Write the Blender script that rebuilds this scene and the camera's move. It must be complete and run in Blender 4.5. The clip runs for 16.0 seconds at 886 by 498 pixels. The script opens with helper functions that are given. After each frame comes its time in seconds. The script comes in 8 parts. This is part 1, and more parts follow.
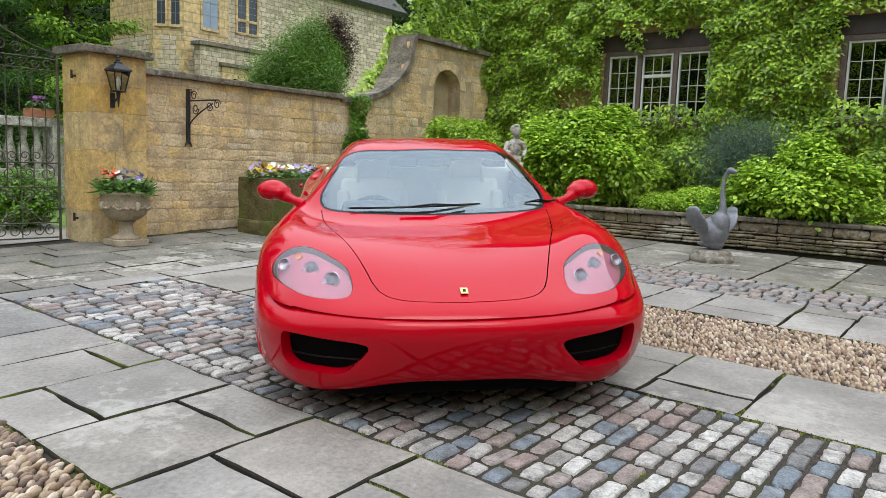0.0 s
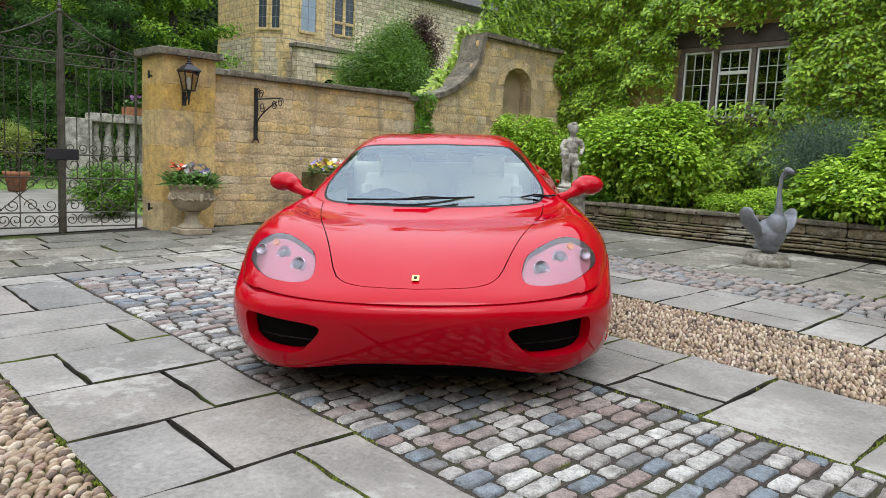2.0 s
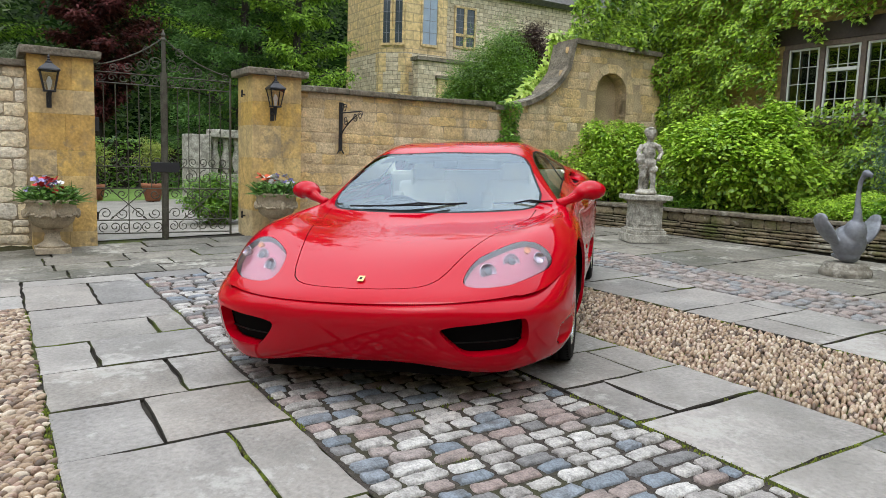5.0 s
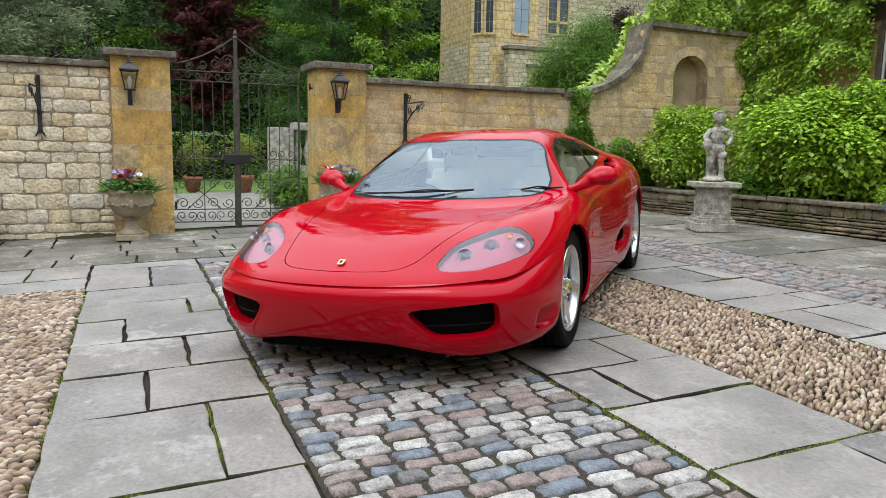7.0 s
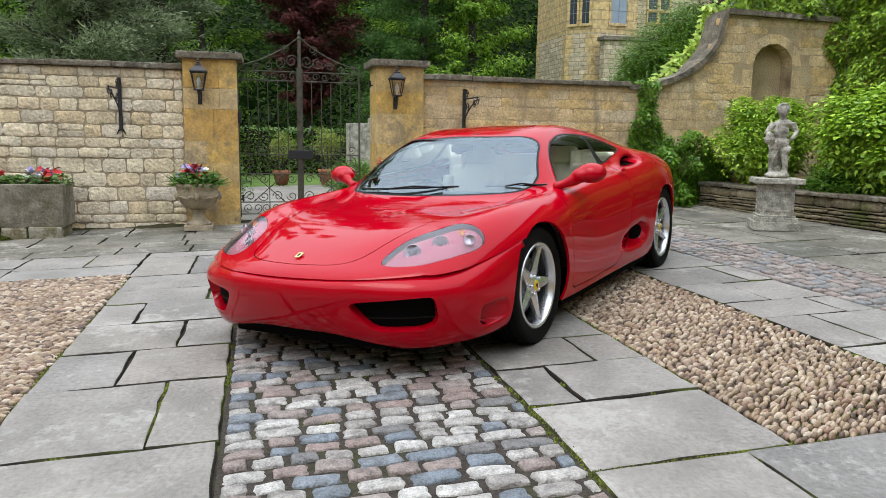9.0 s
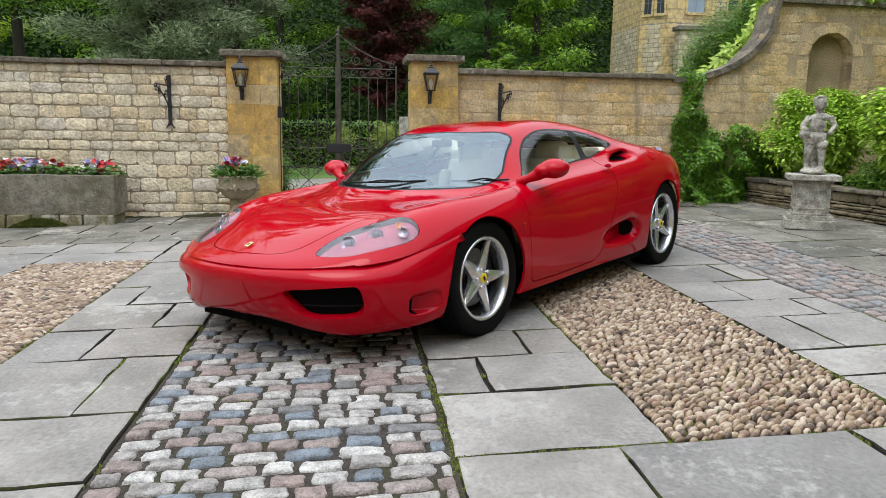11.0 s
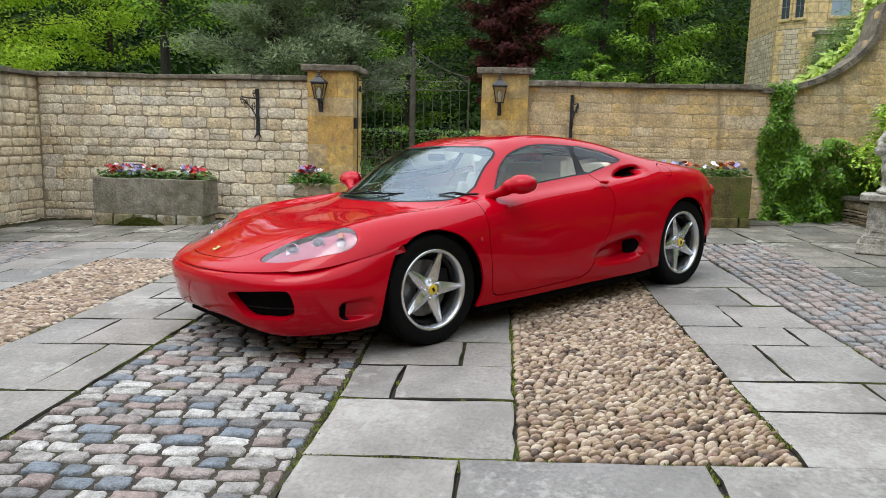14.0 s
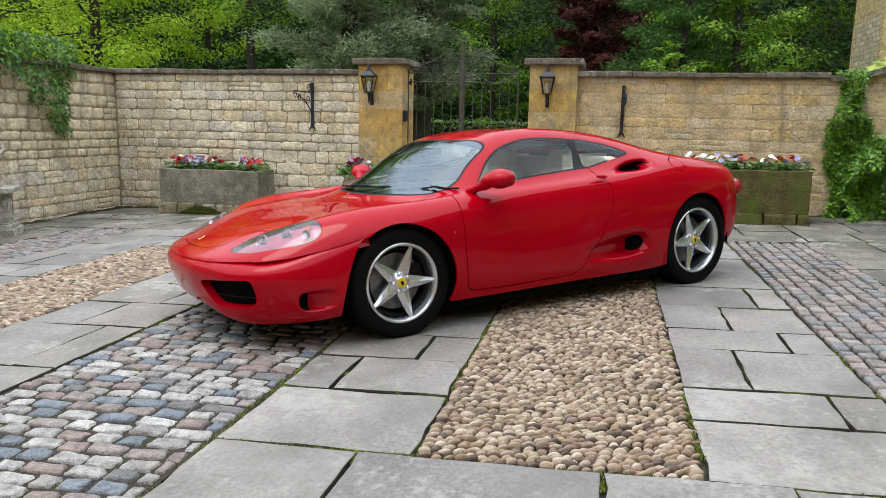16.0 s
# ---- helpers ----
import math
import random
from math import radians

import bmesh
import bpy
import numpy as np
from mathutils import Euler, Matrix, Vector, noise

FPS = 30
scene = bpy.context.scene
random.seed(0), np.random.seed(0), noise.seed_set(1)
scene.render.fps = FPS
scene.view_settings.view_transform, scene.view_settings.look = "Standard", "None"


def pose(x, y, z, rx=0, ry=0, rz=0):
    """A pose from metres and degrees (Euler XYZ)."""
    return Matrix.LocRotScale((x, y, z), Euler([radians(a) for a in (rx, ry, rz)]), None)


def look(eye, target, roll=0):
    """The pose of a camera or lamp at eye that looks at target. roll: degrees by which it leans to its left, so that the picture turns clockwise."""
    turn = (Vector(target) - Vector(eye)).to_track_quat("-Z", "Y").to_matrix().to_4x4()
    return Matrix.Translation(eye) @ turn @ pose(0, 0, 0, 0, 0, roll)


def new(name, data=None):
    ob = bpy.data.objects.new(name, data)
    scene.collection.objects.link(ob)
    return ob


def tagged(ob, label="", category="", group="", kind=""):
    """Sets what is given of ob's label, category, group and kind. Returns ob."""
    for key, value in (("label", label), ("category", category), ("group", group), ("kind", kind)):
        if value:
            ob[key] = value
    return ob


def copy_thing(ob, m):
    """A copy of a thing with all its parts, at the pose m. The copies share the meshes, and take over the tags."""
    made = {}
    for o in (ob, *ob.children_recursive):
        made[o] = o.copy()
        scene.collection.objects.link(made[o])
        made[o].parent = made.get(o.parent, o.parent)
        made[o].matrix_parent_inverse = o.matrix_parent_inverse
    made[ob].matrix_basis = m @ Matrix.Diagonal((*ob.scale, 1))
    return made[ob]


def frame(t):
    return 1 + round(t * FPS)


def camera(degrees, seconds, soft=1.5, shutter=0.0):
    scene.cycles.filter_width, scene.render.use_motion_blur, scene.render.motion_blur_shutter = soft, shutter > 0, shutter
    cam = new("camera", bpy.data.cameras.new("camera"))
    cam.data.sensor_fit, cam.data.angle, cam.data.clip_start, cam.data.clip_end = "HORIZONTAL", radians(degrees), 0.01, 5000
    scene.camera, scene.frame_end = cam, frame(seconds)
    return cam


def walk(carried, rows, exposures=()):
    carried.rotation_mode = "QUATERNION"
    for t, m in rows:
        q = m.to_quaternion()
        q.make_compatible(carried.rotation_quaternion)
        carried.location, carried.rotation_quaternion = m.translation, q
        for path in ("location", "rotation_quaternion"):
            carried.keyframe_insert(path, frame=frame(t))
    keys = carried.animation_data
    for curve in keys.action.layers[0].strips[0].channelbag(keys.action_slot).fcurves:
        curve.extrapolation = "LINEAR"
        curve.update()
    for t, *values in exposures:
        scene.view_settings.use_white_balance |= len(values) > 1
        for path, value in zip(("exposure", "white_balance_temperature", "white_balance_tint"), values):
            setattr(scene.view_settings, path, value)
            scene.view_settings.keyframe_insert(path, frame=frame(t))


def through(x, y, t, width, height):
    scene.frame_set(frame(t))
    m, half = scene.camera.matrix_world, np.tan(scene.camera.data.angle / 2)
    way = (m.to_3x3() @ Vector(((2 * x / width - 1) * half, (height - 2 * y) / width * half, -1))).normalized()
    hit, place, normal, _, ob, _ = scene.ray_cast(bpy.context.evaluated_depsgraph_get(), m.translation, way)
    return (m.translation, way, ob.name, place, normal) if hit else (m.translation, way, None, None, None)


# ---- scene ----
cam = camera(62.7, 16.0, soft=0.8)
# the courtyard slopes: the path and the paving are given on the sloping ground, LEVEL turns them upright
UP = Vector((-0.00959, 0.03181, 0.99945)).normalized()
LEVEL = UP.rotation_difference(Vector((0, 0, 1))).to_matrix().to_4x4()
PATH = [
    (0, (0.272, 0.523, 1.183), (-0.965, 2.067, 0.891), 1.5),
    (0.5, (0.475, 0.585, 1.185), (-0.816, 2.084, 0.895), 2.0),
    (1, (0.663, 0.632, 1.181), (-0.696, 2.071, 0.892), 2.0),
    (1.5, (0.742, 0.717, 1.162), (-0.661, 2.112, 0.865), 2.0),
    (2, (0.815, 0.885, 1.168), (-0.631, 2.235, 0.868), 1.8),
    (2.5, (0.868, 1.0, 1.183), (-0.621, 2.302, 0.887), 1.7),
    (3, (0.982, 1.09, 1.181), (-0.549, 2.345, 0.895), 1.5),
    (3.5, (1.207, 1.183, 1.2), (-0.364, 2.388, 0.92), 1.3),
    (4, (1.321, 1.271, 1.182), (-0.29, 2.423, 0.9), 1.2),
    (6.5, (1.766, 1.875, 1.198), (-0.021, 2.721, 0.901), -0.4),
    (7, (1.832, 2.013, 1.169), (0.014, 2.786, 0.858), -0.4),
    (7.5, (1.841, 2.227, 1.171), (-0.007, 2.916, 0.839), -0.2),
    (8, (1.873, 2.362, 1.191), (-0.003, 2.971, 0.861), -0.4),
    (8.5, (2.013, 2.555, 1.18), (0.114, 3.094, 0.857), -0.7),
    (9, (2.179, 2.739, 1.189), (0.265, 3.215, 0.863), -0.8),
    (11.5, (2.453, 3.66, 1.192), (0.489, 3.826, 0.854), -0.9),
    (12, (2.456, 3.831, 1.177), (0.486, 3.923, 0.843), -0.9),
    (12.5, (2.434, 4.008, 1.207), (0.464, 4.03, 0.867), -0.8),
    (13, (2.437, 4.15, 1.21), (0.464, 4.109, 0.883), -0.6),
    (13.5, (2.511, 4.378, 1.221), (0.539, 4.278, 0.905), -0.5),
    (14, (2.602, 4.59, 1.227), (0.634, 4.428, 0.912), -0.5),
    (14.5, (2.574, 4.774, 1.202), (0.611, 4.556, 0.884), -0.6),
    (15, (2.49, 4.96, 1.222), (0.54, 4.674, 0.883), -0.9),
    (15.5, (2.463, 5.098, 1.225), (0.525, 4.74, 0.885), -0.8),
    (16, (2.499, 5.342, 1.238), (0.576, 4.91, 0.902), -0.7),
]
walk(cam, [(t, LEVEL @ look(eye, target, roll)) for t, eye, target, roll in PATH])

# ---- light: bright overcast day ----
world = bpy.data.worlds.new("world")
scene.world = world
world.use_nodes = True
wn = world.node_tree.nodes
bg = wn["Background"]
sky = wn.new("ShaderNodeTexSky")
sky.sky_type = "NISHITA"
sky.sun_disc = False
SUN_AZ, SUN_EL = 140.0, 70.0
sky.sun_elevation, sky.sun_rotation = radians(SUN_EL), radians(SUN_AZ)
sky.altitude, sky.air_density, sky.dust_density, sky.ozone_density = 100, 1.0, 5.0, 1.0
cloud_noise = wn.new("ShaderNodeTexNoise")
cloud_noise.inputs["Scale"].default_value = 2.2
cloud_noise.inputs["Detail"].default_value = 6
ramp = wn.new("ShaderNodeValToRGB")
ramp.color_ramp.elements[0].position, ramp.color_ramp.elements[0].color = 0.30, (0.68, 0.79, 0.96, 1)
ramp.color_ramp.elements[1].position, ramp.color_ramp.elements[1].color = 0.72, (0.94, 0.985, 1.04, 1)
mixw = wn.new("ShaderNodeMix")
mixw.data_type = "RGBA"
mixw.inputs["Factor"].default_value = 0.88
scale_cloud = wn.new("ShaderNodeVectorMath")
scale_cloud.operation = "SCALE"
wl = world.node_tree.links
wl.new(cloud_noise.outputs["Fac"], ramp.inputs["Fac"])
wl.new(ramp.outputs["Color"], scale_cloud.inputs[0])
# a covered sky is brightest overhead and dims towards the horizon
sky_way = wn.new("ShaderNodeTexCoord")
sky_up = wn.new("ShaderNodeSeparateXYZ")
sky_fall = wn.new("ShaderNodeMapRange")
sky_fall.inputs["From Min"].default_value, sky_fall.inputs["From Max"].default_value = 0.0, 1.0
sky_fall.inputs["To Min"].default_value, sky_fall.inputs["To Max"].default_value = 4.4, 16.5
wl.new(sky_way.outputs["Generated"], sky_up.inputs["Vector"])
wl.new(sky_up.outputs["Z"], sky_fall.inputs["Value"])
wl.new(sky_fall.outputs["Result"], scale_cloud.inputs["Scale"])
wl.new(sky.outputs["Color"], mixw.inputs["A"])
wl.new(scale_cloud.outputs["Vector"], mixw.inputs["B"])
wl.new(mixw.outputs["Result"], bg.inputs["Color"])
bg.inputs["Strength"].default_value = 0.15
sun = new("sun", bpy.data.lights.new("sun", "SUN"))
sun.data.energy, sun.data.angle, sun.data.color = 0.9, radians(30), (1.0, 0.98, 0.96)
sun.matrix_world = look((0, 0, 0), (-math.sin(radians(SUN_AZ)) * math.cos(radians(SUN_EL)), -math.cos(radians(SUN_AZ)) * math.cos(radians(SUN_EL)), -math.sin(radians(SUN_EL))))
scene.view_settings.exposure = 0.38

# ---- tools ----
def part(name, bm, material, parent=None, label="", smooth=False):
    """One mesh object out of a bmesh, under a thing or a part."""
    me = bpy.data.meshes.new(name)
    bm.to_mesh(me)
    bm.free()
    if smooth:
        me.shade_smooth()
    me.materials.append(material)
    ob = new(name, me)
    if parent is not None:
        ob.parent = parent
    if label:
        ob["label"] = label
    return ob


def thing(name, m=None, label="", category="", group="", kind=""):
    ob = new(name)
    if m is not None:
        ob.matrix_world = m
    return tagged(ob, label, category, group, kind)


def box(bm, x0, y0, z0, x1, y1, z1, bevel=0.0, m=None):
    r = bmesh.ops.create_cube(bm, size=1.0)
    vs = r["verts"]
    for v in vs:
        v.co = Vector(((x0 + x1) / 2 + v.co.x * (x1 - x0), (y0 + y1) / 2 + v.co.y * (y1 - y0), (z0 + z1) / 2 + v.co.z * (z1 - z0)))
    if bevel > 0:
        es = list({e for v in vs for e in v.link_edges})
        r = bmesh.ops.bevel(bm, geom=es, offset=bevel, segments=2, affect="EDGES", profile=0.6)
        vs = list({v for f in r["faces"] for v in f.verts} | {v for v in vs if v.is_valid})
    if m is not None:
        bmesh.ops.transform(bm, matrix=m, verts=vs)
    return vs


def lathe(bm, profile, n=32, m=None, caps=True):
    """A turned form about z; profile: rows of (radius, height), from the bottom up."""
    rings = []
    for r, z in profile:
        rings.append([bm.verts.new((r * math.cos(2 * math.pi * i / n), r * math.sin(2 * math.pi * i / n), z)) for i in range(n)])
    for a, b in zip(rings, rings[1:]):
        for i in range(n):
            bm.faces.new((a[i], a[(i + 1) % n], b[(i + 1) % n], b[i]))
    if caps:
        bm.faces.new(list(reversed(rings[0])))
        bm.faces.new(rings[-1])
    else:
        for i in range(n):
            bm.faces.new((rings[-1][i], rings[-1][(i + 1) % n], rings[0][(i + 1) % n], rings[0][i]))
    vs = [v for ring in rings for v in ring]
    if m is not None:
        bmesh.ops.transform(bm, matrix=m, verts=vs)
    return vs


def tube(bm, pts, radius, n=8, taper=None):
    """A round bar along points; radius a number, or one per point."""
    pts = [Vector(p) for p in pts]
    rad = radius if isinstance(radius, (list, tuple)) else [radius] * len(pts)
    rings, side = [], None
    for i, p in enumerate(pts):
        d = (pts[min(i + 1, len(pts) - 1)] - pts[max(i - 1, 0)]).normalized()
        if side is None:
            side = d.cross(Vector((0.13, 0.31, 0.94))).normalized()
        side = (side - d * side.dot(d)).normalized()
        other = d.cross(side)
        rings.append([bm.verts.new(p + (side * math.cos(2 * math.pi * k / n) + other * math.sin(2 * math.pi * k / n)) * rad[i]) for k in range(n)])
    for a, b in zip(rings, rings[1:]):
        for k in range(n):
            bm.faces.new((a[k], a[(k + 1) % n], b[(k + 1) % n], b[k]))
    bm.faces.new(list(reversed(rings[0])))
    bm.faces.new(rings[-1])
    return [v for ring in rings for v in ring]


def ground_z(x, y):
    n = LEVEL.to_3x3() @ Vector((0, 0, 1))
    return -(n.x * x + n.y * y) / n.z


def stand(x, y, rz=0.0, dz=0.0):
    """An upright pose with its base on the ground."""
    return pose(x, y, ground_z(x, y) + dz, 0, 0, rz)


def blobs(name, material, forms, voxel=.012, lump=0.0):
    """One closed form out of overlapping round ones: rows of (place, radii, turn) and bars."""
    bm = bmesh.new()
    for kind, *q in forms:
        if kind == "ball":
            c, r, turn = q
            bmesh.ops.create_icosphere(bm, subdivisions=3, radius=1, matrix=Matrix.Translation(c) @ Euler([radians(a) for a in turn]).to_matrix().to_4x4() @ Matrix.Diagonal((*r, 1)))
        else:
            tube(bm, q[0], q[1], 14)
    me = bpy.data.meshes.new(name)
    bm.to_mesh(me)
    bm.free()
    ob = new(name, me)
    md = ob.modifiers.new("merge", "REMESH")
    md.mode, md.voxel_size = "VOXEL", voxel
    sm = ob.modifiers.new("smooth", "SMOOTH")
    sm.factor, sm.iterations = .5, 5
    done = bpy.data.meshes.new_from_object(ob.evaluated_get(bpy.context.evaluated_depsgraph_get()))
    ob.modifiers.clear()
    ob.data = done
    done.name = name
    if lump:
        for v in done.vertices:
            v.co += v.normal * noise.noise(v.co * 40) * lump
    done.shade_smooth()
    done.materials.clear()
    done.materials.append(material)
    return ob

# ---- materials ----
def mat(name, color, rough=0.6, metal=0.0, vary=0.25, scale=6.0, fine=60.0, bump=0.3, second=None, coat=0.0, spec=None, per_object=0.0, per_island=0.0, dist=0.004, coat_ior=1.5):
    """A plain surface with variation at two scales, and fine relief."""
    m = bpy.data.materials.new(name)
    m.use_nodes = True
    nt = m.node_tree
    n, l = nt.nodes, nt.links
    b = n["Principled BSDF"]
    tc = n.new("ShaderNodeTexCoord")
    big = n.new("ShaderNodeTexNoise")
    big.inputs["Scale"].default_value, big.inputs["Detail"].default_value = scale, 5
    small = n.new("ShaderNodeTexNoise")
    small.inputs["Scale"].default_value, small.inputs["Detail"].default_value = fine, 4
    l.new(tc.outputs["Object"], big.inputs["Vector"])
    l.new(tc.outputs["Object"], small.inputs["Vector"])
    r = n.new("ShaderNodeValToRGB")
    second = second or tuple(c * (1 - vary) for c in color)
    r.color_ramp.elements[0].position, r.color_ramp.elements[0].color = 0.35, (*second, 1)
    r.color_ramp.elements[1].position, r.color_ramp.elements[1].color = 0.65, (*color, 1)
    l.new(big.outputs["Fac"], r.inputs["Fac"])
    mul = n.new("ShaderNodeMix")
    mul.data_type, mul.blend_type = "RGBA", "MULTIPLY"
    mul.inputs["Factor"].default_value = 1.0
    r2 = n.new("ShaderNodeMapRange")
    r2.inputs["From Min"].default_value, r2.inputs["From Max"].default_value = 0.25, 0.75
    r2.inputs["To Min"].default_value, r2.inputs["To Max"].default_value = 1 - vary, 1 + vary * 0.5
    l.new(small.outputs["Fac"], r2.inputs["Value"])
    l.new(r.outputs["Color"], mul.inputs["A"])
    l.new(r2.outputs["Result"], mul.inputs["B"])
    out = mul.outputs["Result"]
    if per_object or per_island:
        if per_object:
            src = n.new("ShaderNodeObjectInfo").outputs["Random"]
            amt = per_object
        else:
            src = n.new("ShaderNodeNewGeometry").outputs["Random Per Island"]
            amt = per_island
        hs = n.new("ShaderNodeHueSaturation")
        mr = n.new("ShaderNodeMapRange")
        mr.inputs["To Min"].default_value, mr.inputs["To Max"].default_value = 1 - amt, 1 + amt
        l.new(src, mr.inputs["Value"])
        l.new(mr.outputs["Result"], hs.inputs["Value"])
        l.new(out, hs.inputs["Color"])
        out = hs.outputs["Color"]
    l.new(out, b.inputs["Base Color"])
    b.inputs["Roughness"].default_value, b.inputs["Metallic"].default_value = rough, metal
    if coat:
        b.inputs["Coat Weight"].default_value, b.inputs["Coat Roughness"].default_value, b.inputs["Coat IOR"].default_value = coat, 0.03, coat_ior
    if spec is not None:
        b.inputs["Specular IOR Level"].default_value = spec
    if bump:
        bp = n.new("ShaderNodeBump")
        bp.inputs["Strength"].default_value, bp.inputs["Distance"].default_value = bump, dist
        l.new(small.outputs["Fac"], bp.inputs["Height"])
        l.new(bp.outputs["Normal"], b.inputs["Normal"])
    return m



def palette(name, colors, rough, source="object", fine=60.0, vary=0.25, bump=0.5, dist=0.004, stain=None, stain_scale=3.0, stain_amount=0.5, coarse=8.0, steps=False, spots=None, streak=None):
    """A surface whose pieces take their colours from a list, one each, with grain and stains."""
    m = bpy.data.materials.new(name)
    m.use_nodes = True
    n, l = m.node_tree.nodes, m.node_tree.links
    b = n["Principled BSDF"]
    src = n.new("ShaderNodeObjectInfo").outputs["Random"] if source == "object" else n.new("ShaderNodeNewGeometry").outputs["Random Per Island"]
    r = n.new("ShaderNodeValToRGB")
    r.color_ramp.interpolation = "CONSTANT" if steps else "LINEAR"
    e = r.color_ramp.elements
    for k, c in enumerate(colors):
        el = e[k] if k < 2 else e.new(0.5)
        el.position, el.color = k / max(1, len(colors) - 1), (*c, 1)
    for k, c in enumerate(colors):
        e[k].position, e[k].color = k / max(1, len(colors) - 1), (*c, 1)
    l.new(src, r.inputs["Fac"])
    geo = n.new("ShaderNodeNewGeometry")
    small = n.new("ShaderNodeTexNoise")
    small.inputs["Scale"].default_value, small.inputs["Detail"].default_value = fine, 6
    mid = n.new("ShaderNodeTexNoise")
    mid.inputs["Scale"].default_value, mid.inputs["Detail"].default_value = coarse, 4
    l.new(geo.outputs["Position"], small.inputs["Vector"])
    l.new(geo.outputs["Position"], mid.inputs["Vector"])
    add = n.new("ShaderNodeMath")
    add.operation = "ADD"
    l.new(small.outputs["Fac"], add.inputs[0])
    l.new(mid.outputs["Fac"], add.inputs[1])
    mr = n.new("ShaderNodeMapRange")
    mr.inputs["From Min"].default_value, mr.inputs["From Max"].default_value = 0.65, 1.35
    mr.inputs["To Min"].default_value, mr.inputs["To Max"].default_value = 1 - vary, 1 + vary * 0.6
    l.new(add.outputs["Value"], mr.inputs["Value"])
    mul = n.new("ShaderNodeMix")
    mul.data_type, mul.blend_type = "RGBA", "MULTIPLY"
    mul.inputs["Factor"].default_value = 1.0
    l.new(r.outputs["Color"], mul.inputs["A"])
    l.new(mr.outputs["Result"], mul.inputs["B"])
    out = mul.outputs["Result"]
    if stain:
        big = n.new("ShaderNodeTexNoise")
        big.inputs["Scale"].default_value, big.inputs["Detail"].default_value, big.inputs["Roughness"].default_value = stain_scale, 7, 0.65
        l.new(geo.outputs["Position"], big.inputs["Vector"])
        sr = n.new("ShaderNodeMapRange")
        sr.inputs["From Min"].default_value, sr.inputs["From Max"].default_value = 0.50, 0.66
        sr.inputs["To Max"].default_value = stain_amount
        l.new(big.outputs["Fac"], sr.inputs["Value"])
        mx = n.new("ShaderNodeMix")
        mx.data_type = "RGBA"
        l.new(sr.outputs["Result"], mx.inputs["Factor"])
        l.new(out, mx.inputs["A"])
        mx.inputs["B"].default_value = (*stain, 1)
        out = mx.outputs["Result"]
    if spots:
        # lichen: small patches with ragged edges, thicker in some places
        tone, spot_scale, spot_amount = spots
        dot = n.new("ShaderNodeTexNoise")
        dot.inputs["Scale"].default_value, dot.inputs["Detail"].default_value, dot.inputs["Roughness"].default_value = spot_scale, 8, 0.7
        l.new(geo.outputs["Position"], dot.inputs["Vector"])
        where = n.new("ShaderNodeTexNoise")
        where.inputs["Scale"].default_value, where.inputs["Detail"].default_value = spot_scale * 0.12, 3
        l.new(geo.outputs["Position"], where.inputs["Vector"])
        both_n = n.new("ShaderNodeMath")
        both_n.operation = "ADD"
        l.new(dot.outputs["Fac"], both_n.inputs[0])
        l.new(where.outputs["Fac"], both_n.inputs[1])
        sr = n.new("ShaderNodeMapRange")
        sr.inputs["From Min"].default_value, sr.inputs["From Max"].default_value = 1.10, 1.22
        sr.inputs["To Max"].default_value = spot_amount
        l.new(both_n.outputs["Value"], sr.inputs["Value"])
        mx = n.new("ShaderNodeMix")
        mx.data_type = "RGBA"
        l.new(sr.outputs["Result"], mx.inputs["Factor"])
        l.new(out, mx.inputs["A"])
        mx.inputs["B"].default_value = (*tone, 1)
        out = mx.outputs["Result"]
    if streak:
        # rain runs: long upright marks of dirt
        tone, amount = streak
        mp = n.new("ShaderNodeMapping")
        mp.inputs["Scale"].default_value = (2.6, 2.6, .45)
        run = n.new("ShaderNodeTexNoise")
        run.inputs["Scale"].default_value, run.inputs["Detail"].default_value, run.inputs["Roughness"].default_value = 1.3, 6, .6
        l.new(geo.outputs["Position"], mp.inputs["Vector"])
        l.new(mp.outputs["Vector"], run.inputs["Vector"])
        rm = n.new("ShaderNodeMapRange")
        rm.inputs["From Min"].default_value, rm.inputs["From Max"].default_value, rm.inputs["To Max"].default_value = .57, .71, amount
        l.new(run.outputs["Fac"], rm.inputs["Value"])
        mx = n.new("ShaderNodeMix")
        mx.data_type = "RGBA"
        l.new(rm.outputs["Result"], mx.inputs["Factor"])
        l.new(out, mx.inputs["A"])
        mx.inputs["B"].default_value = (*tone, 1)
        out = mx.outputs["Result"]
    b.inputs["Specular IOR Level"].default_value = .22 if rough > .8 else .4
    l.new(out, b.inputs["Base Color"])
    rr = n.new("ShaderNodeMapRange")
    rr.inputs["To Min"].default_value, rr.inputs["To Max"].default_value = max(0.05, rough - 0.12), min(1, rough + 0.12)
    l.new(mid.outputs["Fac"], rr.inputs["Value"])
    l.new(rr.outputs["Result"], b.inputs["Roughness"])
    bp = n.new("ShaderNodeBump")
    bp.inputs["Strength"].default_value, bp.inputs["Distance"].default_value = bump, dist
    l.new(add.outputs["Value"], bp.inputs["Height"])
    l.new(bp.outputs["Normal"], b.inputs["Normal"])
    return m


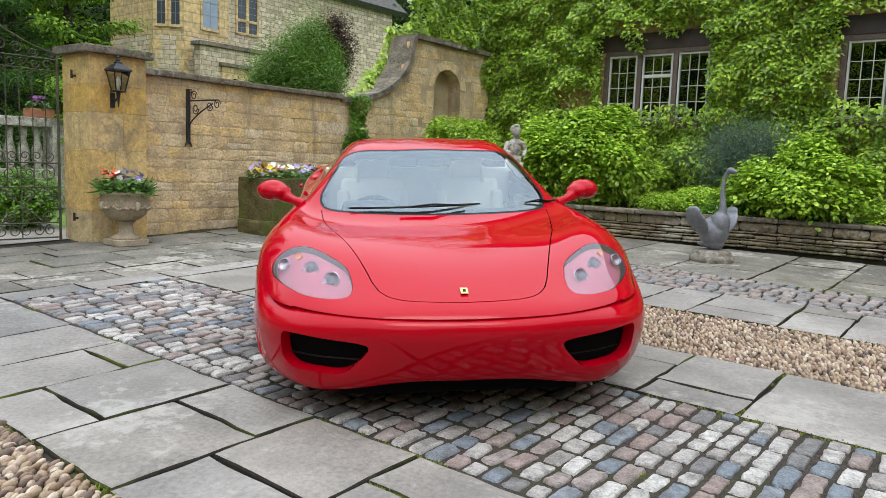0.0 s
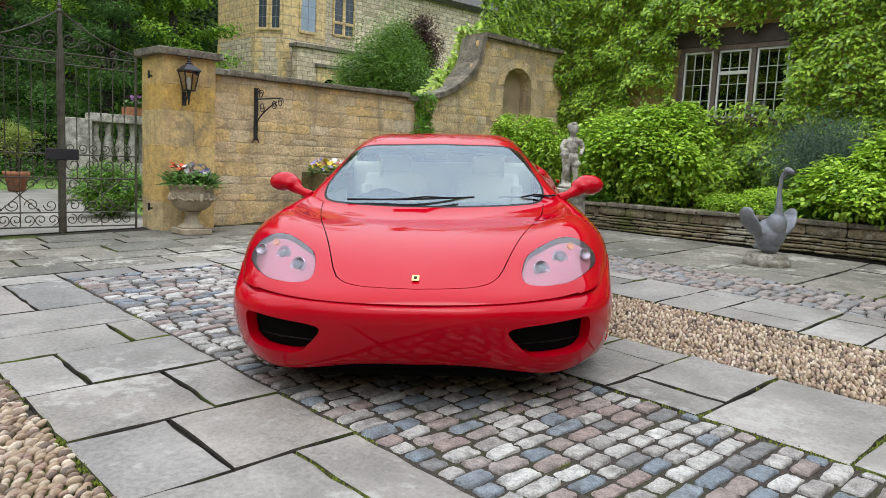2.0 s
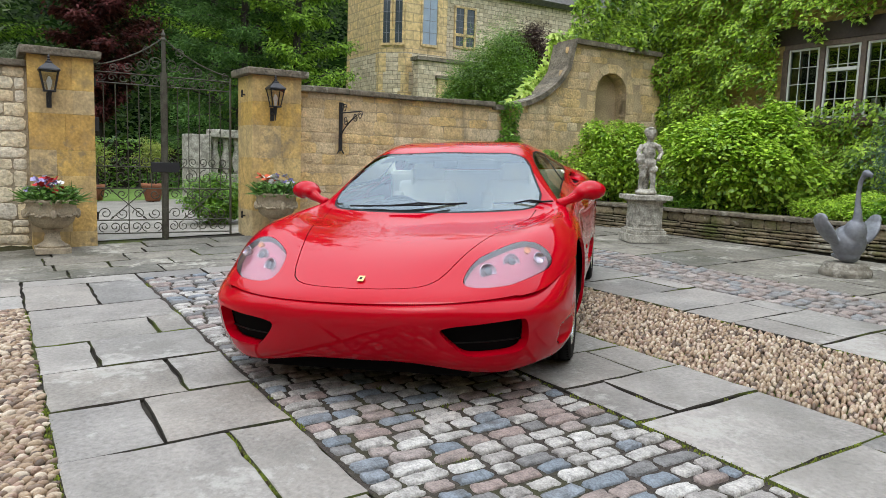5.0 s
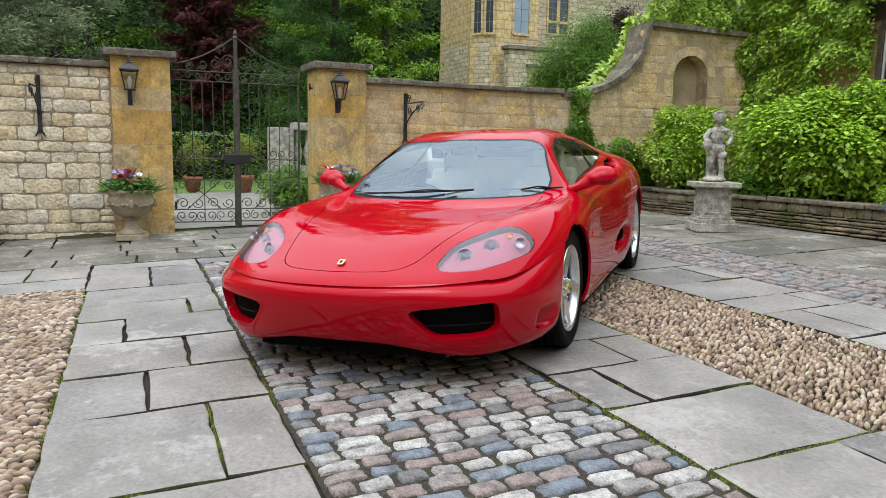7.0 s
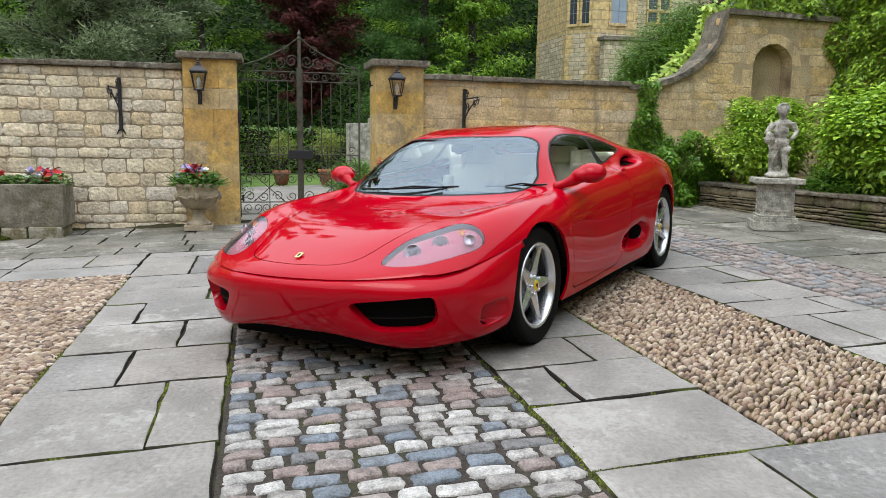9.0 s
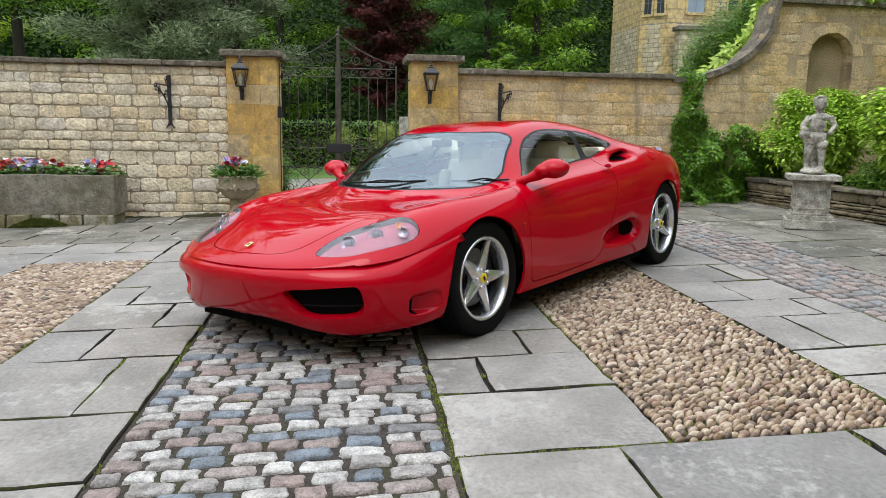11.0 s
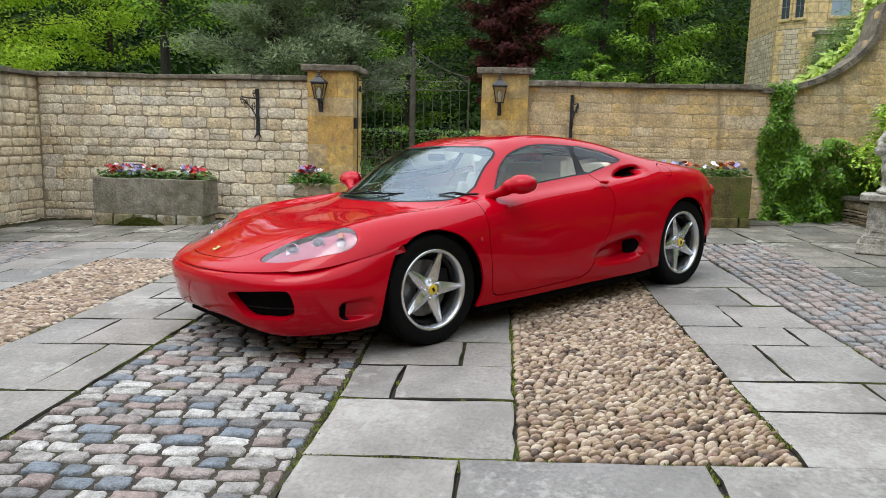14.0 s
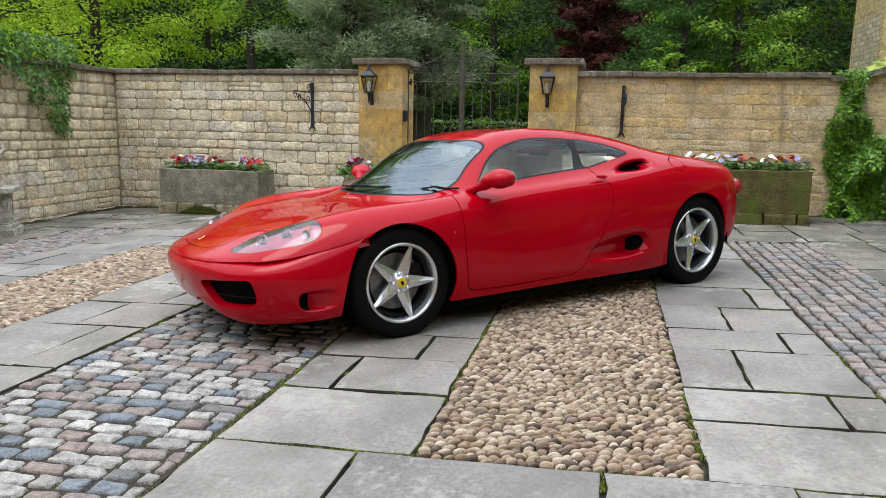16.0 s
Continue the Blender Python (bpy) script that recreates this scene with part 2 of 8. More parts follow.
def leafy(name, dark, light, rough=0.36, through=0.35, gloss=.5):
    """Leaves: each its own green, some light passing through."""
    m = bpy.data.materials.new(name)
    m.use_nodes = True
    n, l = m.node_tree.nodes, m.node_tree.links
    b = n["Principled BSDF"]
    r = n.new("ShaderNodeValToRGB")
    r.color_ramp.elements[0].color, r.color_ramp.elements[1].color = (*dark, 1), (*light, 1)
    g = n.new("ShaderNodeNewGeometry")
    l.new(g.outputs["Random Per Island"], r.inputs["Fac"])
    l.new(r.outputs["Color"], b.inputs["Base Color"])
    b.inputs["Roughness"].default_value, b.inputs["Specular IOR Level"].default_value = rough, gloss if rough < .5 else .18
    tr = n.new("ShaderNodeBsdfTranslucent")
    l.new(r.outputs["Color"], tr.inputs["Color"])
    mx = n.new("ShaderNodeMixShader")
    mx.inputs["Fac"].default_value = through
    l.new(b.outputs["BSDF"], mx.inputs[1])
    l.new(tr.outputs["BSDF"], mx.inputs[2])
    l.new(mx.outputs["Shader"], n["Material Output"].inputs["Surface"])
    return m


def clear(name, tint=(1, 1, 1), ior=1.5, rough=0.0, haze=0.0, milk=(.8, .8, .8), sheen=(1, 1, 1)):
    """A thin pane: it lets light through, and mirrors more at a slant."""
    m = bpy.data.materials.new(name)
    m.use_nodes = True
    n, l = m.node_tree.nodes, m.node_tree.links
    n.remove(n["Principled BSDF"])
    t = n.new("ShaderNodeBsdfTransparent")
    t.inputs["Color"].default_value = (*tint, 1)
    g = n.new("ShaderNodeBsdfGlossy")
    g.inputs["Roughness"].default_value, g.inputs["Color"].default_value = rough, (*sheen, 1)
    fr = n.new("ShaderNodeFresnel")
    fr.inputs["IOR"].default_value = ior
    mx = n.new("ShaderNodeMixShader")
    l.new(fr.outputs["Fac"], mx.inputs["Fac"])
    l.new(t.outputs["BSDF"], mx.inputs[1])
    l.new(g.outputs["BSDF"], mx.inputs[2])
    out = mx.outputs["Shader"]
    if haze:
        df = n.new("ShaderNodeBsdfDiffuse")
        df.inputs["Color"].default_value = (*milk, 1)
        hz = n.new("ShaderNodeMixShader")
        hz.inputs["Fac"].default_value = haze
        l.new(out, hz.inputs[1])
        l.new(df.outputs["BSDF"], hz.inputs[2])
        out = hz.outputs["Shader"]
    l.new(out, n["Material Output"].inputs["Surface"])
    return m


PAINT = mat("car_paint", (0.41, 0.0004, 0.009), 0.5, vary=0.0, bump=0, coat=1.0, spec=0.0, coat_ior=1.31)
BLACK = mat("black_plastic", (0.005, 0.005, 0.0055), 0.45, vary=0.2, bump=0.1, spec=0.2)
DARK = mat("dark_void", (0.004, 0.004, 0.004), 0.9, vary=0.1, bump=0, spec=0.05)
RUBBER = mat("tyre_rubber", (0.004, 0.004, 0.004), 0.7, vary=0.3, bump=0.3, spec=0.12)
ALLOY = mat("silver_alloy", (0.72, 0.73, 0.75), 0.27, metal=0.85, vary=0.06, bump=0)
STONE = palette("honey_stone", [(.66, .48, .265), (.76, .57, .325), (.56, .42, .25), (.72, .50, .22), (.68, .55, .37), (.63, .445, .225)], 0.92, fine=34, vary=0.42, bump=1.0, dist=0.016, stain=(.36, .26, .15), stain_scale=1.9, stain_amount=0.4, coarse=7, spots=((.26, .22, .16), 12, .45), streak=((.20, .165, .115), .62))
STONE_PALE = palette("cream_stone", [(.70, .59, .40), (.82, .71, .51), (.56, .49, .37), (.76, .60, .36), (.68, .61, .49), (.80, .69, .48), (.62, .50, .32)], 0.92, fine=28, vary=0.42, bump=1.0, dist=0.018, stain=(.30, .245, .165), stain_scale=1.7, stain_amount=0.5, coarse=8, spots=((.26, .225, .175), 12, .42), streak=((.24, .20, .145), .5))
ASHLAR = palette("ochre_ashlar", [(.58, .36, .10), (.66, .47, .20), (.46, .335, .16), (.62, .385, .09), (.60, .47, .27), (.54, .33, .10), (.64, .42, .13)], 0.9, fine=34, vary=0.4, bump=0.8, dist=0.010, stain=(.24, .185, .115), stain_scale=2.6, stain_amount=0.6, spots=((.17, .15, .115), 12, .55), streak=((.20, .165, .11), .5))
WALL_MORTAR = mat("lime_mortar", (0.47, 0.385, 0.26), 0.95, vary=0.4, scale=3, fine=50, bump=0.8, second=(0.28, 0.225, 0.15))
GRANITE_TONES = [(.44, .42, .39), (.19, .22, .25), (.35, .325, .30), (.29, .235, .21), (.55, .53, .495), (.22, .245, .27), (.31, .24, .215), (.42, .40, .37), (.195, .19, .185), (.335, .285, .26), (.48, .455, .42), (.245, .255, .265)]
GRANITE = palette("granite_cobble", GRANITE_TONES, 0.62, fine=120, vary=0.62, bump=1.0, dist=0.010, coarse=26, steps=True, stain=(.085, .075, .065), stain_scale=9, stain_amount=0.5)
GRANITE_BULK = palette("granite_cobble_bulk", GRANITE_TONES, 0.62, "island", fine=120, vary=0.62, bump=1.0, dist=0.010, coarse=26, steps=True, stain=(.085, .075, .065), stain_scale=9, stain_amount=0.5)
SETT_TONES = [(.27, .228, .205), (.33, .29, .262), (.225, .21, .195), (.30, .245, .215), (.25, .22, .20), (.23, .232, .23), (.38, .35, .32)]
SETT = palette("dark_sett", SETT_TONES, 0.65, fine=90, vary=0.5, bump=0.8, dist=.006, coarse=20, steps=True, stain=(.11, .095, .08), stain_scale=4, stain_amount=.5)
SETT_BULK = palette("dark_sett_bulk", SETT_TONES, 0.65, "island", fine=90, vary=0.5, bump=0.8, dist=.006, coarse=20, steps=True, stain=(.11, .095, .08), stain_scale=4, stain_amount=.5)
PEBBLE_TONES = [(.35, .255, .165), (.45, .355, .25), (.27, .185, .12), (.54, .45, .34), (.33, .235, .15), (.12, .085, .062), (.40, .305, .205), (.20, .14, .098), (.43, .33, .25), (.30, .20, .145), (.165, .12, .095)]
PEBBLE = palette("river_pebble", PEBBLE_TONES, 0.5, steps=True, fine=150, vary=0.3, bump=0.25, coarse=30, stain=(.16, .115, .075), stain_scale=1.5, stain_amount=.5)
PEBBLE_BULK = palette("river_pebble_bulk", PEBBLE_TONES, 0.5, "island", steps=True, fine=150, vary=0.3, bump=0.25, coarse=30, stain=(.16, .115, .075), stain_scale=1.5, stain_amount=.5)
GRASS = mat("grass_earth", (0.13, 0.23, 0.03), 0.9, vary=0.4, scale=0.8, fine=25, bump=0.8, second=(0.08, 0.14, 0.02))
GRIT = palette("cobble_grit", [(.062, .051, .042), (.062, .051, .042)], 0.95, fine=160, vary=0.75, bump=1.0, dist=.008, coarse=40, stain=(.045, .052, .014), stain_scale=2.2, stain_amount=.6)
JOINT = palette("brown_joint", [(.026, .022, .017), (.026, .022, .017)], 0.95, fine=70, vary=0.5, bump=0.9, stain=(.045, .058, .012), stain_scale=1.6, stain_amount=.5)
COPING = palette("weathered_coping", [(.16, .135, .10), (.23, .195, .145), (.125, .11, .085)], 0.95, fine=28, vary=0.55, bump=1.0, dist=.02, stain=(.06, .055, .04), stain_scale=3, stain_amount=.75, spots=((.38, .36, .29), 10, .75))
SLAB = palette("grey_flagstone", [(.235, .218, .197), (.315, .290, .262), (.195, .186, .174), (.27, .244, .214), (.29, .276, .253), (.245, .22, .188)], 0.62, fine=48, vary=0.42, bump=1.0, dist=0.009, stain=(.150, .142, .124), stain_scale=1.5, stain_amount=0.6, coarse=3.2, spots=((.40, .385, .35), 14, .6))
SLAB_OLD = palette("mossy_flagstone", [(.185, .172, .142), (.235, .215, .175), (.135, .13, .11), (.205, .184, .148)], 0.75, fine=38, vary=0.6, bump=1.0, dist=0.012, stain=(.070, .068, .045), stain_scale=1.8, stain_amount=0.75, coarse=4.0, spots=((.44, .42, .36), 12, .7))
MORTAR = palette("earth_joint", [(.035, .03, .023), (.035, .03, .023)], 0.95, fine=70, vary=0.5, bump=0.9, stain=(.10, .135, .014), stain_scale=1.3, stain_amount=.95)
GREYSTONE = mat("grey_lichen_stone", (0.56, 0.53, 0.45), 0.95, vary=0.5, scale=11, fine=60, bump=1.0, dist=.006, second=(0.25, 0.235, 0.195), spec=.2)
IRON = mat("black_iron", (0.015, 0.015, 0.017), 0.55, vary=0.3, bump=0.2)
SCREEN = clear("screen_glass", (.88, .95, .93), 2.45, sheen=(.76, .88, .95))
TINTED = clear("side_glass", (.97, .99, .97), 1.38)
LENS = clear("lamp_cover", (.98, .97, .98), 1.6, 0.03, 0.06, (.75, .6, .68))
SMOKED = clear("smoked_glass", (.12, .13, .13), 1.5)
PANE = clear("window_glass", (.74, .80, .78), 1.9)
BARK = mat("bark", (0.04, 0.03, 0.022), 0.9, vary=0.4, fine=40, bump=0.8)
IVY_BRIGHT = leafy("bright_leaf", (.06, .15, .014), (.54, .76, .08))
IVY_DARK = leafy("dark_leaf", (.04, .115, .014), (.15, .31, .035))
IVY_MID = leafy("ivy_leaf", (.04, .12, .012), (.24, .45, .04))
IVY_PALE = leafy("pale_leaf", (.26, .44, .04), (.70, .82, .20))
HYDRANGEA = leafy("hydrangea_leaf", (.13, .27, .02), (.56, .78, .08))
FENNEL = leafy("fennel_leaf", (.08, .135, .09), (.18, .26, .18), 0.6)
MOSS_LEAF = leafy("moss_leaf", (.035, .045, .008), (.13, .15, .02), 0.7)
BLADES = leafy("blade_leaf", (.05, .13, .02), (.16, .30, .06))
WOODS = leafy("wood_leaf", (.025, .075, .008), (.32, .52, .05), 0.55, .45)
WOODS_LIGHT = leafy("lime_leaf", (.22, .37, .02), (.68, .82, .09), 0.55, 0.55)
COPPER_LEAF = leafy("copper_leaf", (.04, .012, .013), (.22, .06, .055), 0.55, .4)
PLUM_LEAF = leafy("plum_leaf", (.02, .014, .012), (.11, .062, .05), 0.55, .4)
NEEDLES = leafy("yew_needle", (.075, .105, .05), (.36, .42, .24), 0.6, 0.3)
CONIFER = leafy("conifer_needle", (.022, .06, .014), (.12, .235, .05), 0.6, 0.25)
HEDGE = leafy("hedge_leaf", (.03, .09, .010), (.22, .40, .04))
HOUSE_STONE = palette("house_stone", [(.46, .32, .14), (.46, .32, .14)], 0.92, fine=30, vary=0.45, bump=0.9, dist=0.02, stain=(.20, .15, .09), stain_scale=1.5)
LEDGE = palette("mossy_ledge", [(.22, .175, .105), (.31, .25, .16), (.14, .115, .072), (.26, .215, .15)], 0.95, fine=34, vary=0.6, bump=1.0, dist=0.016, stain=(.075, .095, .018), stain_scale=2.0, stain_amount=0.8, spots=((.42, .40, .32), 11, .6))
TIMBER = mat("brown_timber", (0.055, 0.035, 0.028), 0.6, vary=0.3, fine=30, bump=0.3)
OLD_FRAME = mat("weathered_frame_paint", (0.15, 0.105, 0.08), 0.6, vary=0.3, fine=30, bump=0.3)
WHITE = mat("white_paint", (0.58, 0.58, 0.54), 0.45, vary=0.1, bump=0.1)
LEAD = mat("grey_lead", (0.15, 0.158, 0.175), 0.5, metal=0.2, vary=0.3, fine=25, bump=0.3, second=(0.23, 0.24, 0.255))
SOIL = mat("bed_soil", (0.035, 0.026, 0.017), 0.95, vary=0.4, fine=30, bump=1.0)
TERRACOTTA = mat("terracotta", (0.40, 0.16, 0.08), 0.85, vary=0.3, fine=30, bump=0.3)
GATE_IRON = mat("weathered_gate_iron", (0.085, 0.085, 0.055), 0.65, vary=0.4, scale=10, bump=0.3, second=(0.045, 0.035, 0.022))
BULB = mat("frosted_bulb", (0.8, 0.78, 0.72), 0.4, vary=0.05, bump=0)
URN_STONE = palette("urn_stone", [(.40, .33, .23), (.40, .33, .23)], 0.92, fine=60, vary=0.4, bump=0.8, dist=0.006, stain=(.17, .14, .10), stain_scale=7)
TROUGH_STONE = palette("trough_stone", [(.24, .215, .165), (.24, .215, .165)], 0.95, fine=40, vary=0.5, bump=1.0, dist=0.012, stain=(.10, .095, .05), stain_scale=2.6, stain_amount=.7, spots=((.34, .32, .26), 12, .5))
MOSSY_STONE = palette("mossy_stone", [(.12, .10, .038), (.12, .10, .038)], 0.95, fine=40, vary=0.6, bump=1.0, dist=0.014, stain=(.085, .12, .016), stain_scale=2.2, stain_amount=0.95, spots=((.05, .04, .022), 9, .7))
MOTTLED = palette("mottled_stone", [(.22, .20, .16), (.22, .20, .16)], 0.95, fine=30, vary=0.5, bump=0.9, dist=0.008, stain=(.42, .40, .34), stain_scale=14, stain_amount=0.8)
RED_PETAL = mat("red_petal", (0.55, 0.012, 0.015), 0.6, vary=0.3, bump=0)
ORANGE_PETAL = mat("orange_petal", (0.60, 0.10, 0.02), 0.6, vary=0.3, bump=0)
WHITE_PETAL = mat("white_petal", (0.75, 0.74, 0.70), 0.6, vary=0.1, bump=0)
BLUE_PETAL = mat("violet_petal", (0.40, 0.36, 0.66), 0.6, vary=0.3, bump=0)
YELLOW_PETAL = mat("yellow_petal", (0.72, 0.50, 0.03), 0.6, vary=0.2, bump=0)
PURPLE_PETAL = mat("purple_petal", (0.16, 0.04, 0.16), 0.6, vary=0.3, bump=0)
ACER = leafy("acer_leaf", (.14, .22, .03), (.38, .42, .08))


# sky reflection is put into the pale pane's colour; the dim one lacks it
SKY_PANE = mat("sky_pane", (0.30, 0.37, 0.44), 0.08, vary=0.15, scale=3, bump=0)
DIM_PANE = mat("dim_pane", (0.06, 0.075, 0.085), 0.08, vary=0.15, scale=3, bump=0)
SLATE = mat("stone_slate", (0.13, 0.125, 0.115), 0.9, vary=0.4, scale=6, fine=20, bump=0.9)
GRAVEL = mat("pale_gravel", (0.30, 0.28, 0.24), 0.9, vary=0.3, scale=3, fine=120, bump=0.8)
LAMP_CUP = mat("lamp_cup", (0.46, 0.40, 0.46), 0.25, metal=0.8, vary=0.1, bump=0)
CHROME = mat("chrome", (0.75, 0.75, 0.77), 0.10, metal=1.0, vary=0.0, bump=0)
STEEL = mat("brake_steel", (0.25, 0.25, 0.25), 0.4, metal=0.8, vary=0.3, bump=0.2)
LAMP_BUCKET = mat("lamp_bucket", (0.52, 0.15, 0.22), 0.35, vary=0.1, bump=0)
LAMP_GLASS = mat("lamp_glass", (0.06, 0.10, 0.12), 0.05, vary=0.1, bump=0)
AMBER = mat("amber", (0.80, 0.30, 0.04), 0.25, vary=0.1, bump=0)
YELLOW = mat("yellow_enamel", (0.75, 0.55, 0.03), 0.3, vary=0.05, bump=0)
BADGE = mat("badge_enamel", (0.70, 0.56, 0.22), 0.3, vary=0.05, bump=0)
TAIL = mat("tail_red", (0.35, 0.01, 0.012), 0.12, vary=0.05, bump=0)
HIDE = mat("cream_hide", (0.90, 0.85, 0.69), 0.55, vary=0.12, bump=0.2)
LINING = mat("roof_cloth", (0.46, 0.43, 0.36), 0.9, vary=0.15, bump=0.1)
DASH = mat("dark_dash", (0.045, 0.047, 0.05), 0.6, vary=0.2, bump=0.2)
WARM_MORTAR = mat("honey_mortar", (0.56, 0.43, 0.26), 0.95, vary=0.4, scale=3, fine=50, bump=0.8, second=(0.40, 0.30, 0.18))
BACKWOODS = mat("shaded_backdrop", (0.012, 0.030, 0.005), 0.9, vary=0.6, scale=0.35, fine=2.5, bump=0, second=(0.003, 0.009, 0.002), spec=0.0)



def far_courses(name, tones, joint, height, length, rough=0.95):
    """Stonework seen from afar: uneven courses by the material, with recessed joints."""
    m = bpy.data.materials.new(name)
    m.use_nodes = True
    n, l = m.node_tree.nodes, m.node_tree.links
    b = n["Principled BSDF"]
    b.inputs["Roughness"].default_value = rough
    tc, sep, com = n.new("ShaderNodeTexCoord"), n.new("ShaderNodeSeparateXYZ"), n.new("ShaderNodeCombineXYZ")
    l.new(tc.outputs["Object"], sep.inputs["Vector"])
    su = n.new("ShaderNodeMath")
    su.operation = "ADD"
    l.new(sep.outputs["X"], su.inputs[0])
    l.new(sep.outputs["Y"], su.inputs[1])
    l.new(su.outputs["Value"], com.inputs["X"])
    l.new(sep.outputs["Z"], com.inputs["Y"])
    wob = n.new("ShaderNodeTexNoise")
    wob.inputs["Scale"].default_value = 2.5
    add = n.new("ShaderNodeMixRGB")
    add.blend_type, add.inputs["Fac"].default_value = "ADD", 0.06
    l.new(tc.outputs["Object"], wob.inputs["Vector"])
    l.new(com.outputs["Vector"], add.inputs["Color1"])
    l.new(wob.outputs["Color"], add.inputs["Color2"])
    br = n.new("ShaderNodeTexBrick")
    br.inputs["Scale"].default_value, br.inputs["Brick Width"].default_value, br.inputs["Row Height"].default_value, br.inputs["Mortar Size"].default_value = 1.0, length, height, height * 0.07
    br.inputs["Color1"].default_value, br.inputs["Color2"].default_value, br.inputs["Mortar"].default_value = (*tones[0], 1), (*tones[1], 1), (*joint, 1)
    l.new(add.outputs["Color"], br.inputs["Vector"])
    gr = n.new("ShaderNodeTexNoise")
    gr.inputs["Scale"].default_value, gr.inputs["Detail"].default_value = 7, 8
    l.new(tc.outputs["Object"], gr.inputs["Vector"])
    mr = n.new("ShaderNodeMapRange")
    mr.inputs["From Min"].default_value, mr.inputs["From Max"].default_value, mr.inputs["To Min"].default_value, mr.inputs["To Max"].default_value = .3, .7, .6, 1.25
    l.new(gr.outputs["Fac"], mr.inputs["Value"])
    mul = n.new("ShaderNodeMix")
    mul.data_type, mul.blend_type = "RGBA", "MULTIPLY"
    mul.inputs["Factor"].default_value = 1.0
    l.new(br.outputs["Color"], mul.inputs["A"])
    l.new(mr.outputs["Result"], mul.inputs["B"])
    l.new(mul.outputs["Result"], b.inputs["Base Color"])
    bp = n.new("ShaderNodeBump")
    bp.invert = True
    bp.inputs["Strength"].default_value, bp.inputs["Distance"].default_value = 0.6, 0.02
    l.new(br.outputs["Fac"], bp.inputs["Height"])
    l.new(bp.outputs["Normal"], b.inputs["Normal"])
    return m


FAR_RUBBLE = far_courses("far_rubble", ((.72, .62, .44), (.50, .41, .27)), (.30, .25, .17), .15, .36)
FAR_ASHLAR = far_courses("far_ashlar", ((.70, .51, .235), (.60, .45, .23)), (.46, .345, .18), .30, .60)
MOSS = palette("moss", [(.042, .042, .015), (.042, .042, .015)], 0.95, fine=90, vary=0.6, bump=1.0, dist=.012, stain=(.045, .035, .02), stain_scale=5, stain_amount=.8)
MOSS_BRIGHT = palette("bright_moss", [(.10, .14, .014), (.17, .21, .02), (.07, .085, .014), (.06, .045, .025)], 0.95, "island", fine=140, vary=0.5, bump=1.0)
WOODS_SHADED = leafy("shaded_wood_leaf", (.004, .014, .002), (.08, .155, .015), 0.6, .4)
LANTERN_GLASS = clear("lantern_glass", (.93, .95, .94), 1.35)

# ---- statues and swan: plain modelled forms, each one mesh ----
def cherub(m, label):
    ob = blobs("garden_statue", GREYSTONE, [
        ("ball", (0, 0, .025), (.12, .11, .035), (0, 0, 0)),
        ("bar", [(.03, .055, .04), (.035, .058, .12), (.02, .05, .20), (.0, .042, .31)], [.030, .026, .036, .05]),
        ("bar", [(-.02, -.05, .04), (-.01, -.055, .12), (.03, -.058, .20), (.0, -.04, .31)], [.030, .026, .036, .05]),
        ("ball", (.055, .058, .045), (.045, .026, .022), (0, 0, 0)),
        ("ball", (.005, -.055, .045), (.045, .026, .022), (0, 0, -20)),
        ("bar", [(-.07, .0, .03), (-.06, .01, .16), (-.05, .0, .30)], [.045, .035, .03]),
        ("ball", (.0, .0, .325), (.075, .092, .055), (8, 0, 0)),
        ("ball", (.035, .055, .265), (.045, .05, .035), (25, 10, 0)),
        ("ball", (.02, -.05, .285), (.05, .055, .03), (-20, 0, 0)),
        ("ball", (-.045, .01, .27), (.04, .08, .05), (0, 0, 0)),
        ("ball", (.0, .008, .43), (.058, .070, .095), (6, 4, 0)),
        ("ball", (.0, .014, .505), (.052, .086, .042), (6, 0, 0)),
        ("bar", [(.0, .095, .515), (-.01, .145, .43), (.04, .095, .365)], [.030, .027, .023]),
        ("bar", [(.0, -.068, .51), (.03, -.118, .43), (.075, -.105, .37)], [.030, .027, .023]),
        ("ball", (.085, -.105, .355), (.042, .05, .045), (0, 0, 0)),
        ("ball", (.09, -.10, .395), (.03, .035, .03), (0, 0, 0)),
        ("bar", [(0, .01, .52), (.005, .012, .58)], [.030, .030]),
        ("ball", (.018, .010, .625), (.052, .050, .060), (0, 12, 0)),
        ("ball", (-.008, .012, .65), (.060, .062, .048), (0, 0, 0)),
        ("ball", (.02, .045, .625), (.022, .016, .028), (0, 0, 0)),
        ("ball", (.02, -.026, .625), (.022, .016, .028), (0, 0, 0)),
        ("ball", (.03, .01, .685), (.03, .035, .018), (0, 0, 0)),
    ], .008, .005)
    ob.matrix_world = m
    return tagged(ob, label, "statue")


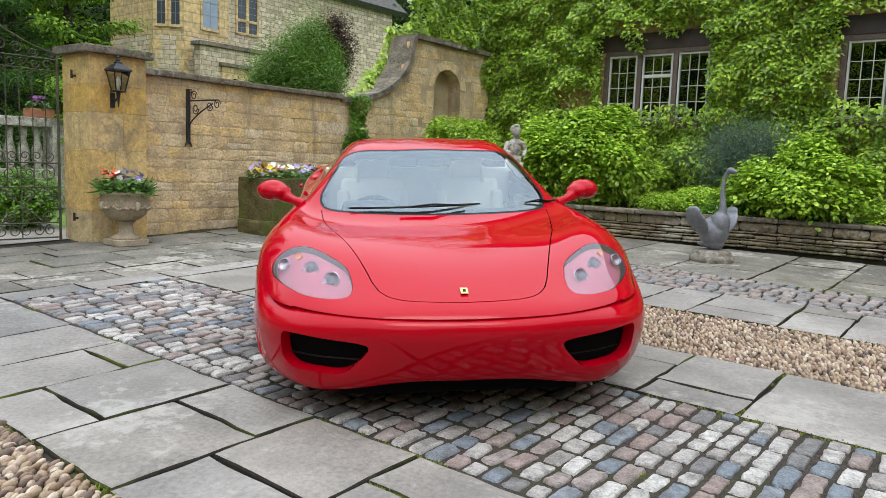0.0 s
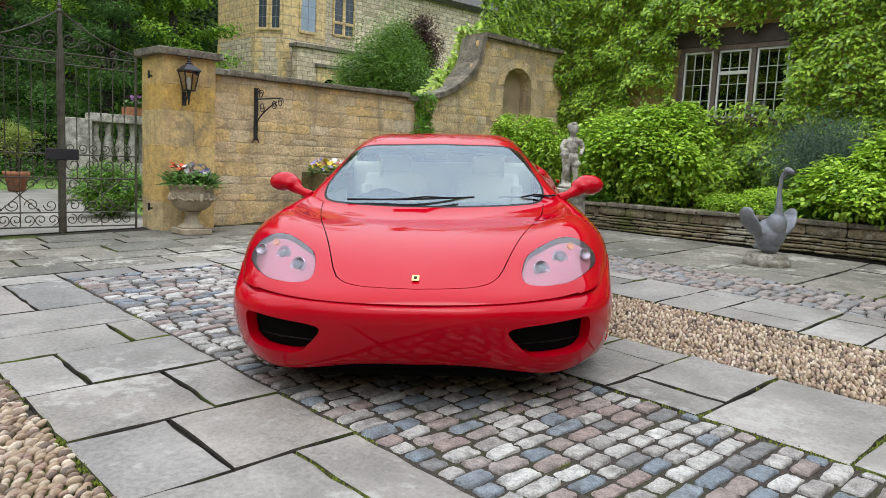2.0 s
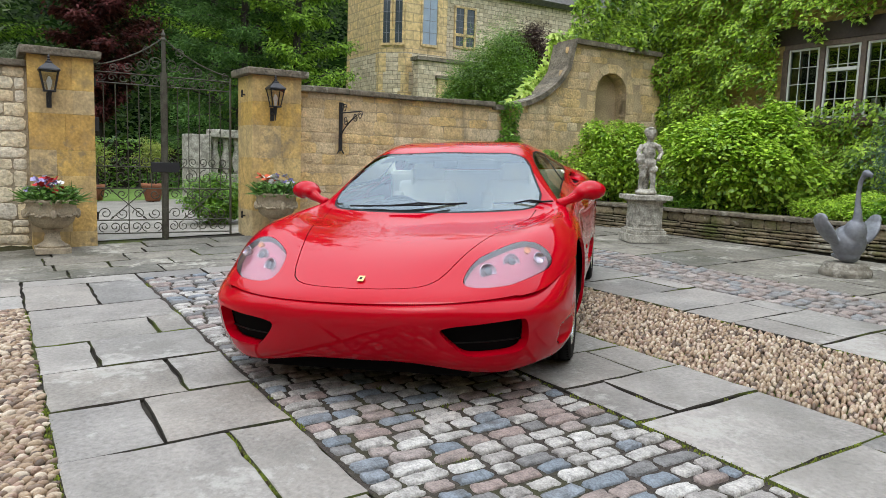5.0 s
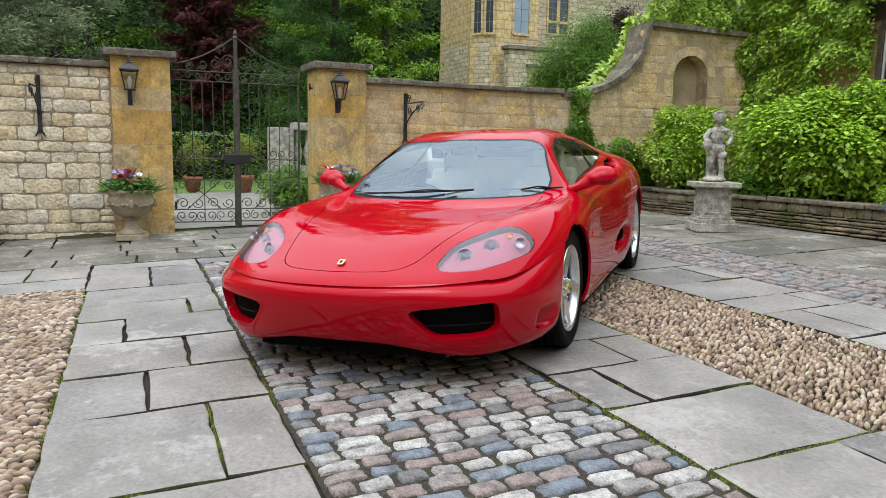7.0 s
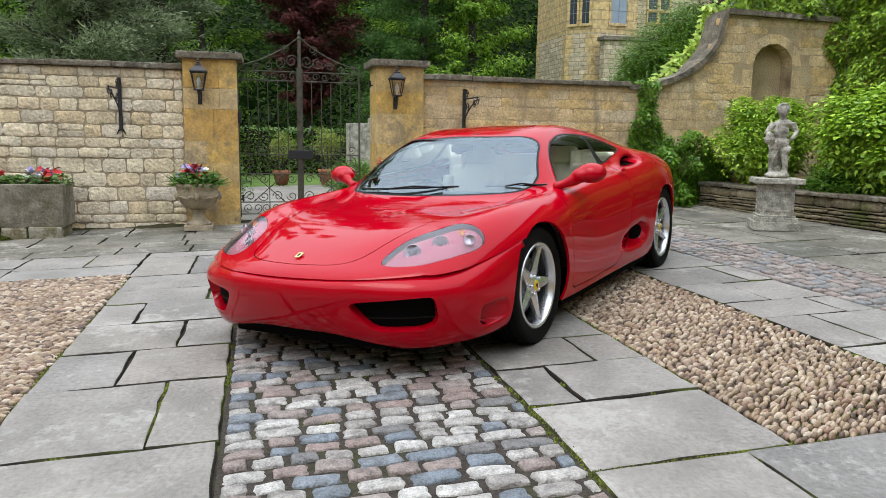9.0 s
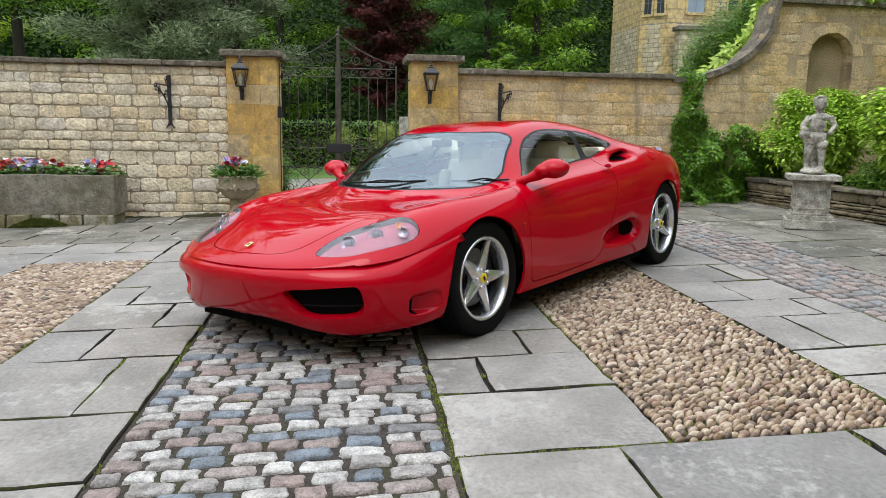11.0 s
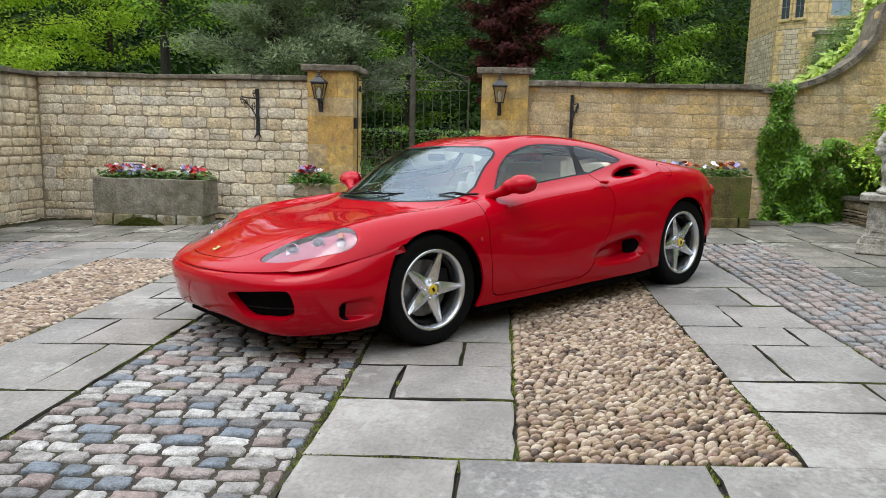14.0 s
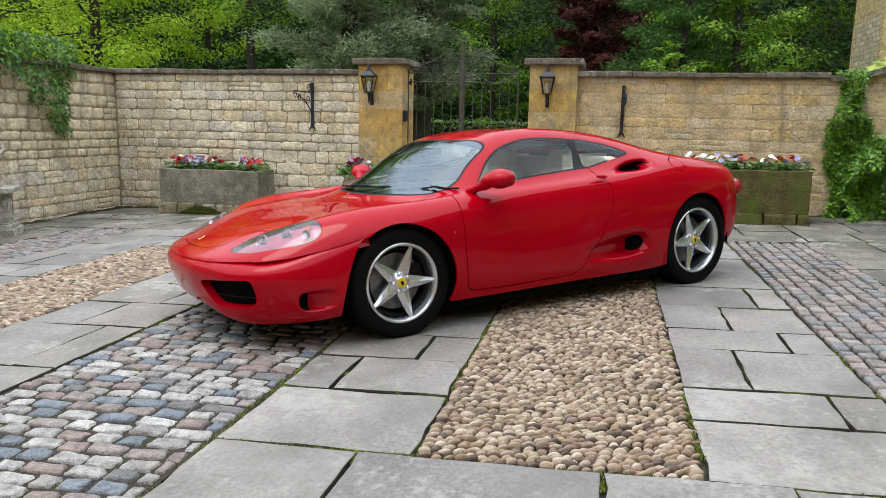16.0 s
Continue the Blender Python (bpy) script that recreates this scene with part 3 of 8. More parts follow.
def pedestal(m, label):
    root = thing("stone_pedestal", m, label, "pedestal", "statue pedestals")
    for nm, q in (("base", (.31, 0, .10)), ("plinth", (.275, .10, .15)), ("moulding", (.245, .15, .175)), ("cornice", (.25, .50, .525)), ("top_slab", (.32, .525, .585))):
        bm = bmesh.new()
        q = (q[0] * .8, q[1], q[2])
        box(bm, -q[0], -q[0], q[1], q[0], q[0], q[2], .010)
        part(nm, bm, GREYSTONE, root)
    bm = bmesh.new()
    box(bm, -.172, -.172, .175, .172, .172, .50, .006)
    part("die", bm, GREYSTONE, root)
    for k in range(4):
        bm = bmesh.new()
        for a, b, c, d in ((-.128, -.113, .215, .46), (.113, .128, .215, .46), (-.113, .113, .215, .23), (-.113, .113, .445, .46)):
            box(bm, .171, a, c, .181, b, d, .003)
        bmesh.ops.transform(bm, matrix=pose(0, 0, 0, 0, 0, 90 * k), verts=bm.verts)
        part("panel_frame", bm, GREYSTONE, root)
    return root


sm = stand(-4.95, 8.42, -28)
pedestal(sm, "panelled grey stone pedestal on the flags")
cherub(sm @ pose(0, 0, .585) @ Matrix.Diagonal((1.2, 1.2, 1.2, 1)), "weathered grey stone child statue on a pedestal")
sm = stand(-4.72, -1.75, 30)
pedestal(sm, "panelled grey stone pedestal near the wall")
cherub(sm @ pose(0, 0, .585), "weathered stone child statue near the ivy wall")

bm = bmesh.new()
lathe(bm, [(.215, -.04), (.225, .03), (.215, .065), (.195, .075), (.20, .10), (.175, .12), (.05, .125)], 32)
for v in bm.verts:
    v.co += Vector((noise.noise(v.co * 12), noise.noise(v.co * 11 + Vector((3, 0, 0))), 0)) * .008
swan_base = part("round_base", bm, MOTTLED, smooth=True)
swan_base.matrix_world = stand(-2.28, 8.28)
tagged(swan_base, "round lichen-spotted stone base on the flags", "base")
swan = blobs("swan_sculpture", LEAD, [
    ("ball", (0, 0, .20), (.16, .15, .165), (0, 0, 0)),
    ("ball", (.02, 0, .08), (.10, .10, .08), (0, 0, 0)),
    ("ball", (-.09, 0, .06), (.12, .06, .035), (0, 0, 0)),
    ("ball", (.08, 0, .30), (.10, .10, .13), (0, 0, 0)),
    ("bar", [(.06, 0, .30), (.10, 0, .42), (.085, 0, .54), (.075, 0, .66), (.09, 0, .77), (.13, 0, .835), (.16, 0, .84)], [.075, .045, .029, .023, .022, .024, .026]),
    ("ball", (.165, 0, .845), (.05, .036, .036), (0, 12, 0)),
    ("bar", [(.19, 0, .845), (.25, 0, .835)], [.022, .008]),
    ("bar", [(.19, 0, .83), (.245, 0, .805)], [.016, .006]),
    ("ball", (-.03, .22, .31), (.13, .17, .032), (58, -18, 10)),
    ("ball", (-.03, -.22, .31), (.13, .17, .032), (-58, -18, -10)),
    ("ball", (-.04, .27, .40), (.10, .07, .03), (75, -15, 0)),
    ("ball", (-.04, -.27, .40), (.10, .07, .03), (-75, -15, 0)),
], .010, .001)
swan.matrix_world = stand(-2.28, 8.28, -25, .115)
tagged(swan, "grey lead swan sculpture with raised wings", "sculpture")


# ---- the car: its own frame has x ahead of the front axle, y to its left, z up ----
def spline(knots, per):
    """A smooth curve through points (rows), with `per` steps a span; knots: array (n, k)."""
    p = np.asarray(knots, float)
    n = len(p)
    d = np.maximum(np.linalg.norm(np.diff(p, axis=0), axis=1), 1e-3) ** 0.7
    t = np.r_[0, np.cumsum(d)]
    h = np.diff(t)
    a = np.zeros((n, n))
    r = np.zeros((n, p.shape[1]))
    a[0, 0] = a[-1, -1] = 1
    for i in range(1, n - 1):
        a[i, i - 1], a[i, i], a[i, i + 1] = h[i - 1], 2 * (h[i - 1] + h[i]), h[i]
        r[i] = 6 * ((p[i + 1] - p[i]) / h[i] - (p[i] - p[i - 1]) / h[i - 1])
    m = np.linalg.solve(a, r)
    out = []
    for i in range(n - 1):
        for k in range(per + (i == n - 2)):
            s = k / per * h[i]
            q = h[i] - s
            out.append(m[i] * q**3 / (6 * h[i]) + m[i + 1] * s**3 / (6 * h[i]) + (p[i] / h[i] - m[i] * h[i] / 6) * q + (p[i + 1] / h[i] - m[i + 1] * h[i] / 6) * s)
    return np.array(out)


def spline_even(knots, per):
    """As spline(), with evenly spaced knots: for the sections."""
    p = np.asarray(knots, float)
    n = len(p)
    a = np.zeros((n, n))
    r = np.zeros_like(p)
    a[0, 0] = a[-1, -1] = 1
    for i in range(1, n - 1):
        a[i, i - 1], a[i, i], a[i, i + 1] = 1, 4, 1
        r[i] = 6 * (p[i + 1] - 2 * p[i] + p[i - 1])
    m = np.linalg.solve(a, r)
    out = []
    for i in range(n - 1):
        for k in range(per + (i == n - 2)):
            s = k / per
            q = 1 - s
            out.append(m[i] * q**3 / 6 + m[i + 1] * s**3 / 6 + (p[i] - m[i] / 6) * q + (p[i + 1] - m[i + 1] / 6) * s)
    return np.array(out)


def warp(v):
    """The nose lifted a little, the front of the body a little wider."""
    v = np.array(v, float)
    t = np.clip((v[..., 0] + .25) / 1.0, 0, 1)
    v[..., 2] += .028 * t * t * (3 - 2 * t)
    a, b = np.clip((-1.4 - v[..., 0]) / 1.2, 0, 1), np.clip((-2.75 - v[..., 0]) / .5, 0, 1)
    w = np.clip((v[..., 0] + 1.7) / 1.9, 0, 1)
    v[..., 0] += .02 * a * a * (3 - 2 * a) + .05 * b * b * (3 - 2 * b)
    v[..., 1] *= .992 + .028 * w * w * (3 - 2 * w)
    return v


def warped(x, y, z):
    return Vector(warp((x, y, z)).tolist())


class Sheet:
    """Triangles with normals and surface coordinates (station, line), which can be cut along smooth lines."""

    def __init__(self, v, n, uv, tris):
        self.v, self.n, self.uv, self.t = v, n, uv, tris

    @classmethod
    def grid(cls, p, uv):
        a, b = p.shape[:2]
        du, dv = np.gradient(p, axis=0), np.gradient(p, axis=1)
        n = np.cross(du, dv)
        n /= np.maximum(np.linalg.norm(n, axis=-1, keepdims=True), 1e-9)
        i = np.arange(a * b).reshape(a, b)
        q = [i[:-1, :-1], i[1:, :-1], i[1:, 1:], i[:-1, 1:]]
        t = np.concatenate([np.stack([q[0], q[1], q[2]], -1).reshape(-1, 3), np.stack([q[0], q[2], q[3]], -1).reshape(-1, 3)])
        v, n = p.reshape(-1, 3), n.reshape(-1, 3)
        if ((v - v.mean(0) * (1, 0, 0) - (0, 0, 0.3)) * n).sum(1).mean() < 0:
            n, t = -n, t[:, ::-1]
        return cls(v, n, uv.reshape(-1, 2), t)

    def split(self, f):
        """Cuts along f = 0 (a value at each vertex). Returns the sheets with f < 0 and f >= 0."""
        f = np.where(np.abs(f) < 1e-7, 1e-7, f)
        v, n, uv = list(self.v), list(self.n), list(self.uv)
        made, low, high = {}, [], []

        def mid(a, b):
            k = (min(a, b), max(a, b))
            if k not in made:
                w = f[a] / (f[a] - f[b])
                made[k] = len(v)
                v.append(self.v[a] + w * (self.v[b] - self.v[a]))
                q = self.n[a] + w * (self.n[b] - self.n[a])
                n.append(q / max(np.linalg.norm(q), 1e-9))
                uv.append(self.uv[a] + w * (self.uv[b] - self.uv[a]))
            return made[k]

        s = f[self.t] < 0
        cnt = s.sum(1)
        low += self.t[cnt == 3].tolist()
        high += self.t[cnt == 0].tolist()
        for tri, c, sg in zip(self.t[(cnt == 1) | (cnt == 2)], cnt[(cnt == 1) | (cnt == 2)], s[(cnt == 1) | (cnt == 2)]):
            k = int(np.argmax(sg)) if c == 1 else int(np.argmin(sg))
            a, b, d = (int(tri[(k + j) % 3]) for j in range(3))
            e, g = mid(a, b), mid(a, d)
            one, two = [[a, e, g]], [[e, b, d], [e, d, g]]
            (low if c == 1 else high).extend(one)
            (high if c == 1 else low).extend(two)
        v, n, uv = np.array(v), np.array(n), np.array(uv)
        out = []
        for t in (low, high):
            t = np.array(t, int).reshape(-1, 3)
            used, inv = np.unique(t, return_inverse=True)
            out.append(Sheet(v[used], n[used], uv[used], inv.reshape(-1, 3)))
        return out

    def object(self, name, material, parent, label="", offset=0.0, rim=0.0, mirror=False):
        """A mesh; rim: the depth to which its free edges are turned in."""
        v, n, t = warp(self.v + self.n * offset), self.n, self.t
        if mirror:
            v, n, t = v * (1, -1, 1), n * (1, -1, 1), t[:, ::-1]
        if rim and len(t):
            cnt = {}
            for a, b, c in t:
                for e in ((a, b), (b, c), (c, a)):
                    cnt[e] = cnt.get(e, 0) + 1
            free = [e for e in cnt if (e[1], e[0]) not in cnt]
            ids = sorted({i for e in free for i in e})
            # the outer row is doubled, so that the turned edge shades on its own
            m1 = {j: len(v) + k for k, j in enumerate(ids)}
            m2 = {j: len(v) + len(ids) + k for k, j in enumerate(ids)}
            cen = n[ids]
            v = np.r_[v, v[ids], v[ids] - cen * rim]
            side = np.zeros((len(ids), 3))
            at = {j: k for k, j in enumerate(ids)}
            for a, b in free:
                d = np.cross(v[b] - v[a], n[a])
                side[at[a]] += d
                side[at[b]] += d
            side /= np.maximum(np.linalg.norm(side, axis=1, keepdims=True), 1e-9)
            if rim < 0:
                side = -side
            n = np.r_[n, side, side]
            edge = np.r_[[(m1[b], m1[a], m2[a]) for a, b in free], [(m1[b], m2[a], m2[b]) for a, b in free]]
            t = np.r_[t, edge if rim > 0 else edge[:, ::-1]]
        me = bpy.data.meshes.new(name)
        me.from_pydata(v.tolist(), [], t.tolist())
        me.shade_smooth()
        me.normals_split_custom_set_from_vertices(n.tolist())
        me.materials.append(material)
        ob = new(name, me)
        ob.parent = parent
        if label:
            ob["label"] = label
        return ob


def inside(pts, poly):
    """The signed distance of points (n, 2) from a closed outline (negative inside)."""
    p, q = np.asarray(pts, float), np.asarray(poly, float)
    best = np.full(len(p), 1e9)
    odd = np.zeros(len(p), bool)
    for a, b in zip(q, np.roll(q, -1, 0)):
        d = b - a
        w = np.clip(((p - a) @ d) / max(d @ d, 1e-12), 0, 1)
        best = np.minimum(best, np.linalg.norm(p - a - w[:, None] * d, axis=1))
        hit = ((a[1] > p[:, 1]) != (b[1] > p[:, 1])) & (p[:, 0] < (b[0] - a[0]) * (p[:, 1] - a[1]) / (b[1] - a[1] + 1e-12) + a[0])
        odd ^= hit
    return np.where(odd, -best, best)


def closed(poly, per=8):
    """A rounded closed outline through corner points."""
    p = np.asarray(poly, float)
    n = len(p)
    out = []
    for i in range(n):
        a, b, c, d = p[i - 1], p[i], p[(i + 1) % n], p[(i + 2) % n]
        for k in range(per):
            t = k / per
            out.append(0.5 * (2 * b + (c - a) * t + (2 * a - 5 * b + 4 * c - d) * t * t + (3 * b - a - 3 * c + d) * t**3))
    return np.array(out)


def along(pts, line):
    """The distance of points (n, 2) from an open line."""
    p, q = np.asarray(pts, float), np.asarray(line, float)
    best = np.full(len(p), 1e9)
    for a, b in zip(q[:-1], q[1:]):
        d = b - a
        w = np.clip(((p - a) @ d) / max(d @ d, 1e-12), 0, 1)
        best = np.minimum(best, np.linalg.norm(p - a - w[:, None] * d, axis=1))
    return best


# lines of the upper body, front to back: along the middle, over the bonnet and roof, the pillar, the wing crest, the shoulder, the flank, the sill
MIDDLE = [(1.085, 0, .455), (1.06, 0, .488), (.97, 0, .533), (.70, 0, .625), (.30, 0, .705), (-.16, 0, .785), (-.45, 0, .975), (-.76, 0, 1.155), (-1.25, 0, 1.222), (-1.70, 0, 1.172), (-2.2, 0, 1.06), (-2.6, 0, .975), (-3.05, 0, .905), (-3.32, 0, .87), (-3.40, 0, .62)]
BONNET = [(1.055, .33, .455), (1.03, .33, .487), (.93, .31, .535), (.68, .35, .63), (.28, .39, .717), (-.21, .42, .793), (-.50, .37, .968), (-.80, .33, 1.143), (-1.25, .32, 1.209), (-1.70, .33, 1.155), (-2.2, .36, 1.04), (-2.6, .40, .96), (-3.05, .42, .898), (-3.31, .42, .862), (-3.39, .42, .62)]
PILLAR = [(.965, .55, .458), (.945, .55, .488), (.84, .50, .545), (.56, .55, .655), (.14, .62, .747), (-.46, .735, .808), (-.64, .66, .955), (-.89, .575, 1.098), (-1.25, .55, 1.152), (-1.62, .56, 1.118), (-2.1, .60, 1.01), (-2.55, .62, .965), (-3.05, .62, .893), (-3.30, .60, .855), (-3.37, .60, .62)]
CREST = [(.86, .70, .462), (.84, .70, .492), (.74, .655, .575), (.43, .73, .705), (.05, .795, .778), (-.50, .80, .815), (-.72, .775, .838), (-.98, .765, .862), (-1.3, .755, .885), (-1.65, .745, .915), (-2.1, .765, .965), (-2.55, .775, .985), (-3.0, .755, .925), (-3.25, .71, .87), (-3.33, .70, .64)]
SHOULDER = [(.76, .785, .465), (.745, .79, .49), (.64, .80, .545), (.37, .87, .64), (0, .915, .70), (-.5, .895, .755), (-.75, .88, .785), (-1.0, .875, .805), (-1.3, .878, .825), (-1.65, .89, .845), (-2.1, .905, .875), (-2.55, .91, .885), (-3.0, .885, .835), (-3.22, .82, .79), (-3.27, .80, .64)]
FLANK = [(.66, .83, .44), (.65, .84, .45), (.56, .87, .47), (.33, .92, .53), (0, .95, .57), (-.5, .935, .585), (-.8, .925, .585), (-1.0, .925, .585), (-1.3, .93, .585), (-1.65, .943, .60), (-2.1, .958, .64), (-2.55, .962, .66), (-3.0, .93, .63), (-3.2, .86, .61), (-3.24, .84, .56)]
LOWER = [(.68, .81, .35), (.67, .82, .33), (.58, .86, .31), (.33, .91, .31), (0, .94, .32), (-.5, .938, .32), (-.8, .935, .31), (-1.0, .935, .31), (-1.3, .937, .31), (-1.65, .943, .31), (-2.1, .955, .33), (-2.55, .953, .37), (-3.0, .92, .39), (-3.2, .855, .41), (-3.22, .835, .45)]
SILL = [(.70, .77, .24), (.69, .77, .21), (.58, .80, .19), (.33, .86, .17), (0, .89, .17), (-.5, .905, .172), (-.8, .91, .172), (-1.0, .91, .172), (-1.3, .912, .172), (-1.65, .915, .172), (-2.1, .92, .175), (-2.55, .90, .21), (-3.0, .86, .26), (-3.2, .80, .31), (-3.2, .79, .38)]


def raised(line, share):
    """The roof's rear slope and its buttresses, lifted by a share of the rise."""
    return [(x, y, z + share * float(np.interp(-x, (1.1, 1.3, 1.6, 1.8, 2.0, 2.2, 2.4, 2.6, 2.9), (0, .015, .038, .058, .088, .090, .060, .024, 0)))) for x, y, z in line]


MIDDLE, BONNET, PILLAR = raised(MIDDLE, .75), raised(BONNET, .95), raised(PILLAR, 1.0)
ACROSS, ALONG = 9, 10
cage = np.array([spline(line, ALONG) for line in (MIDDLE, BONNET, PILLAR, CREST, SHOULDER, FLANK, LOWER, SILL)])
half = np.array([spline_even(cage[:, i], ACROSS) for i in range(cage.shape[1])])
half[:, :, 1] = np.maximum(half[:, :, 1], 0)
full = np.concatenate([half[:, ::-1] * (1, -1, 1), half[:, 1:]], axis=1)
for _ in range(26):
    g = full.copy()
    g[1:-1, 1:-1] = full[1:-1, 1:-1] * 0.5 + (full[:-2, 1:-1] + full[2:, 1:-1] + full[1:-1, :-2] + full[1:-1, 2:]) * 0.125
    full = g
mid_col = half.shape[1] - 1
half = full[:, mid_col:]
st = np.arange(half.shape[0]) / ALONG
ln = np.arange(half.shape[1]) / ACROSS
coords = np.stack(np.meshgrid(st, ln, indexing="ij"), -1)


def press(p, poly, axes, depth):
    """Sinks the surface inside an outline: a scoop."""
    d = inside(p[..., axes].reshape(-1, 2), poly).reshape(p.shape[:2])
    return np.clip(-d / 0.035, 0, 1) ** 1.5, d


scoop_low = closed([(-1.40, .315), (-1.58, .282), (-1.88, .288), (-2.00, .325), (-2.03, .40), (-1.96, .455), (-1.78, .455), (-1.56, .432), (-1.42, .385)])
scoop_top = closed([(-1.68, .868), (-1.92, .882), (-2.14, .905), (-2.19, .945), (-2.14, .975), (-1.95, .950)])
w_low, _ = press(half, scoop_low, [0, 2], 0.1)
w_low *= (half[..., 1] > 0.7) * np.clip((-1.38 - half[..., 0]) / 0.5, 0, 1)
half = half - np.stack([0 * w_low, 0.11 * w_low, 0 * w_low], -1)
w_top, _ = press(half, scoop_top, [0, 2], 0.1)
w_top *= (half[..., 1] > 0.7) * np.clip((-1.72 - half[..., 0]) / 0.25, 0, 1)
half = half - np.stack([0 * w_top, 0.13 * w_top, 0.02 * w_top], -1)

ARCH_R = 0.358
AXLE_REAR, HUB_Z = -2.60, 0.325
seam_nose = spline([(1.045, 0, .474), (1.03, .30, .476), (.97, .48, .48), (.85, .64, .487), (.66, .775, .507), (.45, .86, .55), (.24, .91, .606)], 6)

both = np.concatenate([half[:, :0:-1] * (1, -1, 1), half], axis=1)
both_uv = np.concatenate([coords[:, :0:-1] * (1, -1), coords], axis=1)
shell = Sheet.grid(both, both_uv)


def cut_body(sheet):
    """Takes the body apart into panels, panes and openings."""
    out = {}
    ay = lambda s: np.abs(s.v[:, 1])
    auv = lambda s: np.abs(s.uv)
    top = lambda s: np.stack([s.v[:, 0], ay(s)], 1)
    # wheel arches
    for x0, r, dz in ((0.012, ARCH_R, -0.005), (AXLE_REAR, ARCH_R + 0.006, 0.016)):
        f = np.hypot(sheet.v[:, 0] - x0, np.minimum(sheet.v[:, 2] - HUB_Z - dz, 0.02 + sheet.v[:, 2] - HUB_Z - dz)) - r
        f = np.where(ay(sheet) < 0.55, 0.2, f)
        _, sheet = sheet.split(f)
    # below the nose seam the bumper takes over
    def below(s):
        fz = np.where(ay(s) < .70, np.interp(ay(s), seam_nose[:, 1], seam_nose[:, 2]), np.interp(s.v[:, 0], seam_nose[::-1, 0], seam_nose[::-1, 2]))
        return np.where(s.v[:, 0] > 0.0, s.v[:, 2] - fz - 0.000, 1.0)
    _, sheet = sheet.split(below(sheet))
    # windscreen
    ws = np.array([(5.05, -3), (5.05, 1.5), (5.12, 1.68), (5.3, 1.80), (5.6, 1.89), (6.70, 1.89), (6.90, 1.82), (6.98, 1.64), (7.0, 1.35), (7.0, -3)])
    out["screen_seal"], sheet = sheet.split(inside(auv(sheet), ws) - 0.028)
    out["windscreen"], out["screen_seal"] = out["screen_seal"].split(inside(auv(out["screen_seal"]), ws) + 0.03)
    # side window and quarter pane, between pillar line 2 and belt line 3
    win = np.array([(5.42, 2.96), (5.62, 2.58), (6.5, 2.22), (7.12, 2.07), (7.75, 2.01), (8.3, 2.04), (8.84, 2.10), (8.78, 2.45), (8.55, 2.95), (7.0, 2.96)])
    quarter = closed([(8.98, 2.12), (9.35, 2.16), (9.66, 2.29), (9.86, 2.5), (9.85, 2.66), (9.5, 2.8), (9.1, 2.92), (8.80, 2.96), (8.86, 2.6)], 6)
    post = np.array([(8.7, 2.08), (9.1, 2.12), (8.95, 2.96), (8.45, 2.96)])
    trim = lambda s: np.minimum(np.minimum(inside(auv(s), win), inside(auv(s), quarter)), inside(auv(s), post))
    band, sheet = sheet.split(trim(sheet) - 0.03)
    out["side_window"], band = band.split(inside(auv(band), win) + 0.02)
    out["quarter_window"], out["window_trim"] = band.split(inside(auv(band), quarter) + 0.02)
    rear = closed([(9.25, -1.5), (9.25, 1.2), (9.5, 1.5), (10.9, 1.5), (11.1, 1.2), (11.1, -1.5)], 6)
    out["rear_window"], sheet = sheet.split(inside(auv(sheet), rear))
    # headlight, bonnet and door, seen from above and from the side
    lamp = closed([(.872, .470), (.80, .458), (.66, .488), (.56, .556), (.475, .645), (.453, .725), (.460, .79), (.492, .820), (.56, .810), (.64, .775), (.725, .728), (.806, .662), (.855, .588), (.882, .52)], 8)
    d = inside(top(sheet), lamp)
    d = np.where(sheet.v[:, 0] > 0.2, d, 0.3)
    out["headlight_lens"], sheet = sheet.split(d)
    d = inside(top(sheet), lamp) - 0.0022
    _, sheet = sheet.split(np.where(sheet.v[:, 0] > 0.2, d, 0.3))
    hood = np.array([(-.40, -.66), (-.40, .655), (-.20, .63), (.15, .555), (.50, .455), (.80, .372), (.87, .345), (.915, .31), (.945, .265), (.963, .205), (.977, .11), (.984, 0), (.984, -.66)])
    d = np.where((sheet.uv[:, 0] < 5.04), inside(top(sheet), hood), 0.3)
    out["bonnet"], sheet = sheet.split(d)
    d = np.where((sheet.uv[:, 0] < 5.04), inside(top(sheet), hood) - 0.0050, 0.3)
    _, sheet = sheet.split(d)
    door = np.array([(-.405, .86), (-.405, .60), (-.43, .25), (-.47, .222), (-.8, .215), (-1.30, .222), (-1.39, .26), (-1.50, .38), (-1.62, .55), (-1.685, .70), (-1.68, .80), (-1.62, .90), (-1.60, .96)])
    # what lies inside the line is the door leaf, with a gap round it
    edge = lambda s: np.where((ay(s) > 0.6) & (auv(s)[:, 1] > 2.75), inside(s.v[:, [0, 2]], door), 0.2)
    out["door"], sheet = sheet.split(edge(sheet) + 0.003)
    _, sheet = sheet.split(edge(sheet) - 0.003)
    # black mouths of the two side scoops
    high = closed([(-1.88, .892), (-2.05, .90), (-2.14, .92), (-2.17, .95), (-2.10, .958), (-1.97, .925)], 5)
    out["shoulder_duct"], sheet = sheet.split(np.where(ay(sheet) > .65, inside(sheet.v[:, [0, 2]], high), .2))
    # round fuel flap behind the intake, and its gap
    flap = np.array([(-2.42 + .062 * math.cos(q), .925 + .050 * math.sin(q)) for q in np.linspace(0, 2 * math.pi, 33)])
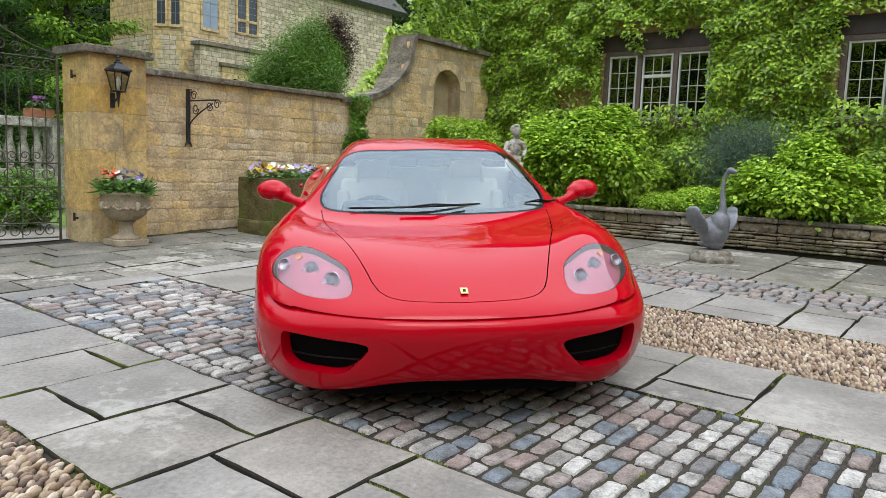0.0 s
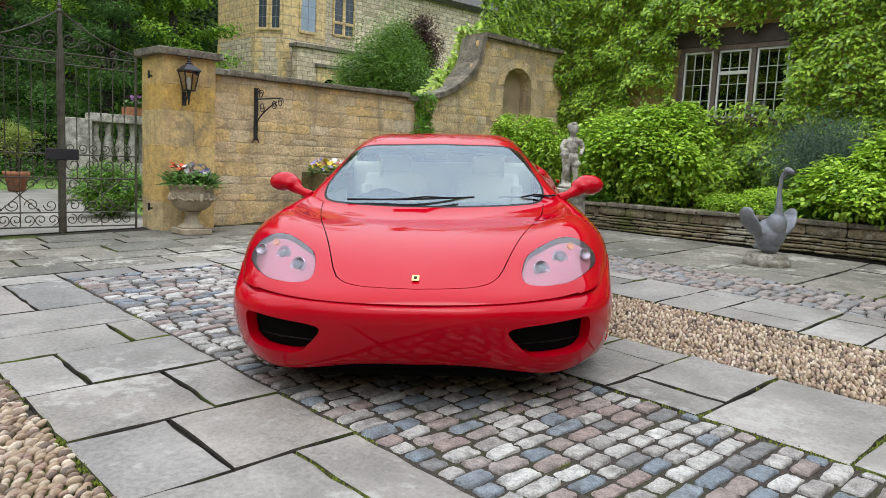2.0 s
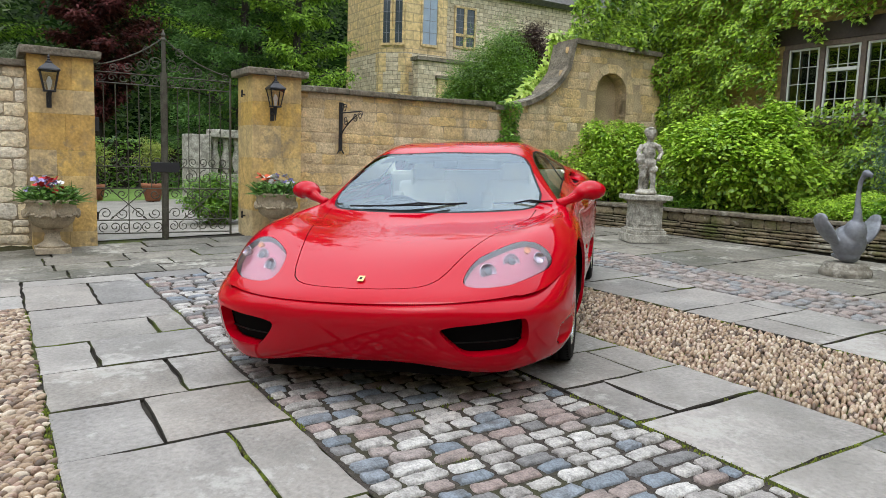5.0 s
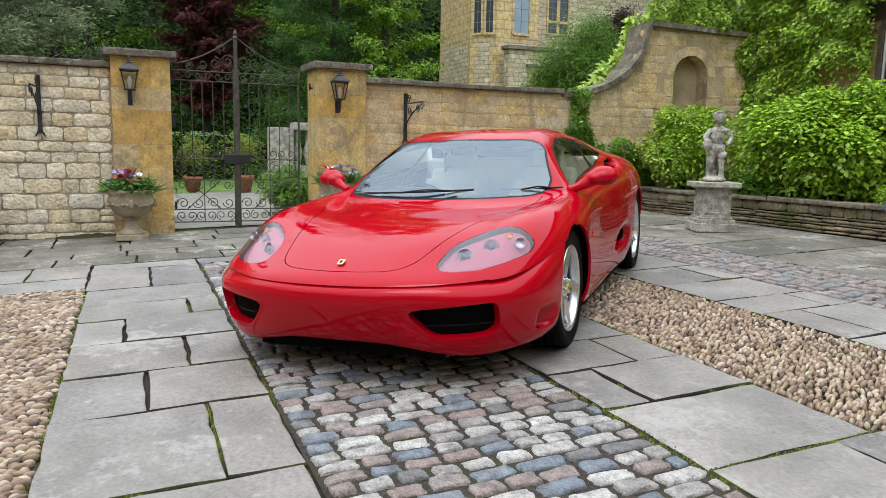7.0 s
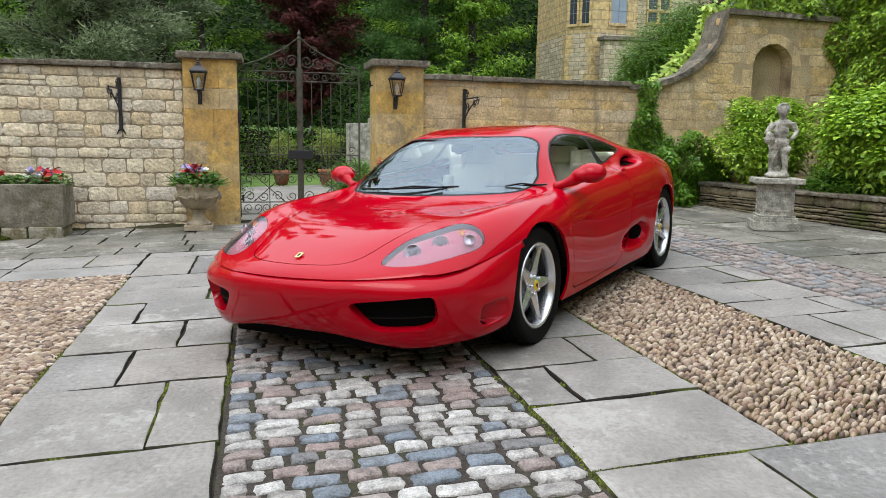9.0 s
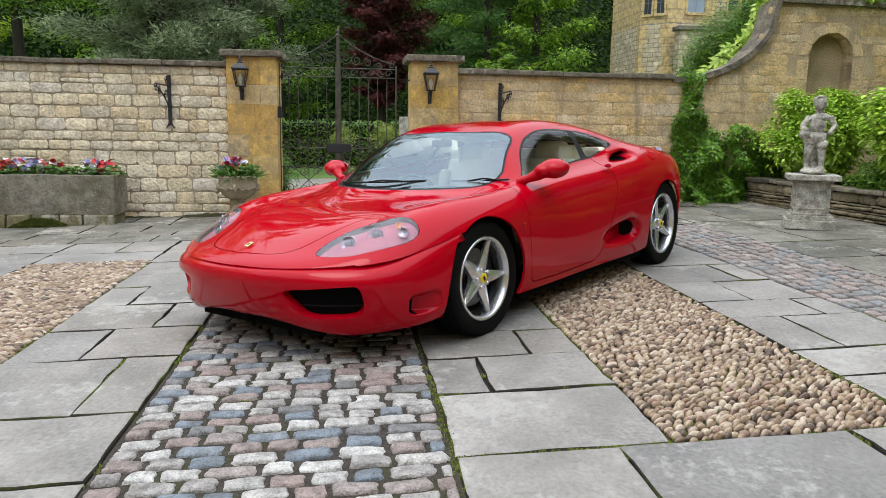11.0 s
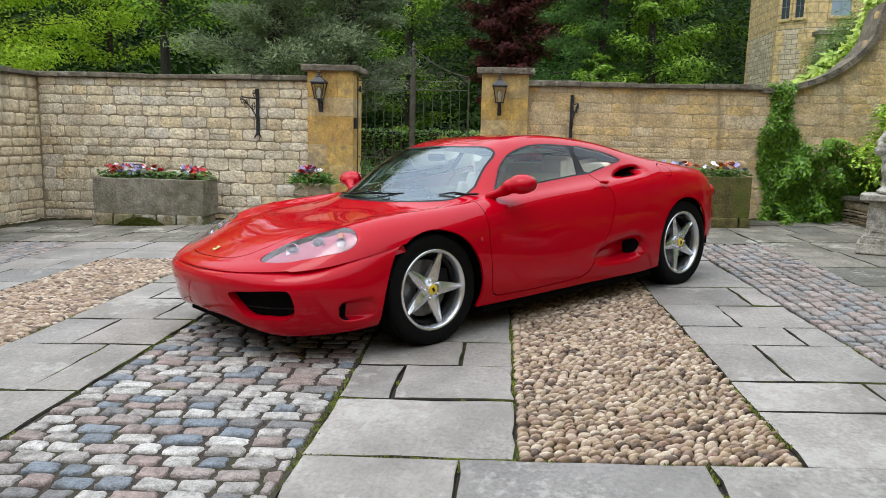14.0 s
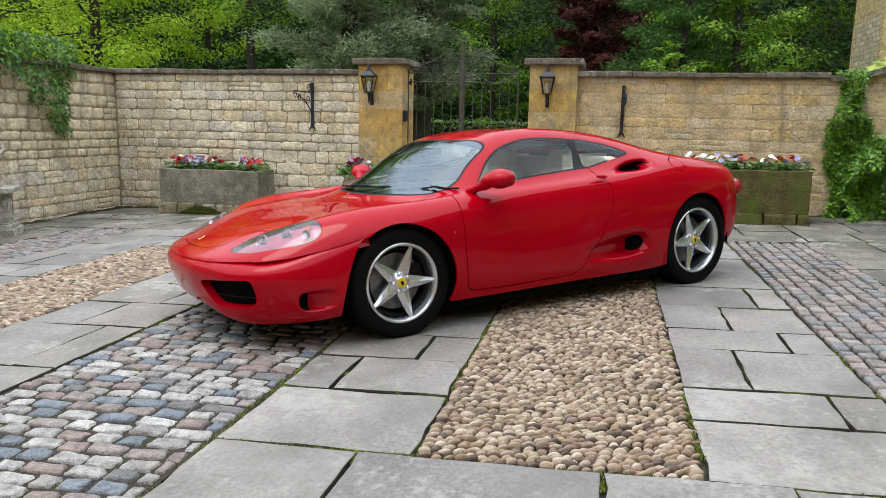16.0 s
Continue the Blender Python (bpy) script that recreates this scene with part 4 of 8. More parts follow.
    near = lambda s: (s.v[:, 1] > .6) & (np.abs(s.v[:, 0] + 2.42) < .2)
    out["fuel_flap"], sheet = sheet.split(np.where(near(sheet), inside(sheet.v[:, [0, 2]], flap) + .002, .2))
    _, sheet = sheet.split(np.where(near(sheet), inside(sheet.v[:, [0, 2]], flap) - .002, .2))
    out["body"] = sheet
    return out


panels = cut_body(shell)


def halves(sheet):
    """The left and the right piece of a pair."""
    right, lft = sheet.split(sheet.v[:, 1])
    return lft, right
car_pose = LEVEL @ (Matrix.Translation((-2.158, 3.569, 0)) @ pose(0, 0, 0, 0, 0, -45.17) @ pose(0, 0, -0.018, 1.3, 0, 0))
car = thing("sports_car", car_pose, "glossy red two-door sports car parked on the cobbles", "car")
panels["body"].object("body", PAINT, car, "glossy red painted bodywork", rim=0.016)
panels["bonnet"].object("bonnet", PAINT, car, "red front lid", rim=0.012)
panels["windscreen"].object("windscreen", SCREEN, car, "clear curved windscreen")
panels["screen_seal"].object("screen_seal", BLACK, car, "black rubber screen surround", offset=-0.001)
panels["fuel_flap"].object("fuel_flap", PAINT, car, rim=0.01)
panels["rear_window"].object("rear_window", SMOKED, car, "rear pane")
lining, rest_of_body = panels["body"].split(np.abs(panels["body"].uv[:, 1]) - 3.02)
lining, rest_of_body = lining.split(np.abs(lining.uv[:, 0] - 7.4) - 2.5)
lining.object("cabin_lining", LINING, car, "grey cloth lining of the cabin roof", offset=-0.022)
for sheet in halves(panels["door"]):
    sheet.object("door", PAINT, car, rim=0.012)
for nm, mt, lab in (("side_window", TINTED, "clear side window"), ("quarter_window", TINTED, "small quarter pane"), ("window_trim", BLACK, "black window surround"), ("shoulder_duct", DARK, "black shoulder intake")):
    for sheet in halves(panels[nm]):
        sheet.object(nm, mt, car, lab, offset=-0.012 if "duct" in nm else 0)

# bumper: rows from the seam down to the lip, at stations from the middle to the wheel arch
B_TOP = [(1.043, 0, .473), (1.03, .26, .475), (.985, .44, .479), (.86, .63, .487), (.65, .785, .509), (.45, .867, .553), (.25, .913, .605)]
B_BROW = [(1.088, 0, .438), (1.075, .26, .436), (1.025, .46, .432), (.92, .67, .430), (.73, .83, .445), (.51, .895, .48), (.315, .925, .53)]
B_FACE = [(1.075, 0, .335), (1.06, .26, .333), (1.012, .46, .33), (.912, .675, .33), (.735, .835, .33), (.53, .905, .33), (.38, .925, .34)]
B_LOW = [(1.04, 0, .245), (1.022, .26, .235), (.985, .46, .215), (.89, .655, .20), (.72, .805, .20), (.53, .885, .205), (.402, .91, .22)]
B_LIP = [(.99, 0, .192), (.97, .26, .184), (.925, .46, .150), (.845, .62, .128), (.69, .75, .13), (.52, .84, .145), (.40, .865, .16)]
B_UNDER = [(.90, 0, .185), (.88, .26, .172), (.84, .44, .145), (.77, .56, .125), (.62, .68, .128), (.48, .76, .142), (.39, .80, .158)]
B_IN = [(x - .022, y * .975, z + .001) for x, y, z in B_TOP]
bump_rows = np.array([spline(r, 20) for r in (B_IN, B_TOP, B_BROW, B_FACE, B_LOW, B_LIP, B_UNDER)])
bump = np.array([spline_even(bump_rows[:, i], 14) for i in range(bump_rows.shape[1])])
bfull = np.concatenate([bump[::-1] * (1, -1, 1), bump[1:]], axis=0)
for _ in range(6):
    g = bfull.copy()
    g[1:-1, 1:-1] = bfull[1:-1, 1:-1] * 0.5 + (bfull[:-2, 1:-1] + bfull[2:, 1:-1] + bfull[1:-1, :-2] + bfull[1:-1, 2:]) * 0.125
    bfull = g
# the brake duct ahead of each front wheel: deep at its front, running out towards the arch
duct = closed([(.638, .272), (.622, .312), (.56, .322), (.46, .326), (.42, .275), (.45, .228), (.56, .214), (.622, .226)], 6)
duct_w = np.clip(-inside(bfull[..., [0, 2]].reshape(-1, 2), duct).reshape(bfull.shape[:2]) / .014, 0, 1) * (np.abs(bfull[..., 1]) > .78)
bfull = bfull - np.stack([0 * duct_w, np.sign(bfull[..., 1]) * .060 * duct_w * np.clip((bfull[..., 0] - .42) / .17, 0, 1), 0 * duct_w], -1)
bsheet = Sheet.grid(bfull, np.zeros(bfull.shape[:2] + (2,)))
if bsheet.n[:, 0].mean() < 0:
    bsheet.n, bsheet.t = -bsheet.n, bsheet.t[:, ::-1]
intake = closed([(.392, .350), (.43, .372), (.56, .384), (.70, .394), (.745, .385), (.752, .32), (.74, .265), (.70, .236), (.60, .231), (.50, .236), (.44, .285)], 8)
hole, bsheet = bsheet.split(np.where(bsheet.v[:, 0] > 0.4, inside(np.stack([np.abs(bsheet.v[:, 1]), bsheet.v[:, 2]], 1), intake), 0.2))
# the brake duct: its front is a piece of its own, inner shade painted black
hole2, bsheet = bsheet.split(np.where((np.abs(bsheet.v[:, 1]) > 0.78) & (bsheet.v[:, 2] < .36), np.maximum(inside(bsheet.v[:, [0, 2]], duct), .578 - bsheet.v[:, 0]), 0.2))
bsheet.object("front_bumper", PAINT, car, "red front bumper with two intakes", rim=0.05)
for sheet in halves(hole):
    sheet.object("intake_mesh", DARK, car, "black front intake", offset=-0.055)
for sheet in halves(hole2):
    sheet.object("duct_mouth", DARK, car, "mouth of the brake duct, its inner shade painted black")
for s in (-1, 1):
    for z in (.285, .335):
        bm = bmesh.new()
        tube(bm, [warped(.965, s * .40, z), warped(.90, s * .58, z), warped(.77, s * .76, z)], .004, 6)
        part("intake_bar", bm, BLACK, car)
    # a black blob stands in for the shaded hole of the side scoop
    bm = bmesh.new()
    bmesh.ops.create_uvsphere(bm, u_segments=18, v_segments=10, radius=1, matrix=Matrix.Translation((-1.955, s * .862, .375)) @ pose(0, 0, 0, 0, 0, -s * 25) @ Matrix.Diagonal((.076, .028, .096, 1)))
    part("duct_mouth", bm, DARK, car, "round duct mouth, its inner shade painted as a black disc")

# headlights: bucket, projector lamps, indicator, clear cover
for s, sheet in zip((1, -1), halves(panels["headlight_lens"])):
    lamp = sheet.object("headlight", LENS, car, "clear teardrop headlight cover")
    sheet.object("bucket", LAMP_BUCKET, lamp, "pale satin lamp bucket", offset=-0.032, rim=-0.030)
    for nm, x, y, z, r, mt, lab in (("projector", .735, .535, .582, .040, LAMP_CUP, "chrome projector lamp"), ("main_beam", .625, .625, .616, .040, LAMP_CUP, "round main beam lamp"), ("sidelight", .555, .745, .63, .028, LAMP_CUP, "small round sidelight"), ("indicator", .52, .685, .663, .017, AMBER, "lit amber bulb")):
        bm = bmesh.new()
        lathe(bm, [(r * .6, -.03), (r * 1.0, -.012), (r * 1.04, -.004), (r * .92, -.002), (r * .86, -.008), (r * .80, -.010)], 24)
        ob = part(nm, bm, mt, lamp, lab, True)
        aim = Vector((.80, s * .35, .42)).to_track_quat("Z", "Y").to_matrix().to_4x4()
        ob.matrix_basis = Matrix.Translation(warped(x - .006, s * y * 1.03, z - .006)) @ aim
        if nm in ("projector", "main_beam"):
            bm = bmesh.new()
            bmesh.ops.create_uvsphere(bm, u_segments=20, v_segments=10, radius=r * .5, matrix=Matrix.Diagonal((1, 1, .5, 1)))
            ob = part("bulb_lens", bm, LAMP_GLASS, lamp, "dark glass bull's-eye lens", True)
            ob.matrix_basis = Matrix.Translation(warped(x - .006, s * y * 1.03, z - .005)) @ aim

# mirrors, wipers, badges, handles
for s in (-1, 1):
    ob = blobs("door_mirror", PAINT, [
        ("ball", (-.66, .975, .905), (.085, .095, .062), (0, 10, 20)),
        ("ball", (-.63, .92, .893), (.075, .06, .048), (0, 0, 20)),
        ("bar", [(-.61, .90, .875), (-.575, .835, .845), (-.555, .775, .822)], [.042, .026, .034]),
    ], .008)
    for v in ob.data.vertices:
        v.co.y *= s
        if v.co.x < -.715:
            v.co.x = -.715
    if s < 0:
        ob.data.flip_normals()
    ob.parent = car
    ob["label"] = "red teardrop door mirror"
    bm = bmesh.new()
    lathe(bm, [(.066, 0), (.066, .003), (.06, .004)], 24, Matrix.Translation((-.717, s * .972, .905)) @ pose(0, 0, 0, 0, -90, 0) @ Matrix.Diagonal((.80, 1.2, 1, 1)))
    part("mirror_glass", bm, CHROME, ob, "mirror glass")
for a, b, n in (((-.275, -.50, .822), (-.285, .25, .842), "long"), ((-.36, .40, .836), (-.50, .75, .842), "short")):
    bm = bmesh.new()
    mid = [Vector(a).lerp(Vector(b), t) + Vector((.07 * math.sin(t * math.pi) * (1 if n == "long" else .3), 0, .004)) for t in np.linspace(0, 1, 9)]
    tube(bm, mid, .006, 6)
    tube(bm, [mid[3] + Vector((.035, 0, .0)), mid[5] + Vector((.02, 0, .014)), mid[7] + Vector((.03, 0, .0))], .005, 6)
    part("wiper", bm, BLACK, car, "black windscreen wiper")
bm = bmesh.new()
box(bm, -.021, -.016, 0, .021, .016, .004, .002)
badge = part("bonnet_badge", bm, BADGE, car, "small pale yellow enamel badge")
badge.matrix_basis = Matrix.Translation(warped(.918, 0, .5575)) @ pose(0, 0, 0, 0, 24, 0)
bm = bmesh.new()
box(bm, -.009, -.006, .004, .010, .006, .0055)
part("badge_mark", bm, BLACK, badge, "small dark mark")
for s in (-1, 1):
    bm = bmesh.new()
    bmesh.ops.create_uvsphere(bm, u_segments=14, v_segments=8, radius=1, matrix=Matrix.Translation((-.325, s * .968, .592)) @ Matrix.Diagonal((.009, .006, .015, 1)))
    part("side_marker", bm, TAIL, car, "small red side marker", True)
    bm = bmesh.new()
    bmesh.ops.create_uvsphere(bm, u_segments=18, v_segments=8, radius=1, matrix=Matrix.Translation((-1.60, s * .885, .872)) @ pose(0, 0, 0, s * 35, -4, 0) @ Matrix.Diagonal((.055, .010, .018, 1)))
    part("door_handle", bm, PAINT, car, smooth=True)

def make_wheel():
    w = new("wheel")
    bm = bmesh.new()
    lathe(bm, [(.228, -.10), (.30, -.108), (.318, -.095), (.325, -.07), (.325, -.045), (.317, -.042), (.317, -.034), (.325, -.031), (.325, -.004), (.317, -.002), (.317, .006), (.325, .009), (.325, .034), (.317, .037), (.317, .045), (.325, .048), (.324, .07), (.318, .092), (.303, .107), (.285, .110), (.25, .104), (.232, .098), (.226, .0)], 72, caps=False)
    tyre = part("tyre", bm, RUBBER, w, "black road tyre", True)
    bm = bmesh.new()
    for k in range(72):
        a = 2 * math.pi * k / 72
        box(bm, -.0022, .058, -.0, .0022, .096, .004, 0, pose(0, 0, 0, 0, 0, math.degrees(a)) @ Matrix.Translation((.3182, 0, 0)) @ pose(0, 0, 0, 90, 0, 0) @ Matrix.Translation((0, 0, 0)))
    part("tread", bm, DARK, tyre)["kind"] = "stuff"
    bm = bmesh.new()
    lathe(bm, [(.234, -.1), (.236, .098), (.233, .104), (.226, .106), (.216, .098), (.212, .06), (.205, -.02), (.205, -.09)], 72, caps=False)
    part("rim", bm, ALLOY, w, "silver alloy rim", True)
    # added sleeve: shade behind the spokes is put into its black colour
    bm = bmesh.new()
    lathe(bm, [(.2035, .05), (.2035, -.085), (.19, -.09), (.19, .045)], 60, caps=False)
    part("shade_sleeve", bm, BLACK, w, "added black sleeve, shade inside the rim put into its colour", True)
    for k in range(5):
        bm = bmesh.new()
        rows = []
        for r, hw, zt, zb in ((.030, .038, .072, .03), (.07, .038, .078, .035), (.12, .030, .082, .045), (.17, .021, .086, .055), (.208, .012, .090, .065), (.222, .004, .094, .075)):
            rows.append([bm.verts.new(q) for q in ((r, -hw, zb), (r, -hw, zt - .012), (r, 0, zt), (r, hw, zt - .012), (r, hw, zb))])
        for a, b in zip(rows, rows[1:]):
            for i in range(4):
                bm.faces.new((a[i], b[i], b[i + 1], a[i + 1]))
        bm.faces.new(rows[0])
        bm.faces.new(list(reversed(rows[-1])))
        bmesh.ops.recalc_face_normals(bm, faces=bm.faces)
        bmesh.ops.transform(bm, matrix=pose(0, 0, 0, 0, 0, 76 + 72 * k), verts=bm.verts)
        part("spoke", bm, ALLOY, w)
        bm = bmesh.new()
        lathe(bm, [(.0105, .06), (.0105, .086), (.007, .090)], 10, pose(0, 0, 0, 0, 0, 112 + 72 * k) @ Matrix.Translation((.052, 0, 0)))
        part("wheel_bolt", bm, CHROME, w, smooth=False)
    bm = bmesh.new()
    lathe(bm, [(.066, .02), (.066, .066), (.058, .074), (.035, .078), (.030, .086), (.004, .088)], 32)
    part("hub", bm, ALLOY, w, smooth=True)
    bm = bmesh.new()
    lathe(bm, [(.030, .080), (.030, .0895), (.026, .092), (.004, .0925)], 28)
    cap = part("centre_cap", bm, YELLOW, w, "yellow enamel centre cap", True)
    bm = bmesh.new()
    box(bm, -.008, -.012, .0925, .008, .013, .0938)
    part("cap_mark", bm, BLACK, cap, "small black mark")
    bm = bmesh.new()
    lathe(bm, [(.06, -.02), (.165, -.02), (.165, .004), (.06, .004)], 48, caps=False)
    part("brake_disc", bm, STEEL, w, "grey steel brake disc")
    bm = bmesh.new()
    box(bm, .09, -.075, -.05, .175, .075, .03, .015, pose(0, 0, 0, 0, 0, 160))
    part("caliper", bm, BLACK, w, "black brake caliper")
    return w


wheel = make_wheel()
wheel.parent = car
wheel.matrix_basis = pose(.008, .808, HUB_Z, -90, 0, 0) @ pose(0, 0, 0, 0, 0, 30) @ Matrix.Diagonal((1.02, 1.02, 1, 1))
for x, y, r, s, w in ((AXLE_REAR + .02, .80, -90, 1.055, 1.12), (.008, -.808, 90, 1.02, 1), (AXLE_REAR + .02, -.80, 90, 1.055, 1.12)):
    copy_thing(wheel, pose(x, y, HUB_Z + (s - 1.02) * .325, r, 0, 0) @ Matrix.Diagonal((s, s, w, 1)))
for x in (0, AXLE_REAR):
    for s in (-1, 1):
        bm = bmesh.new()
        a = np.linspace(-.1, math.pi + .1, 26)
        r0 = [bm.verts.new((x + .37 * math.cos(q), s * .90, HUB_Z + .37 * math.sin(q))) for q in a]
        r1 = [bm.verts.new((x + .37 * math.cos(q), s * .56, HUB_Z + .37 * math.sin(q))) for q in a]
        for i in range(25):
            bm.faces.new((r0[i], r0[i + 1], r1[i + 1], r1[i]))
        bm.faces.new(r1)
        part("wheel_liner", bm, DARK, car, "black wheel arch liner")
bm = bmesh.new()
box(bm, -3.1, -.52, .13, .58, .52, .25)
box(bm, .40, -.66, .135, .80, .66, .20)
box(bm, .78, -.50, .145, .90, .50, .20)
box(bm, -2.2, -.86, .12, -.40, .88, .25)
box(bm, -.36, -.70, .25, -.33, .70, .74)
box(bm, -3.1, -.76, .38, -2.05, .76, .70)
for y in (-.58, .58):
    box(bm, -2.85, y - .04, .3, .4, y + .04, .6)
part("floor_pan", bm, DARK, car, "dark underbody and bulkheads")

# cabin: cream hide seats, dark dash, right-hand wheel
bm = bmesh.new()
box(bm, -1.95, -.76, .25, -.45, .76, .30)
part("cabin_floor", bm, BLACK, car, "dark carpet")
for s in (-1, 1):
    bm = bmesh.new()
    box(bm, -1.75, s * .775 - .02, .30, -.50, s * .775 + .02, .80, .015)
    part("door_card", bm, HIDE, car, "cream leather door lining")
    bm = bmesh.new()
    box(bm, -2.05, s * .47 - .012, .82, -1.60, s * .47 + .012, 1.02, .01)
    part("quarter_lining", bm, HIDE, car, "cream lining behind the quarter pane")
    seat = new("seat")
    seat.parent = car
    seat.matrix_basis = pose(-1.25, s * .36, .30)
    for nm, q in (("cushion", (-.22, -.25, .0, .30, .25, .16)), ("side_bolster", (-.2, -.27, .05, .28, -.19, .22)), ("side_bolster", (-.2, .19, .05, .28, .27, .22))):
        bm = bmesh.new()
        box(bm, *q, .04)
        part(nm, bm, HIDE, seat, smooth=True)
    for nm, q, sh in (("backrest", (-.08, -.235, .10, .06, .235, .66), .05), ("headrest", (-.06, -.13, .64, .05, .13, .80), .045), ("wing_bolster", (-.05, -.26, .12, .12, -.17, .55), .04), ("wing_bolster", (-.05, .17, .12, .12, .26, .55), .04)):
        bm = bmesh.new()
        box(bm, *q, sh)
        ob = part(nm, bm, HIDE, seat, smooth=True)
        ob.matrix_basis = pose(-.20, 0, 0, 0, -20, 0)
bm = bmesh.new()
box(bm, -1.92, -.72, .30, -1.80, .72, 1.0, .03)
part("rear_bulkhead", bm, HIDE, car, "cream leather bulkhead")
bm = bmesh.new()
box(bm, -.80, -.74, .55, -.42, .74, .775, .05)
part("dashboard", bm, DASH, car, "dark grey dashboard", True)
bm = bmesh.new()
box(bm, -.86, -.56, .70, -.62, -.18, .825, .045)
part("instrument_cowl", bm, DASH, car, smooth=True)
bm = bmesh.new()
box(bm, -1.5, -.11, .30, -.70, .11, .48, .03)
part("centre_tunnel", bm, HIDE, car)
bm = bmesh.new()
tilt = pose(-.95, -.36, .685, 0, -62, 0)
ring = [tilt @ Vector((.175 * math.cos(q), .175 * math.sin(q), 0)) for q in np.linspace(0, 2 * math.pi, 33)]
tube(bm, ring, .015, 8)
for q in (0, 2.1, 4.2):
    tube(bm, [tilt @ Vector((0, 0, -.02)), tilt @ Vector((.17 * math.cos(q), .17 * math.sin(q), 0))], .014, 6)
part("steering_wheel", bm, BLACK, car, "black steering wheel on the right", True)
bm = bmesh.new()
box(bm, -2.6, -.60, .5, -1.93, .60, .935, .03)
part("engine_cover", bm, BLACK, car, "black cover behind the seats")
bm = bmesh.new()
v0 = [[bm.verts.new((x, y, z - .045 - .05 * (y / .5) ** 2)) for y in np.linspace(-.5, .5, 9)] for x, z in ((-.86, 1.165), (-1.05, 1.20), (-1.3, 1.205), (-1.6, 1.175), (-1.85, 1.125))]
for p, q in zip(v0, v0[1:]):
    for i in range(8):
        bm.faces.new((p[i], p[i + 1], q[i + 1], q[i]))
part("headlining", bm, LINING, car, "grey cloth roof lining", True)
bm = bmesh.new()
box(bm, -.80, -.085, 1.045, -.77, .085, 1.095, .012)
part("inner_mirror", bm, BLACK, car)
# tail: lamps and lower valance
for s in (-1, 1):
    for y in (.50, .70):
        bm = bmesh.new()
        lathe(bm, [(.075, -.02), (.075, .02), (.06, .03), (.004, .032)], 24, Matrix.Translation((-3.285, s * y, .70)) @ pose(0, 0, 0, 0, -90, 0))
        part("tail_lamp", bm, TAIL, car, "round red tail lamp", True)
bm = bmesh.new()
box(bm, -3.13, -.60, .30, -3.0, .60, .46, .04)
part("rear_valance", bm, BLACK, car)

# ---- ground and paving, on the sloping court ----
def from_arrays(name, v, f, material, parent=None, smooth=False, label=""):
    me = bpy.data.meshes.new(name)
    me.from_pydata(v, [], f)
    if smooth:
        me.shade_smooth()
    me.materials.append(material)
    ob = new(name, me)
    if parent is not None:
        ob.parent = parent
    if label:
        ob["label"] = label
    return ob


def piece(name, me, parent, m):
    ob = new(name, me)
    ob.parent = parent
    ob.matrix_basis = m
    return ob


def rounded_block(rng, name, material, n=12, bulge=0.35, jag=0.06, steps=((1.0, -0.6), (1.0, 0.35), (0.90, 0.86), (0.62, 1.0)), power=5):
    """A unit stone of about -0.5 to 0.5 across, its top at 1, with worn edges."""
    v, f = [], []
    ring = [(.5, -.2), (.5, .2), (.495, .42), (.455, .485), (.3, .5), (-.05, .5), (-.35, .495), (-.465, .48), (-.495, .41), (-.5, .1), (-.5, -.25), (-.49, -.43), (-.45, -.485), (-.3, -.5), (.1, -.5), (.33, -.49), (.46, -.48), (.495, -.42)]
    n = len(ring)
    ring = [(x * (1 + rng.uniform(-jag, jag)), y * (1 + rng.uniform(-jag, jag))) for x, y in ring]
    ph = rng.uniform(0, 6.28)
    for s, z in steps:
        for k, (x, y) in enumerate(ring):
            v.append((x * s, y * s, z + (0.06 * math.sin(k * .7 + ph) if z > 0.5 else 0)))
    for i in range(len(steps) - 1):
        for k in range(n):
            f.append((i * n + k, i * n + (k + 1) % n, (i + 1) * n + (k + 1) % n, (i + 1) * n + k))
    top = len(v)
    v.append((0, 0, 1.0 + bulge * 0.1))
    for k in range(n):
        f.append(((len(steps) - 1) * n + k, (len(steps) - 1) * n + (k + 1) % n, top))
    me = bpy.data.meshes.new(name)
    me.from_pydata(v, [], f)
    me.shade_smooth()
    me.materials.append(material)
    return me


def bed(name, x0, y0, x1, y1, z, material, label):
    """The bed in which pieces lie; a piece of the setting."""
    nx, ny = max(2, int((x1 - x0) / 0.5)), max(2, int((y1 - y0) / 0.5))
    v = [(x0 + (x1 - x0) * i / nx, y0 + (y1 - y0) * j / ny, z) for i in range(nx + 1) for j in range(ny + 1)]
    f = [(i * (ny + 1) + j, (i + 1) * (ny + 1) + j, (i + 1) * (ny + 1) + j + 1, i * (ny + 1) + j + 1) for i in range(nx) for j in range(ny)]
    ob = from_arrays(name, v, f, material)
    ob.matrix_world = LEVEL
    return tagged(ob, label, "pavement", kind="structure")


v, f = [], []
GN = 24
for i in range(GN + 1):
    for j in range(GN + 1):
        x, y = -220 + 440 * i / GN, -220 + 440 * j / GN
        v.append((x, y, ground_z(max(-40, min(40, x)), max(-40, min(40, y))) - 0.06))
for i in range(GN):
    for j in range(GN):
        f.append((i * (GN + 1) + j, (i + 1) * (GN + 1) + j, (i + 1) * (GN + 1) + j + 1, i * (GN + 1) + j + 1))
tagged(from_arrays("ground", v, f, GRASS), "grass and earth reaching away beyond the court", "ground", kind="structure")

rng = random.Random(5)


